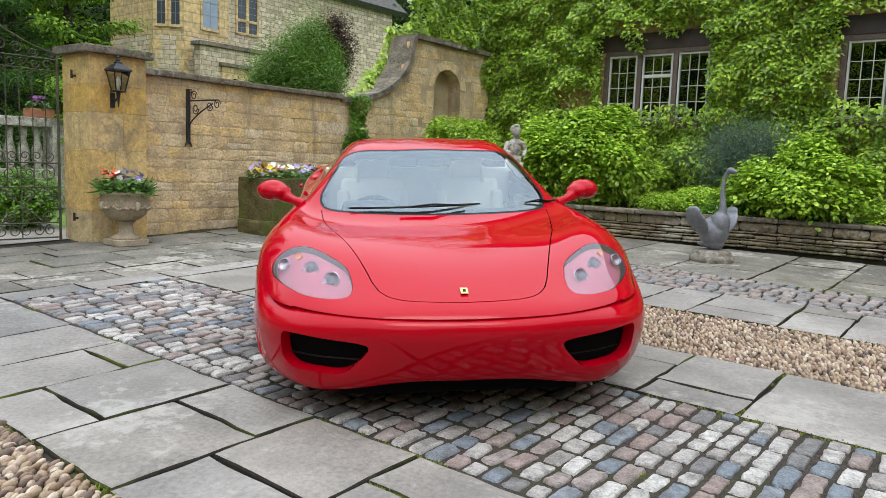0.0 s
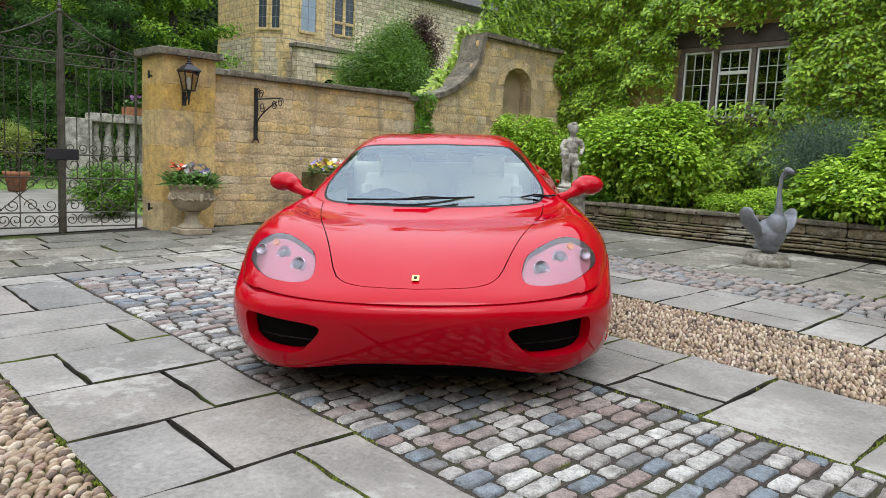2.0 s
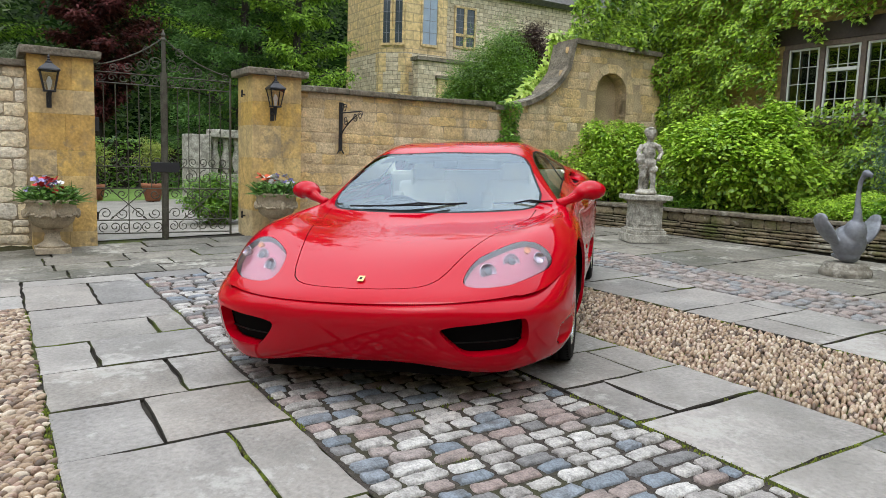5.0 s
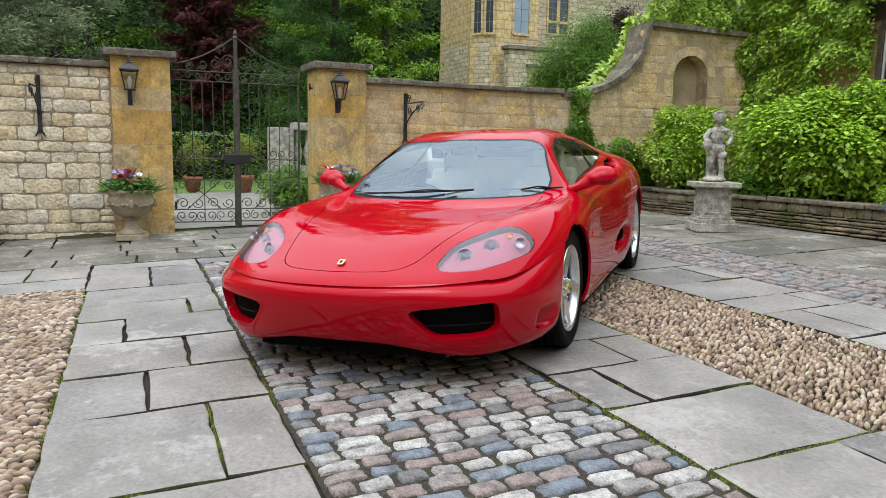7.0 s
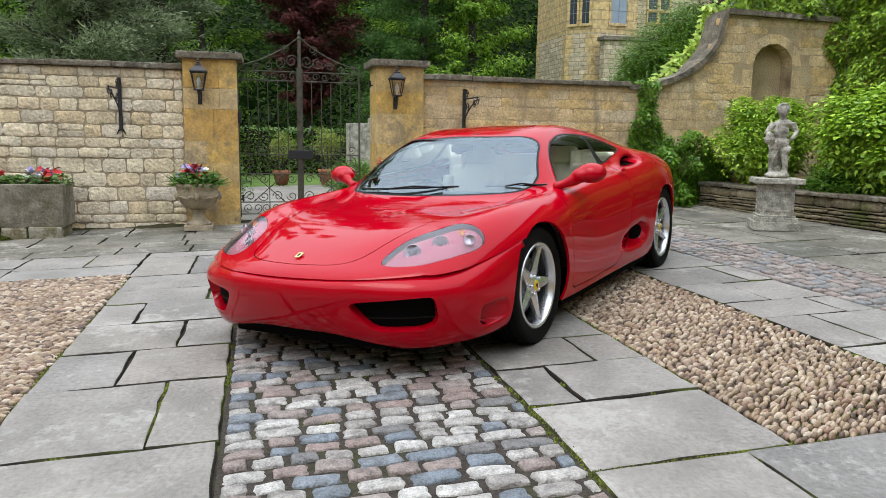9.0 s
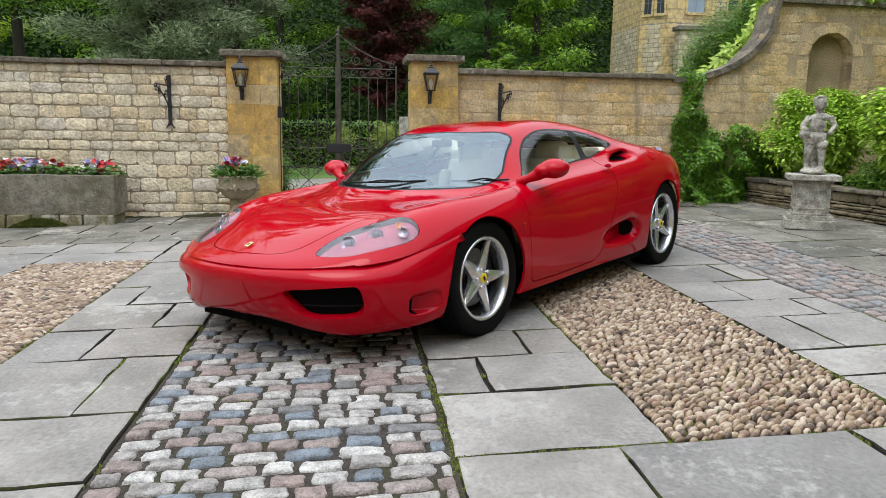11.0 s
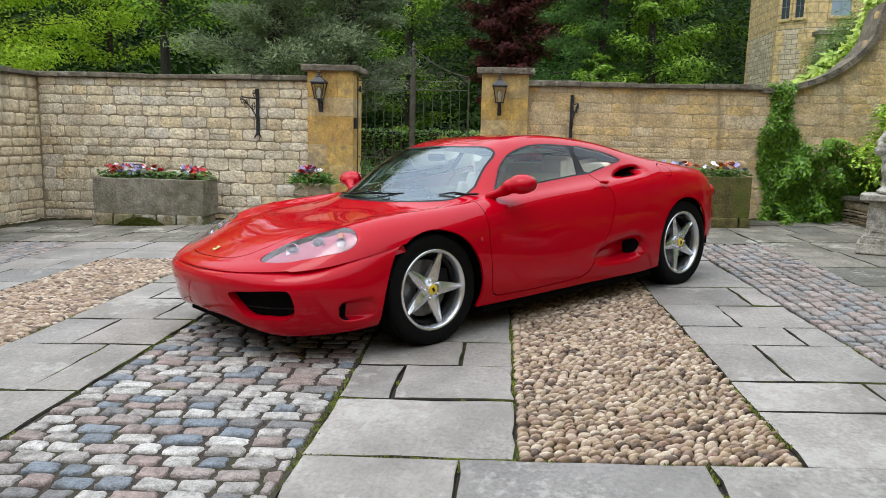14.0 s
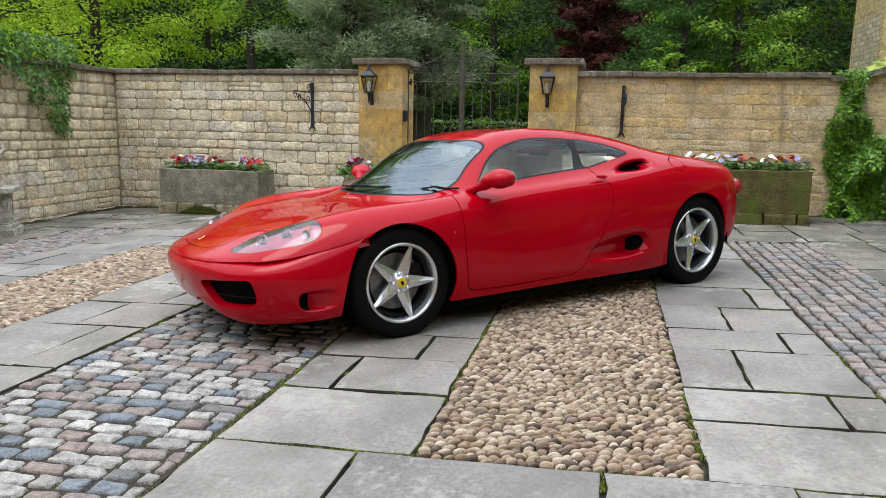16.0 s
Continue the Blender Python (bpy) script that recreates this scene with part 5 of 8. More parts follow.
def flag(parent, x0, y0, x1, y1):
    """One flagstone, with uneven edges and worn arrises."""
    g = 0.0055
    x0, y0, x1, y1 = x0 + g, y0 + g, x1 - g, y1 - g
    w, d = x1 - x0, y1 - y0
    pts = []
    for (ax, ay), (bx, by) in (((x0, y0), (x1, y0)), ((x1, y0), (x1, y1)), ((x1, y1), (x0, y1)), ((x0, y1), (x0, y0))):
        n = max(2, int(math.hypot(bx - ax, by - ay) / 0.11))
        for k in range(n):
            j = 0.0075 if k else 0.009
            pts.append((ax + (bx - ax) * k / n + rng.uniform(-j, j), ay + (by - ay) * k / n + rng.uniform(-j, j)))
    cx, cy = (x0 + x1) / 2, (y0 + y1) / 2
    n = len(pts)
    v = []
    for s, z in ((0.0, -0.045), (0.001, -0.012), (0.005, -0.0035), (0.013, 0.0)):
        for px, py in pts:
            L = max(0.05, math.hypot(px - cx, py - cy))
            v.append((px - (px - cx) / L * s * 1.2 - cx, py - (py - cy) / L * s * 1.2 - cy, z))
    f = [(i * n + k, i * n + (k + 1) % n, (i + 1) * n + (k + 1) % n, (i + 1) * n + k) for i in range(3) for k in range(n)]
    f.append(tuple(3 * n + k for k in range(n)))
    me = bpy.data.meshes.new("flagstone")
    me.from_pydata(v, [], f)
    me.polygons.foreach_set("material_index", [1] * (2 * n) + [0] * (len(f) - 2 * n))
    me.materials.append(SLAB_OLD if cx < -5.4 or cy > 7.4 or cy < -1.2 else SLAB)
    me.materials.append(MORTAR)
    piece("flagstone", me, parent, pose(cx, cy, rng.uniform(-0.005, 0.003), rng.uniform(-.25, .25), rng.uniform(-.25, .25), 0))


def flag_rows(parent, y0, y1, xs, splits):
    """Rows between the x values of xs; splits: for each row the y values of its joints."""
    for (a, b), ys in zip(zip(xs, xs[1:]), splits):
        edges = [y0, *ys, y1]
        for c, d in zip(edges, edges[1:]):
            flag(parent, min(a, b), c, max(a, b), d)


def flag_fill(parent, x0, y0, x1, y1, row=(0.4, 0.75), length=(0.5, 1.1), across=False):
    a = x0
    while a < x1 - 0.05:
        b = a + rng.uniform(*row)
        if x1 - b < row[0] * 0.7:
            b = x1
        c = y0
        while c < y1 - 0.05:
            d = c + rng.uniform(*length)
            if y1 - d < length[0] * 0.7:
                d = y1
            flag(parent, a, c, b, d)
            c = d
        a = b


flags = bed("pavement", -8.2, -3.2, 4.2, 9.9, -0.026, MORTAR, "worn grey flagstones with mossy joints")
Y_PEB_L0, Y_PEB_L1, Y_COB0, Y_COB1, Y_PEB0, Y_PEB1, Y_SET0, Y_SET1 = 0.55, 1.62, 2.53, 3.81, 4.65, 5.72, 6.58, 7.42
flag_rows(flags, Y_COB1, Y_PEB0, (-.02, -.64, -1.13, -1.58, -2.06, -2.6, -3.1, -3.75, -4.4, -5.23), ([], [4.07], [4.37], [], [4.2], [4.4], [], [4.15], []))
flag_rows(flags, Y_PEB_L1, Y_COB0, (-.02, -.65, -1.43, -2.02, -2.63, -3.22, -3.70, -4.28, -5.23), ([], [2.25], [2.01], [2.23], [1.91], [2.32], [], [2.1]))
flag_rows(flags, Y_PEB1, Y_SET0, (-.02, -.58, -.97, -1.60, -2.01, -2.59, -3.2, -3.82, -4.45, -4.9, -5.52), ([], [6.35], [6.04], [6.36], [6.11], [6.37], [], [], [6.2], [6.1]))
flag_rows(flags, Y_PEB_L0 - 0.87, Y_PEB_L0, (-.02, -.62, -1.0, -1.6, -2.1, -2.7, -3.2, -3.8, -4.4, -5.0, -5.52), ([.2], [-.02], [.2], [.1], [], [.2], [0], [.25], [], [.1]))
flag_rows(flags, Y_COB1, 6.58, (.95, -.02), ([4.43, 5.36, 6.0],))
flag_rows(flags, -0.3, Y_COB0, (.95, -.02), ([.35, 1.2, 1.95],))
flag_fill(flags, .95, Y_COB1, 3.6, 6.58)
flag_fill(flags, .95, -0.3, 3.6, Y_COB0)
flag_fill(flags, -5.52, Y_PEB0, -4.4, Y_PEB1)
flag_fill(flags, -5.52, Y_PEB_L0, -4.4, Y_PEB_L1)
flag_rows(flags, Y_COB0, Y_COB1, (-5.23, -5.52), ([3.1],))
flag_rows(flags, Y_PEB_L1, Y_COB0, (-5.23, -5.52), ([],))
flag_rows(flags, Y_COB1, Y_PEB0, (-5.23, -5.52), ([],))
flag_fill(flags, -7.75, -2.3, -5.52, Y_SET1, (0.3, 0.62), (0.45, 1.0))
flag_fill(flags, -7.75, Y_SET1, 3.6, 9.4, (0.5, 0.95), (0.45, 0.8))
flag_fill(flags, -5.52, -2.3, 3.6, Y_PEB_L0 - 0.87 - 0.84, (0.5, 0.95), (0.45, 0.8))

# granite cobbles in courses across the strip
cobble_meshes = [rounded_block(rng, "cobble", GRANITE, 16, jag=0.10, power=11, bulge=0.15, steps=((1.0, -0.6), (1.0, 0.55), (0.94, 0.87), (0.80, 1.0))) for _ in range(10)]


def courses(name, x0, x1, y0, y1, pitch, lengths, meshes, height, bed_ob, near, bulk, gap=0.018, turn=4, sink=0.005, lengthwise=False):
    """Stones in courses; those inside the stretch `near` are pieces, the rest one joined mesh."""
    vs, fs = [], []
    if lengthwise:
        x0, x1, y0, y1 = y0, y1, x0, x1
    x, count = x0, 0
    while x < x1 - pitch * 0.6:
        p = pitch * rng.uniform(0.9, 1.1)
        y = y0 - rng.uniform(0, lengths[0] * 0.4)
        while y < y1 - 0.03:
            L = rng.uniform(*lengths)
            a, b = max(y, y0), min(y + L, y1)
            if y1 - b < 0.05:
                b = y1
            y = b
            if b - a < 0.05:
                continue
            me = rng.choice(meshes)
            m = pose(x + p / 2 + rng.uniform(-.004, .004), (a + b) / 2, -height + rng.uniform(-sink, sink), rng.uniform(-turn, turn), rng.uniform(-turn, turn), rng.uniform(-3, 3)) @ Matrix.Diagonal((p - gap, b - a - gap, height, 1))
            at = x
            if lengthwise:
                m = pose(0, 0, 0, 0, 0, 90) @ Matrix.Diagonal((1, -1, 1, 1)) @ m
                at = (a + b) / 2
            if near[0] < at < near[1] and count < 300:
                count += 1
                piece(name, me, bed_ob, m)
            else:
                o = len(vs)
                vs += [tuple(m @ q.co) for q in me.vertices]
                fs += [tuple(o + i for i in q.vertices) for q in me.polygons]
        x += p
    if vs:
        rest = from_arrays("more_" + name + "s", vs, fs, bulk, bed_ob, True)
        rest["kind"] = "stuff"


cob_bed = bed("cobble_strip", -5.23, Y_COB0, 3.6, Y_COB1, -0.013, GRIT, "strip of worn granite cobbles in grey, blue and pink")
courses("cobble", -5.22, 3.6, Y_COB0 + .01, Y_COB1 - .01, 0.090, (0.115, 0.205), cobble_meshes, 0.035, cob_bed, (-2.55, 1.2), GRANITE_BULK, .020, 3.0, .005)
sett_meshes = [rounded_block(rng, "sett", SETT, 10, jag=0.05, bulge=0.15, steps=((1.0, -0.6), (1.0, 0.5), (0.95, 0.90), (0.84, 1.0))) for _ in range(6)]
sett_bed = bed("sett_strip", -5.52, Y_SET0, 3.6, Y_SET1, -0.022, JOINT, "strip of small dark square setts")
courses("sett", -5.5, 3.6, Y_SET0 + .01, Y_SET1 - .01, 0.104, (0.09, 0.15), sett_meshes, 0.03, sett_bed, (-3.6, 1.0), SETT_BULK, .024, lengthwise=True)
sett_bed2 = bed("sett_strip", -5.52, -1.16, 3.6, -.32, -0.022, JOINT, "strip of small dark square setts")
courses("sett", -5.5, 3.6, -1.15, -.33, 0.104, (0.09, 0.15), sett_meshes, 0.03, sett_bed2, (90, 91), SETT_BULK, .024, lengthwise=True)

# river pebbles set on edge
pebble_meshes = []
for _ in range(7):
    bm = bmesh.new()
    bmesh.ops.create_icosphere(bm, subdivisions=2, radius=0.5)
    k = [rng.uniform(-.13, .13) for _ in range(4)]
    for q in bm.verts:
        q.co *= 1 + k[0] * q.co.x + k[1] * q.co.y + k[2] * math.sin(5 * q.co.x + k[3] * 20)
    me = bpy.data.meshes.new("pebble")
    bm.to_mesh(me)
    bm.free()
    me.shade_smooth()
    me.materials.append(PEBBLE)
    pebble_meshes.append(me)


def pebbles(bed_ob, x0, x1, y0, y1, near):
    """Rows of pebbles, packed and jittered."""
    arr = [(np.array([q.co[:] for q in me.vertices]), np.array([p.vertices[:] for p in me.polygons])) for me in pebble_meshes]
    vs, fs, o, count = [], [], 0, 0
    x, row = x0 + 0.02, 0
    while x < x1 - 0.015:
        y = y0 + rng.uniform(-0.004, 0.012)
        while y < y1 - 0.034:
            L = rng.uniform(0.040, 0.066)
            w = rng.uniform(0.020, 0.027)
            m = pose(x + rng.uniform(-.008, .008), y + L / 2, rng.uniform(-.022, -.010), rng.uniform(-18, 6), rng.uniform(-20, 20), 26 + rng.uniform(-16, 16)) @ Matrix.Diagonal((w, L, rng.uniform(.030, .043), 1))
            k = rng.randrange(len(arr))
            if near[0] < x < near[1] and count < 300:
                count += 1
                piece("pebble", pebble_meshes[k], bed_ob, m)
            else:
                a = np.array(m)
                vs.append(arr[k][0] @ a[:3, :3].T + a[:3, 3])
                fs.append(arr[k][1] + o)
                o += len(arr[k][0])
            y += L * 0.90
        x += 0.0232
        row += 1
    rest = from_arrays("more_pebbles", np.concatenate(vs).tolist(), np.concatenate(fs).tolist(), PEBBLE_BULK, bed_ob, True)
    rest["kind"] = "stuff"


peb_bed = bed("pebble_strip", -4.4, Y_PEB0, -.02, Y_PEB1, -0.030, JOINT, "strip of tan river pebbles set on edge")
pebbles(peb_bed, -4.4, -.02, Y_PEB0, Y_PEB1, (-.47, .0))
peb_bed2 = bed("pebble_strip", -4.4, Y_PEB_L0, -.02, Y_PEB_L1, -0.030, JOINT, "strip of tan river pebbles set on edge")
pebbles(peb_bed2, -4.4, -.02, Y_PEB_L0, Y_PEB_L1, (90, 91))


def moss_joints(name, lines, seed, label, low=-.017):
    """Small cushions of moss and grit along joints; lines: (x0, y0, x1, y1, cover, width)."""
    r = random.Random(seed)
    v, f = [], []
    for x0, y0, x1, y1, cover, width in lines:
        L = math.hypot(x1 - x0, y1 - y0)
        for k in range(int(L / .0028)):
            t = r.random()
            if noise.noise(Vector((x0 + (x1 - x0) * t, y0 + (y1 - y0) * t, seed)) * 2.3) + .5 * noise.noise(Vector((x0 + (x1 - x0) * t, y0 + (y1 - y0) * t, seed)) * 11) < .35 - cover:
                continue
            s = r.gauss(0, width * .5)
            cx, cy = x0 + (x1 - x0) * t - (y1 - y0) / L * s, y0 + (y1 - y0) * t + (x1 - x0) / L * s
            q, h, o = r.uniform(.002, .0065), r.uniform(.004, .013), len(v)
            for a in range(6):
                v.append((cx + q * math.cos(a * 1.047) * r.uniform(.7, 1.3), cy + q * math.sin(a * 1.047) * r.uniform(.7, 1.3), low))
            for a in range(6):
                v.append((cx + q * .6 * math.cos(a * 1.047), cy + q * .6 * math.sin(a * 1.047), low + h * r.uniform(.7, 1.1)))
            v.append((cx, cy, low + h * 1.25))
            for a in range(6):
                f.append((o + a, o + (a + 1) % 6, o + 6 + (a + 1) % 6, o + 6 + a))
                f.append((o + 6 + a, o + 6 + (a + 1) % 6, o + 12))
    ob = from_arrays(name, v, f, MOSS_BRIGHT, None, True)
    ob.matrix_world = LEVEL
    return tagged(ob, label, "moss", kind="stuff")


moss_joints("joint_moss", [
    (-3.0, Y_COB1, 2.2, Y_COB1, .55, .030), (-5.0, Y_COB0, 2.2, Y_COB0, .10, .020), (-4.3, Y_PEB0, -.02, Y_PEB0, .45, .022), (-4.3, Y_PEB1, -.02, Y_PEB1, .25, .018),
    (-.02, Y_PEB0, -.02, Y_PEB1, .35, .014), (-.02, Y_COB1, -.02, Y_PEB0, .60, .010), (-.02, Y_PEB1, -.02, Y_SET0, .2, .010), (-.64, Y_COB1, -.64, Y_PEB0, .35, .009), (-1.13, Y_COB1, -1.13, Y_PEB0, .35, .009),
    (-1.13, 4.07, -.64, 4.07, .3, .009), (-.02, 4.43, .95, 4.43, .60, .010), (-.02, 5.36, .95, 5.36, .55, .010), (-.02, 6.0, .95, 6.0, .3, .010), (.95, Y_COB1, .95, 6.58, .4, .010),
    (-4.3, Y_PEB_L1, -.02, Y_PEB_L1, .40, .020), (-.02, Y_PEB_L0, -.02, Y_PEB_L1, .3, .014), (-.65, Y_PEB_L1, -.65, Y_COB0, .15, .008), (-1.43, 2.25, -.65, 2.25, .55, .007), (-.02, 1.95, .95, 1.95, .3, .01), (-.02, 1.2, .95, 1.2, .3, .01),
    (-5.5, Y_SET0, 1.2, Y_SET0, .1, .015), (-5.5, Y_SET1, 1.2, Y_SET1, .25, .018)], 7, "bright green moss in the joints of the paving")
moss_joints("cobble_grit", [(-1.8 + .090 * k, Y_COB0, -1.8 + .090 * k, Y_COB1, -.12, .03) for k in range(38)], 8, "moss and grit between the cobbles", -.018)

# unseen chippings behind the camera's way, added for grey reflections on the car
bed("gravel_yard", 4.2, -3.2, 7.0, 9.9, -0.02, GRAVEL, "pale gravel beside the flagstones, unseen and added for grey reflections")
bed("gravel_yard", 3.6, -2.3, 4.2, 9.4, -0.010, GRAVEL, "pale gravel beside the flagstones, unseen and added for grey reflections")

# ---- court walls of coursed stone ----
def stone_mesh(rng, material):
    """A unit wall stone: face towards +x at x = 1, spanning -0.5 to 0.5 in y and z, rough and worn."""
    n, m = 5, 4
    v, f = [], []
    for i in range(n + 1):
        for j in range(m + 1):
            y, z = i / n - 0.5, j / m - 0.5
            edge = max(abs(y), abs(z)) > 0.49
            corner = abs(y) > .49 and abs(z) > .49
            pull = .90 if corner else 1.0
            v.append((0.55 + rng.uniform(-.15, .15) if edge else 1 + rng.uniform(-.14, .14), y * pull + rng.uniform(-.025, .025), z * pull + rng.uniform(-.05, .05)))
    for i in range(n):
        for j in range(m):
            f.append((i * (m + 1) + j, (i + 1) * (m + 1) + j, (i + 1) * (m + 1) + j + 1, i * (m + 1) + j + 1))
    ring = [i * (m + 1) for i in range(n + 1)] + [n * (m + 1) + j for j in range(1, m + 1)] + [i * (m + 1) + m for i in range(n - 1, -1, -1)] + [j for j in range(m - 1, 0, -1)]
    o = len(v)
    v += [(-0.6, v[k][1], v[k][2]) for k in ring]
    f += [(ring[k], o + k, o + (k + 1) % len(ring), ring[(k + 1) % len(ring)]) for k in range(len(ring))]
    me = bpy.data.meshes.new("stone")
    me.from_pydata(v, [], f)
    me.shade_smooth()
    me.materials.append(material)
    return me


def coursed(parent, at, length, z0, z1, meshes, seed, course=(0.10, 0.19), lengths=(0.16, 0.42), skip=None, limit=300, top=None, proud=0.024, gap=0.014, part_split=.05):
    """Courses of stones on a wall face; at: the face's frame (x out of the wall, y along it)."""
    r = random.Random(seed)
    vs, fs, count = [], [], 0
    z = z0
    while z < z1 - 0.03:
        h = r.uniform(*course)
        if z1 - z - h < 0.06:
            h = z1 - z
        y = -r.uniform(0, 0.2)
        while y < length:
            L = r.uniform(*lengths)
            a, b = max(0, y), min(length, y + L)
            y += L
            if length - b < 0.08:
                b, y = length, length + 1
            if b - a < 0.05:
                continue
            if (skip and skip((a + b) / 2, z + h / 2)) or (top and z + h * 0.6 > top((a + b) / 2)):
                continue
            two = h > .13 and r.random() < part_split
            for zz, hh in ((z, h * .5), (z + h * .5, h * .5)) if two else ((z, h),):
                m = at @ pose(0, (a + b) / 2, zz + hh / 2 + r.uniform(-.004, .004), r.uniform(-1.6, 1.6), 0, 0) @ Matrix.Diagonal((proud * r.uniform(.6, 1.3), b - a - gap, hh - gap, 1))
                me = r.choice(meshes)
                if count < limit:
                    count += 1
                    piece("stone", me, parent, m)
                else:
                    o = len(vs)
                    vs += [tuple(m @ q.co) for q in me.vertices]
                    fs += [tuple(o + i for i in q.vertices) for q in me.polygons]
        z += h
    if vs:
        rest = from_arrays("more_stones", vs, fs, meshes[0].materials[0], parent, True)
        rest["kind"] = "stuff"


def plain_wall(name, x0, y0, x1, y1, z0, z1, material, label):
    bm = bmesh.new()
    box(bm, x0, y0, z0, x1, y1, z1)
    return tagged(part(name, bm, material), label, "wall", kind="structure")


def coping(parent, a, b, z, width, seed, thick=0.07):
    """A row of coping stones from a to b (x, y)."""
    r = random.Random(seed)
    d = Vector((b[0] - a[0], b[1] - a[1], 0))
    L, ang = d.length, math.degrees(math.atan2(d.y, d.x))
    s = 0
    while s < L - 0.02:
        e = min(L, s + r.uniform(0.45, 0.9))
        if L - e < 0.25:
            e = L
        bm = bmesh.new()
        box(bm, s + 0.003, -width / 2 - r.uniform(0, .012), 0, e - 0.003, width / 2 + r.uniform(0, .012), thick * r.uniform(.85, 1.1), 0.014)
        for q in bm.verts:
            q.co += Vector((0, noise.noise(q.co * 9 + Vector((seed, 0, 0))) * 0.012, noise.noise(q.co * 7 + Vector((0, seed, 0))) * 0.012))
        ob = part("coping_stone", bm, COPING, parent, smooth=False)
        ob.matrix_basis = Matrix.Translation((a[0], a[1], z)) @ pose(0, 0, 0, 0, 0, ang)
        s = e


pale = [stone_mesh(rng, STONE_PALE) for _ in range(9)]
warm = [stone_mesh(rng, STONE) for _ in range(9)]
WALL_X, WALL_TOP = -7.76, 2.10
wall_west = plain_wall("wall_west", -8.14, -2.62, WALL_X, 1.80, -0.6, WALL_TOP, WALL_MORTAR, "coursed pale cream stone courtyard wall with coping")
coursed(wall_west, pose(WALL_X, -2.25, 0), 4.03, -0.10, WALL_TOP, pale, 11, course=(.11, .185), lengths=(.17, .42), gap=.014, proud=.014, part_split=.08)
coping(wall_west, (-7.95, -2.45), (-7.95, 1.80), WALL_TOP, 0.52, 3)
wall_south = plain_wall("wall_south", -7.76, -2.62, 3.4, -2.28, -0.6, WALL_TOP, WALL_MORTAR, "pale cream stone courtyard wall with coping")
coursed(wall_south, pose(-7.765, -2.28, 0, 0, 0, 90) @ Matrix.Diagonal((1, -1, 1, 1)), 11.05, -0.35, WALL_TOP, pale, 12, course=(.11, .185), lengths=(.17, .40), gap=.014, proud=.014, part_split=.08)
coping(wall_south, (-7.69, -2.45), (3.4, -2.45), WALL_TOP, 0.5, 4)
wall_gate = plain_wall("wall_gate", -8.14, 4.86, WALL_X, 8.30, -0.4, WALL_TOP - 0.01, WARM_MORTAR, "coursed honey-coloured stone courtyard wall with coping")
coursed(wall_gate, pose(WALL_X, 4.88, 0), 3.36, 0.0, WALL_TOP - 0.01, warm, 13, lengths=(0.16, 0.50), course=(.09, .19), gap=.006, proud=.007, part_split=.15)
coping(wall_gate, (-7.95, 4.86), (-7.95, 8.02), WALL_TOP - 0.01, 0.52, 5)


# wall with the niche: a swept end rises to a level top
SWEEP = 1.50


def sweep_top(y):
    """The height of the sweeping top along the wall, y from its start."""
    t = min(1.0, max(0.0, y / SWEEP))
    return 2.06 + 1.12 * (1 - math.sqrt(max(0.0, 1 - t * t))) * 0.98 if t < 1 else 3.20


NICHE = pose(-7.81, 8.00, 0, 0, 0, -5)
niche_len = 3.40
nb = bmesh.new()
ny0, ny1, nz0, nspring = 2.00, 2.65, 1.05, 2.47
prof = [(y, sweep_top(y)) for y in np.linspace(0, SWEEP, 16)] + [(niche_len, 3.14)]
arch = [(ny0 + (ny1 - ny0) * (0.5 - 0.5 * math.cos(a)), nspring + (ny1 - ny0) / 2 * math.sin(a)) for a in np.linspace(0, math.pi, 14)]
# front face in columns round the opening, then the back, top and the hollow of the niche
def strip(bm, lo, hi, x):
    a = [bm.verts.new((x, y, z)) for y, z in lo]
    b = [bm.verts.new((x, y, z)) for y, z in hi]
    for i in range(len(a) - 1):
        bm.faces.new((a[i], a[i + 1], b[i + 1], b[i]))
left_top = [p for p in prof[:-1]] + [(ny0, 3.19)]
strip(nb, [(y, -0.5) for y, z in left_top], left_top, 0)
strip(nb, [(y, z) for y, z in arch], [(y, 3.20 - 0.03 * (y - SWEEP)) for y, z in arch], 0)
strip(nb, [(ny0, -0.5), (ny1, -0.5)], [(ny0, nz0), (ny1, nz0)], 0)
strip(nb, [(ny1, -0.5), (niche_len, -0.5)], [(ny1, 3.17), (niche_len, 3.14)], 0)
strip(nb, [(y, -0.5) for y, z in prof], prof, -0.38)
outline = [(ny0, nz0)] + arch + [(ny1, nz0)]
for (a, c), (b, d) in zip(outline, outline[1:] + outline[:1]):
    nb.faces.new([nb.verts.new(q) for q in ((0, a, c), (0, b, d), (-.28, b, d), (-.28, a, c))])
nb.faces.new([nb.verts.new((-.28, y, z)) for y, z in outline])
for (a, c), (b, d) in zip(prof, prof[1:]):
    nb.faces.new([nb.verts.new(q) for q in ((0, a, c), (0, b, d), (-.38, b, d), (-.38, a, c))])
wall_niche = part("wall_niche", nb, WARM_MORTAR)
wall_niche.matrix_world = NICHE
tagged(wall_niche, "honey stone wall with arched niche and swept end", "wall", kind="structure")


def in_niche(y, z):
    return ny0 - 0.24 < y < ny1 + 0.24 and z > 0.95 and (z < nspring or math.hypot(y - (ny0 + ny1) / 2, z - nspring) < 0.56)


coursed(wall_niche, Matrix.Identity(4), niche_len, 0.05, 3.14, warm, 14, skip=in_niche, top=lambda y: sweep_top(y) + (0 if y < SWEEP else -0.02), lengths=(0.16, 0.50), gap=.006, proud=.008, course=(.09, .19))
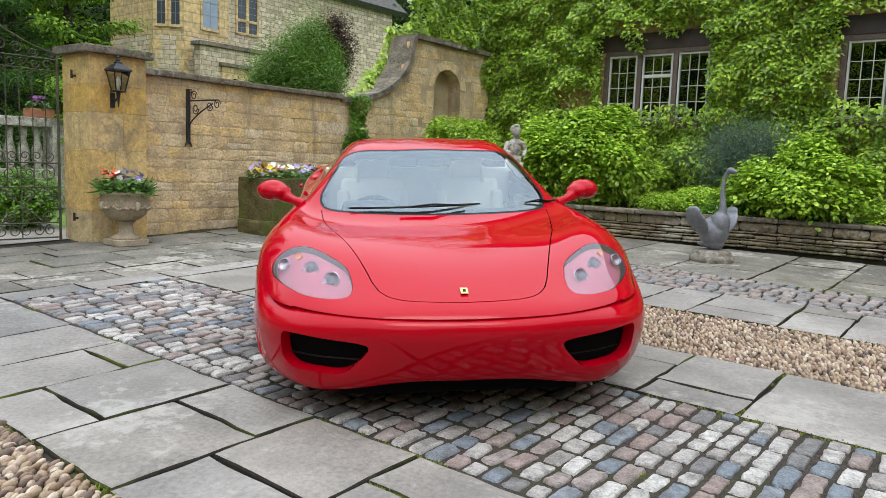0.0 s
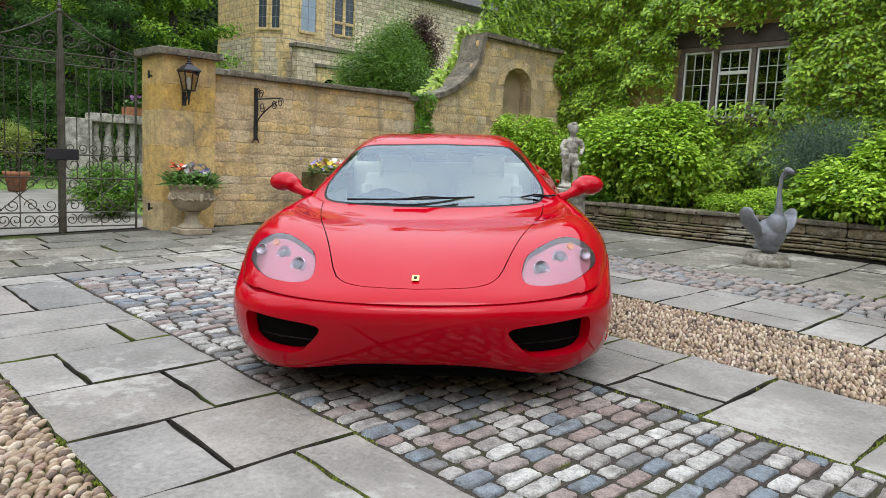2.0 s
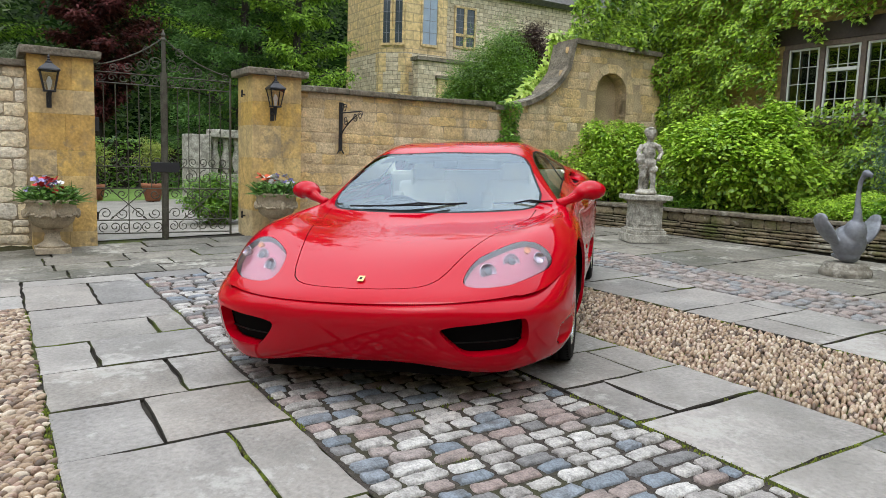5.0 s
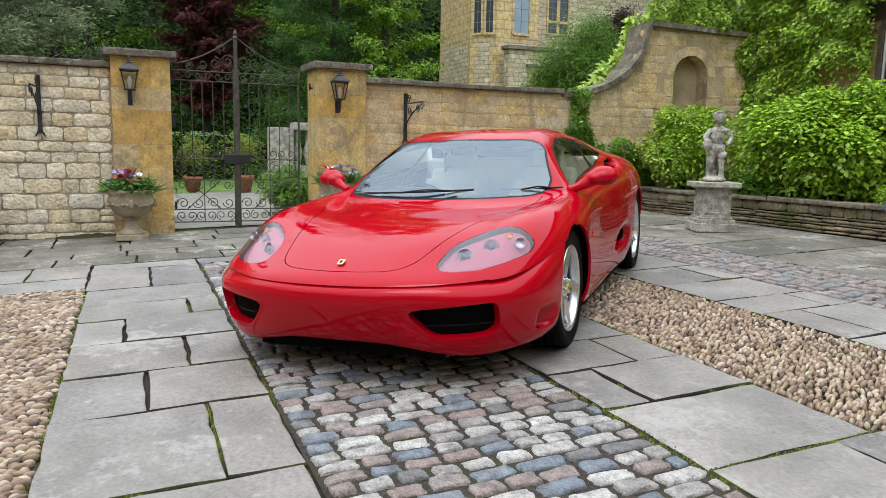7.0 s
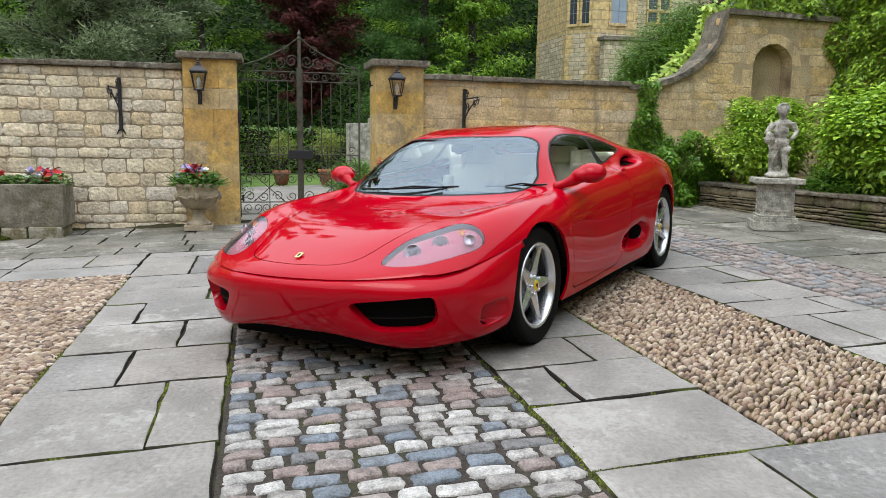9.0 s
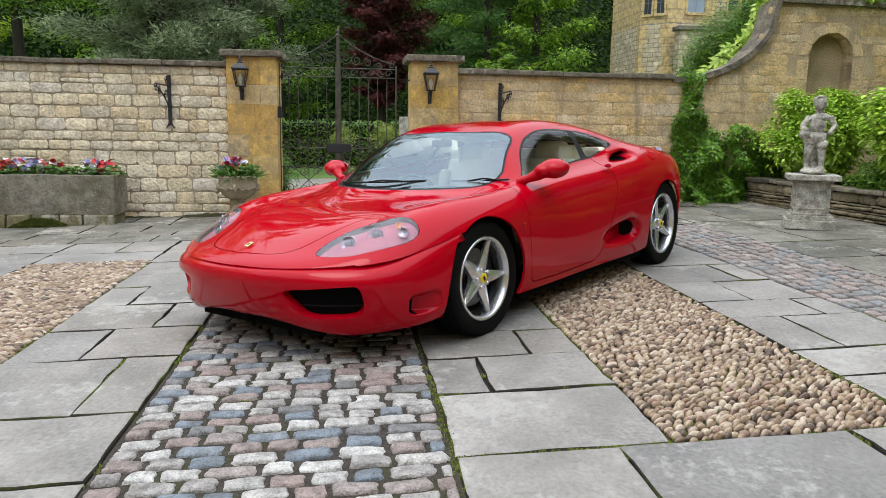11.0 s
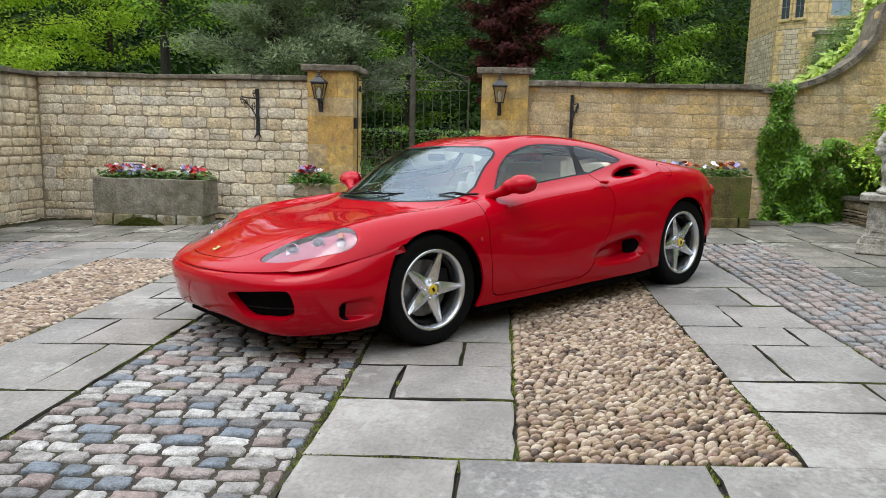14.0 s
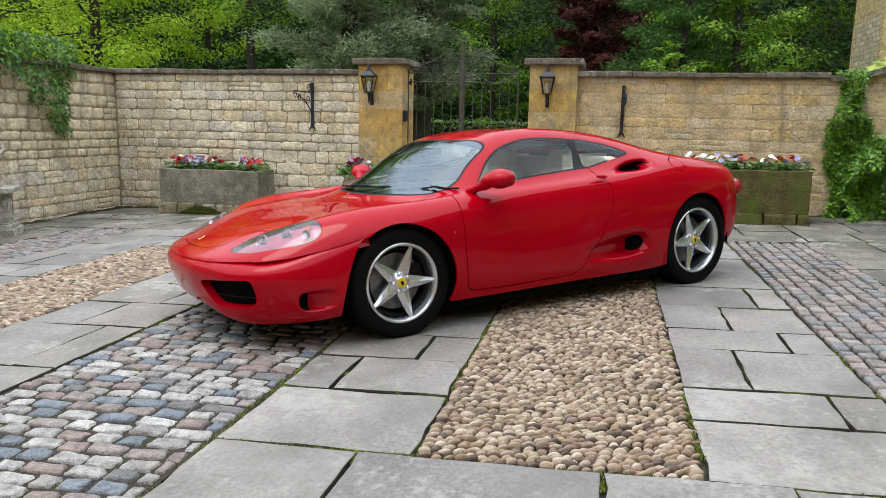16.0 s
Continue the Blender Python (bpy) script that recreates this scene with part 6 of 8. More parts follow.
# dressed stones round the niche
for s in (-1, 1):
    for k in range(5):
        bm = bmesh.new()
        wide = .17 + .09 * (k % 2)
        y0 = ny0 - wide if s < 0 else ny1
        box(bm, -.2, y0, nz0 + k * 0.27 + .004, 0.008, y0 + wide, nz0 + (k + 1) * 0.27 - .004, .006)
        part("niche_stone", bm, STONE, wall_niche)
for k in range(7):
    a0, a1 = math.pi * k / 7 + .01, math.pi * (k + 1) / 7 - .01
    bm = bmesh.new()
    q = []
    for x in (-.2, .008):
        for r_, a in ((.325, a0), (.325, a1), (.47, a1), (.47, a0)):
            q.append(bm.verts.new((x, (ny0 + ny1) / 2 - r_ * math.cos(a), nspring + r_ * math.sin(a))))
    for f in ((0, 1, 2, 3), (7, 6, 5, 4), (0, 4, 5, 1), (1, 5, 6, 2), (2, 6, 7, 3), (3, 7, 4, 0)):
        bm.faces.new([q[i] for i in f])
    bmesh.ops.recalc_face_normals(bm, faces=bm.faces)
    part("niche_stone", bm, STONE, wall_niche)
# swept coping
for (a, c), (b, d) in zip(prof, prof[1:]):
    n = 1 if b - a < 1 else 3
    for k in range(n):
        p0, p1 = Vector((0, a + (b - a) * k / n, c + (d - c) * k / n)), Vector((0, a + (b - a) * (k + 1) / n, c + (d - c) * (k + 1) / n))
        t = (p1 - p0).normalized()
        u = Vector((0, -t.z, t.y))
        bm = bmesh.new()
        q = [bm.verts.new(p + u * h + Vector((x, 0, 0))) for x in (-.46, .10) for p, h in ((p0, -.01), (p1, -.01), (p1, .065), (p0, .065))]
        for f in ((0, 1, 2, 3), (7, 6, 5, 4), (0, 4, 5, 1), (1, 5, 6, 2), (2, 6, 7, 3), (3, 7, 4, 0)):
            bm.faces.new([q[i] for i in f])
        bmesh.ops.recalc_face_normals(bm, faces=bm.faces)
        part("coping_stone", bm, COPING, wall_niche)


# gate pillars of dressed ochre stone
def pillar(y0, y1, seed):
    r = random.Random(seed)
    w = y1 - y0
    root = thing("gate_pillar", pose(-7.92, (y0 + y1) / 2, 0), "square ochre ashlar gate pillar with weathered cap", "pillar", "gate pillars", "structure")
    z = ground_z(-7.9, (y0 + y1) / 2) - 0.1
    top = 2.235
    hs, z1 = [], z
    while z1 < top - 0.01:
        h = r.uniform(0.24, 0.42)
        if top - z1 - h < 0.16:
            h = top - z1
        split = r.uniform(-.12, .12)
        for a, b in ((-w / 2, split), (split, w / 2)) if r.random() < 0.75 else ((-w / 2, w / 2),):
            bm = bmesh.new()
            box(bm, -.31, a + .0008, z1 + .0008, .31 + r.uniform(-.0015, .002), b - .0008, z1 + h - .0008, .003)
            part("ashlar_block", bm, ASHLAR, root)
        z1 += h
    bm = bmesh.new()
    box(bm, -.385, -w / 2 - .075, top, .385, w / 2 + .075, top + .085, .014)
    for q in bm.verts:
        q.co.z += noise.noise(q.co * 9) * 0.012
        q.co.y += noise.noise(q.co * 11) * 0.012
    part("cap", bm, COPING, root, "weathered grey stone cap")
    return root


pillar(1.80, 2.45, 21)
pillar(4.24, 4.88, 22)


def moss_foot(name, a, b, seed, high=.10, out=.10):
    """Moss and dirt gathered where a wall meets the flags, from a to b (x, y), on the left hand."""
    r = random.Random(seed)
    d = Vector((b[0] - a[0], b[1] - a[1], 0))
    L = d.length
    d.normalize()
    side = Vector((-d.y, d.x, 0))
    n = int(L / .04)
    v, f = [], []
    for i in range(n + 1):
        p = Vector((a[0], a[1], 0)) + d * (L * i / n)
        k = max(0.0, .5 + .9 * noise.noise(Vector((i * .07, seed, 0))) + .4 * noise.noise(Vector((i * .31, seed, 3))))
        for s, h in ((0, 1.0), (.25, .62), (.6, .22), (1.0, -.06)):
            q = p + side * (out * s * (.5 + k) * r.uniform(.9, 1.1))
            v.append((q.x, q.y, ground_z(q.x, q.y) + high * h * k * r.uniform(.75, 1.2) - .004))
    for i in range(n):
        for j in range(3):
            f.append((i * 4 + j, (i + 1) * 4 + j, (i + 1) * 4 + j + 1, i * 4 + j + 1))
    return tagged(from_arrays(name, v, f, MOSS, None, True), "green and brown moss along the foot of the wall", "moss", kind="stuff")


moss_foot("moss", (-7.74, 1.80), (-7.74, -2.25), 1, .035, .11)
moss_foot("moss", (-7.72, -2.26), (-2.5, -2.26), 2, .045, .13)
moss_foot("moss", (-7.74, 8.3), (-7.74, 4.88), 3, .03, .10)
# an unseen plain range, added behind the camera to cut low sky light
wall_east = plain_wall("wall_east", 7.0, -9.0, 7.5, 14.0, -1.0, 6.2, HOUSE_STONE, "plain unseen ochre range, added to cut the low sky light")

# ---- foliage ----
LEAF_V = np.array([(0, 0, 0), (.30, .32, .05), (.32, .66, .03), (0, 1, -.06), (-.32, .66, .03), (-.30, .32, .05), (0, .5, -.05)])
LEAF_F = np.array([(0, 1, 6), (1, 2, 6), (2, 3, 6), (3, 4, 6), (4, 5, 6), (5, 0, 6)])
SPRAY_V = np.array([(0, 0, 0), (.25, .45, .07), (0, 1, -.10), (-.25, .45, .07)])
SPRAY_F = np.array([(0, 1, 2), (0, 2, 3)])
NEEDLE_V = np.array([(-.11, 0, 0), (.11, 0, 0), (.10, .55, .05), (0, 1, -.08), (-.10, .55, .05)])
BLADE_V = np.array([(-.06, 0, 0), (.06, 0, 0), (.05, .5, .03), (0, 1, -.05), (-.05, .5, .03)])
BLADE_F = np.array([(0, 1, 2), (0, 2, 4), (4, 2, 3)])


def leaves(name, p, d, size, material, rs, spread=0.6, kind=None, shape=None, parent=None, form=None):
    """One leaf at each place p, facing about along d (blades: pointing along d), of the given size."""
    n = len(p)
    LV, LF = shape or form or (LEAF_V, LEAF_F)
    nrm = d / np.maximum(np.linalg.norm(d, axis=1, keepdims=True), 1e-6)
    if shape:
        d = nrm + rs.normal(0, spread, (n, 3))
        up = rs.normal(0, 1, (n, 3))
    else:
        up = nrm + rs.normal(0, spread * .85, (n, 3)) + (0, 0, 1.1)
        d = rs.normal(0, 1, (n, 3)) + nrm * .5 + (0, 0, -.45)
        up /= np.maximum(np.linalg.norm(up, axis=1, keepdims=True), 1e-6)
        d -= up * (up * d).sum(1, keepdims=True)
    d /= np.maximum(np.linalg.norm(d, axis=1, keepdims=True), 1e-6)
    up -= d * (up * d).sum(1, keepdims=True)
    up /= np.maximum(np.linalg.norm(up, axis=1, keepdims=True), 1e-6)
    side = np.cross(d, up)
    s = (size * rs.uniform(0.6, 1.25, n))[:, None, None]
    v = (p[:, None] + s * (LV[None, :, 0:1] * side[:, None] + LV[None, :, 1:2] * d[:, None] + LV[None, :, 2:3] * up[:, None])).reshape(-1, 3)
    f = (LF[None] + (np.arange(n) * len(LV))[:, None, None]).reshape(-1, 3)
    me = bpy.data.meshes.new(name)
    me.vertices.add(len(v))
    me.vertices.foreach_set("co", v.ravel())
    me.loops.add(len(f) * 3)
    me.loops.foreach_set("vertex_index", f.ravel())
    me.polygons.add(len(f))
    me.polygons.foreach_set("loop_start", np.arange(len(f)) * 3)
    me.update(calc_edges=True)
    me.materials.append(material)
    ob = new(name, me)
    if parent is not None:
        ob.parent = parent
    if kind:
        ob["kind"] = kind
    return ob


def lump_points(rs, n, centre, radii, lumps, seed, fill=0.35):
    """Places in the outer shell of an uneven bush: many small heads round a body."""
    c, r = np.array(centre), np.array(radii)
    heads = rs.normal(0, 1, (lumps, 3))
    heads /= np.linalg.norm(heads, axis=1, keepdims=True)
    heads[:, 2] = np.abs(heads[:, 2]) * 1.1 - 0.25
    hc = heads * rs.uniform(0.55, 0.95, (lumps, 1))
    hr = rs.uniform(0.22, 0.42, lumps)
    k = rs.integers(0, lumps, n)
    q = rs.normal(0, 1, (n, 3))
    q /= np.linalg.norm(q, axis=1, keepdims=True)
    q[:, 2] = np.where(rs.uniform(0, 1, n) < 0.7, np.abs(q[:, 2]), q[:, 2])
    rad = rs.uniform(1 - fill, 1.0, (n, 1))
    p = hc[k] + q * hr[k][:, None] * rad
    return c + p * r, q * 0.8 + (0, 0, 0.35)


def bush(name, centre, radii, n, size, material, seed, label, category="shrub", lumps=40, stems=6):
    n, size = int(n * 2.7), size * .60
    rs = np.random.default_rng(seed)
    base_z = ground_z(centre[0], centre[1])
    root = thing(name, None, label, category)
    p, d = lump_points(rs, n, centre, radii, lumps, seed)
    keep = p[:, 2] > base_z + 0.02
    leaves("leaves", p[keep], d[keep], size, material, rs, 0.55, parent=root, form=(SPRAY_V, SPRAY_F) if size < .064 else None)
    # dim inner leaves fill the body
    q = rs.normal(0, 1, (n // 3, 3))
    q = q / np.linalg.norm(q, axis=1, keepdims=True) * rs.uniform(.3, .75, (n // 3, 1))
    q[:, 2] = q[:, 2] * 0.9 - 0.05
    pin = np.array(centre) + q * np.array(radii)
    keep = pin[:, 2] > base_z + 0.02
    leaves("inner_leaves", pin[keep], q[keep], size * 1.5, material, rs, 0.8, parent=root, form=(SPRAY_V, SPRAY_F))
    bm = bmesh.new()
    for k in range(stems):
        a = 2 * math.pi * k / stems + rs.uniform(-.3, .3)
        tip = (centre[0] + math.cos(a) * radii[0] * .6, centre[1] + math.sin(a) * radii[1] * .6, centre[2] + radii[2] * .3)
        tube(bm, [(centre[0] + .05 * math.cos(a), centre[1] + .05 * math.sin(a), base_z - .05), ((centre[0] + tip[0]) / 2, (centre[1] + tip[1]) / 2, (base_z + tip[2]) / 2 + .1), tip], [.02, .014, .006], 6)
    part("stems", bm, BARK, root)
    return root


def climber(name, n, face, size, material, seed, label, category="climbing plant", depth=0.28, lumps=90, density=None, tight=1.0):
    """Leaves over a wall; face(u, v, w): a place on the wall and w metres out of it; density(u, v): how far it is covered, 0 to 1."""
    rs = np.random.default_rng(seed)
    cu, cv, ch = rs.uniform(0, 1, lumps), rs.uniform(0, 1, lumps), rs.uniform(0.3, 1, lumps)
    u, v = rs.uniform(0, 1, n * 2), rs.uniform(0, 1, n * 2)
    keep = np.array([density(a, b) for a, b in zip(u, v)]) > rs.uniform(0, 1, n * 2)
    u, v = u[keep][:n], v[keep][:n]
    w = np.zeros(len(u))
    for a, b, h in zip(cu, cv, ch):
        w = np.maximum(w, h * np.exp(-((u - a) ** 2 * 300 + (v - b) ** 2 * 90) * tight))
    w = depth * (0.15 + 0.85 * w) * rs.uniform(0.5, 1.0, len(u)) ** 0.6
    p, out = face(u, v, w)
    d = out + np.array((0, 0, -0.15)) + 0 * p
    return leaves(name, p, d, size, material, rs, 0.55, form=(SPRAY_V, SPRAY_F))

# ---- the house behind the bed ----
HY = 11.55
hw = bmesh.new()
W1, W2 = (-5.30, -3.55, 2.02, 3.03), (-1.85, -0.10, 2.02, 3.03)


def wall_cols(bm, x0, x1, z0, z1, holes, y0, y1):
    xs = sorted({x0, x1, *[h[0] for h in holes], *[h[1] for h in holes]})
    for a, b in zip(xs, xs[1:]):
        hole = [h for h in holes if h[0] <= a and b <= h[1]]
        if hole:
            box(bm, a, y0, z0, b, y1, hole[0][2])
            box(bm, a, y0, hole[0][3], b, y1, z1)
        else:
            box(bm, a, y0, z0, b, y1, z1)


wall_cols(hw, -7.6, 5.0, -0.4, 6.8, [W1, W2], HY, HY + 0.45)
box(hw, -7.6, HY + 0.45, -0.4, -7.15, 18, 6.8)
house_wall = part("wall_house", hw, HOUSE_STONE)
tagged(house_wall, "ochre rubble house wall almost hidden under climbing leaves", "wall", kind="structure")
bm = bmesh.new()
box(bm, -7.9, HY - 0.4, 6.8, 5.2, 18.2, 6.95)
tagged(part("roof_house", bm, COPING), "dark eaves above the leafy wall", "roof", kind="structure")
# the unlit room behind the panes is put into this wall's near-black colour
bm = bmesh.new()
box(bm, -7.1, HY + 2.6, -0.4, 5, HY + 2.7, 6.7)
tagged(part("dark_room_wall", bm, DARK), "plain wall added inside the house, unlit room painted near-black", "wall", kind="structure")


def leaded_window(x0, x1, z0, z1, name):
    root = thing(name, pose(0, HY, 0), "white three-light casement window with small leaded panes", "window", kind="structure")
    bm = bmesh.new()
    for a, b, c, d in ((x0 - .02, x0 + .06, z0, z1), (x1 - .06, x1 + .02, z0, z1), (x0, x1, z0 - .06, z0), (x0, x1, z1, z1 + .07)):
        box(bm, a, -.02, c, b, .12, d, .004)
    third = (x1 - x0) / 3
    for k in (1, 2):
        box(bm, x0 + third * k - .035, -.02, z0, x0 + third * k + .035, .12, z1, .004)
    part("timber_frame", bm, OLD_FRAME, root, "weathered brown timber frame")
    bm = bmesh.new()
    box(bm, x0 - .25, -.03, z1 + .07, x1 + .25, .14, z1 + .33, .012)
    part("lintel", bm, TIMBER, root, "dark brown timber lintel")
    bm = bmesh.new()
    box(bm, x0 - .08, -.10, z0 - .12, x1 + .08, .12, z0 - .06, .008)
    part("window_sill", bm, OLD_FRAME, root)
    for k in range(3):
        a, b = x0 + third * k + .045, x0 + third * (k + 1) - .045
        if k == 0:
            a += .02
        if k == 2:
            b -= .02
        bm = bmesh.new()
        t = .030
        box(bm, a, .0, z0, a + t, .05, z1, .004)
        box(bm, b - t, .0, z0, b, .05, z1, .004)
        box(bm, a + t, .0, z0, b - t, .05, z0 + t, .004)
        box(bm, a + t, .0, z1 - t, b - t, .05, z1, .004)
        if k == 1:
            box(bm, a + t, -.015, z0 + (z1 - z0) * .64, b - t, .05, z0 + (z1 - z0) * .64 + .05, .004)
        sash = part("sash", bm, WHITE, root, "white painted casement")
        w, h = (b - a - 2 * t) / 3, (z1 - z0 - 2 * t) / 4
        bm = bmesh.new()
        for i in (1, 2):
            box(bm, a + t + w * i - .0045, .012, z0 + t, a + t + w * i + .0045, .032, z1 - t)
        for j in (1, 2, 3):
            box(bm, a + t, .014, z0 + t + h * j - .0045, b - t, .030, z0 + t + h * j + .0045)
        part("glazing_bar", bm, WHITE, sash)
        for i in range(3):
            for j in range(4):
                bm = bmesh.new()
                tilt = rng.uniform(-.004, .004)
                q = [bm.verts.new((a + t + w * (i + s), .022 + tilt * (1 if s else -1), z0 + t + h * (j + u))) for s, u in ((0, 0), (1, 0), (1, 1), (0, 1))]
                bm.faces.new(q)
                part("pane", bm, PANE, sash)
    return root


leaded_window(*W1, "window_1")
leaded_window(*W2, "window_2")
# pale jug with flowers and a red pot behind the panes
for x, mt, nm, lab in ((-4.05, WHITE, "white_vase", "white vase behind the window panes"), (-4.35, TERRACOTTA, "red_pot", "small red pot behind the window panes")):
    bm = bmesh.new()
    lathe(bm, [(.05, 0), (.08, .05), (.085, .12), (.05, .19), (.06, .22)], 16)
    ob = part(nm, bm, mt, smooth=True)
    ob.matrix_world = pose(x, HY + .25, 2.06)
    tagged(ob, lab, "vase")
bm = bmesh.new()
box(bm, -5.3, HY + .12, 1.96, -3.55, HY + .45, 2.06)
tagged(part("sill_inside", bm, WHITE), "white window board inside", "sill", kind="structure")
# rainwater pipe at the corner
bm = bmesh.new()
tube(bm, [(-7.35, HY - .08, .4), (-7.35, HY - .08, 6.8)], .045, 12)
for z in (1.5, 3.0, 4.1, 5.4):
    tube(bm, [(-7.35, HY - .08, z), (-7.35, HY - .08, z + .07)], .058, 12)
tagged(part("drainpipe", bm, LEAD), "grey cast drainpipe on the house corner", "pipe")


def house_cover(u, v):
    x, z = -7.55 + 9.6 * u, 0.5 + 4.6 * v
    for h in (W1, W2):
        if h[0] - .03 < x < h[1] + .03 and h[2] - .16 < z < h[3] + .50:
            edge = noise.noise(Vector((x * 3, z * 3, 2))) * 0.10
            if h[0] + .02 + edge < x < h[1] - .02 + edge and z > h[2] + .16 + 1.5 * edge and z < h[3] + .30 + edge * 1.6 - .25 * max(0, math.sin(x * 5)) ** 4:
                return 0
            return 0.5
    if abs(x + 5.75) < .33 and abs(z - 2.35) < .17:
        return 0.12
    return 1.0 if noise.noise(Vector((x * .9, z * .9, 7))) > -0.55 else 0.4


def house_face(u, v, w):
    p = np.stack([-7.55 + 9.6 * u, HY - w, 0.5 + 4.6 * v], -1)
    return p, np.array((0.05, -1.0, 0.15))


ivy = climber("climbing_leaves", 100000, house_face, .082, IVY_BRIGHT, 31, "", depth=.46, lumps=460, density=house_cover, tight=3.2)
tagged(ivy, "dense bright green climbing leaves on the house wall", "climbing plant", kind="stuff")

# raised bed: a low dry-stone wall, soil and shrubs
BED_A, BED_B = Vector((-7.5, 9.12, 0)), Vector((3.2, 9.85, 0))
bed_dir = (BED_B - BED_A).normalized()
bed_ang = math.degrees(math.atan2(bed_dir.y, bed_dir.x))
bm = bmesh.new()
box(bm, 0, .03, -.4, (BED_B - BED_A).length, .30, .33)
bed_wall = part("wall_bed", bm, JOINT)
bed_wall.matrix_world = Matrix.Translation((BED_A.x, BED_A.y, ground_z(BED_A.x, BED_A.y))) @ pose(0, 0, 0, 0, 0, bed_ang)
tagged(bed_wall, "low mossy dry-stone wall edging the bed", "wall", kind="structure")
ledge = [stone_mesh(rng, LEDGE) for _ in range(7)]
coursed(bed_wall, pose(0, .03, 0, 0, 0, 90) @ Matrix.Diagonal((-1, -1, 1, 1)), (BED_B - BED_A).length, -.02, .30, ledge, 41, course=(.022, .062), lengths=(.14, .52), proud=.032, gap=.008, part_split=.3)
coping(bed_wall, (0, .14), ((BED_B - BED_A).length, .14), .30, .34, 9, .05)
bm = bmesh.new()
q = [bm.verts.new(v) for v in ((-7.5, 9.3, .60), (3.4, 10.0, .62), (3.4, 11.6, .75), (-7.5, 11.6, .75))]
bm.faces.new(q)
tagged(part("bed_soil", bm, SOIL), "dark soil of the raised bed", "soil", kind="structure")

bush("hydrangea", (-4.85, 10.16, 1.24), (1.24, .96, 1.04), 6800, .115, HYDRANGEA, 51, "large leafy hydrangea with bright green leaves in the bed")
bush("hydrangea", (-1.85, 10.02, 1.02), (.82, .66, .72), 4000, .115, HYDRANGEA, 52, "rounded hydrangea overhanging the low wall")
bush("shrub", (-6.95, 9.80, 1.25), (.80, .78, .82), 4200, .105, HYDRANGEA, 53, "leafy green shrub below the niche")
bush("shrub", (.2, 10.4, 1.05), (.9, .6, .65), 2600, .10, HYDRANGEA, 54, "leafy green shrub beside the house")
bush("low_shrub", (-3.05, 10.15, .80), (.55, .45, .32), 1500, .075, HYDRANGEA, 55, "low green plants between the hydrangeas")
bush("low_shrub", (-5.6, 10.6, 1.1), (.6, .5, .7), 1800, .09, IVY_DARK, 56, "dark green shrub against the house")
# feathery fennel
rs = np.random.default_rng(57)
fen = thing("fennel", None, "feathery dark blue-green fennel clump in the bed", "herb")
p = rs.normal(0, 1, (14000, 3)) * (.30, .18, .22) + (-2.72, 10.75, 1.42)
leaves("fronds", p, rs.normal(0, .5, (14000, 3)) + (0, 0, .7), .070, FENNEL, rs, .6, shape=(BLADE_V, BLADE_F), parent=fen)
bm = bmesh.new()
for k in range(14):
    a = rs.uniform(0, 6.28)
    tube(bm, [(-2.72 + .08 * math.cos(a), 10.75 + .08 * math.sin(a), .6), (-2.72 + .3 * math.cos(a), 10.75 + .2 * math.sin(a), 1.5)], .007, 5)
part("stems", bm, BARK, fen)
# low growth along the foot of the bed
for x, y, w, k in ((-3.35, 9.80, .55, 61), (-2.55, 9.78, .42, 62), (-5.55, 9.68, .55, 64), (-.85, 10.0, .5, 63)):
    bush("low_shrub", (x, y, .74), (w, .30, .26), 1100, .07, HYDRANGEA if k % 2 else IVY_MID, k, "low leafy green plants behind the bed wall")

# ---- iron gate ----
def scroll(bm, cx, cz, r, turns=1.4, start=0.0, hand=1, rad=.006, y=0.0):
    pts = []
    n = int(18 * turns)
    for k in range(n + 1):
        a = start + hand * 2 * math.pi * turns * k / n
        q = r * (1 - 0.75 * k / n)
        pts.append((y, cx + q * math.cos(a), cz + q * math.sin(a)))
    tube(bm, pts, rad, 5)


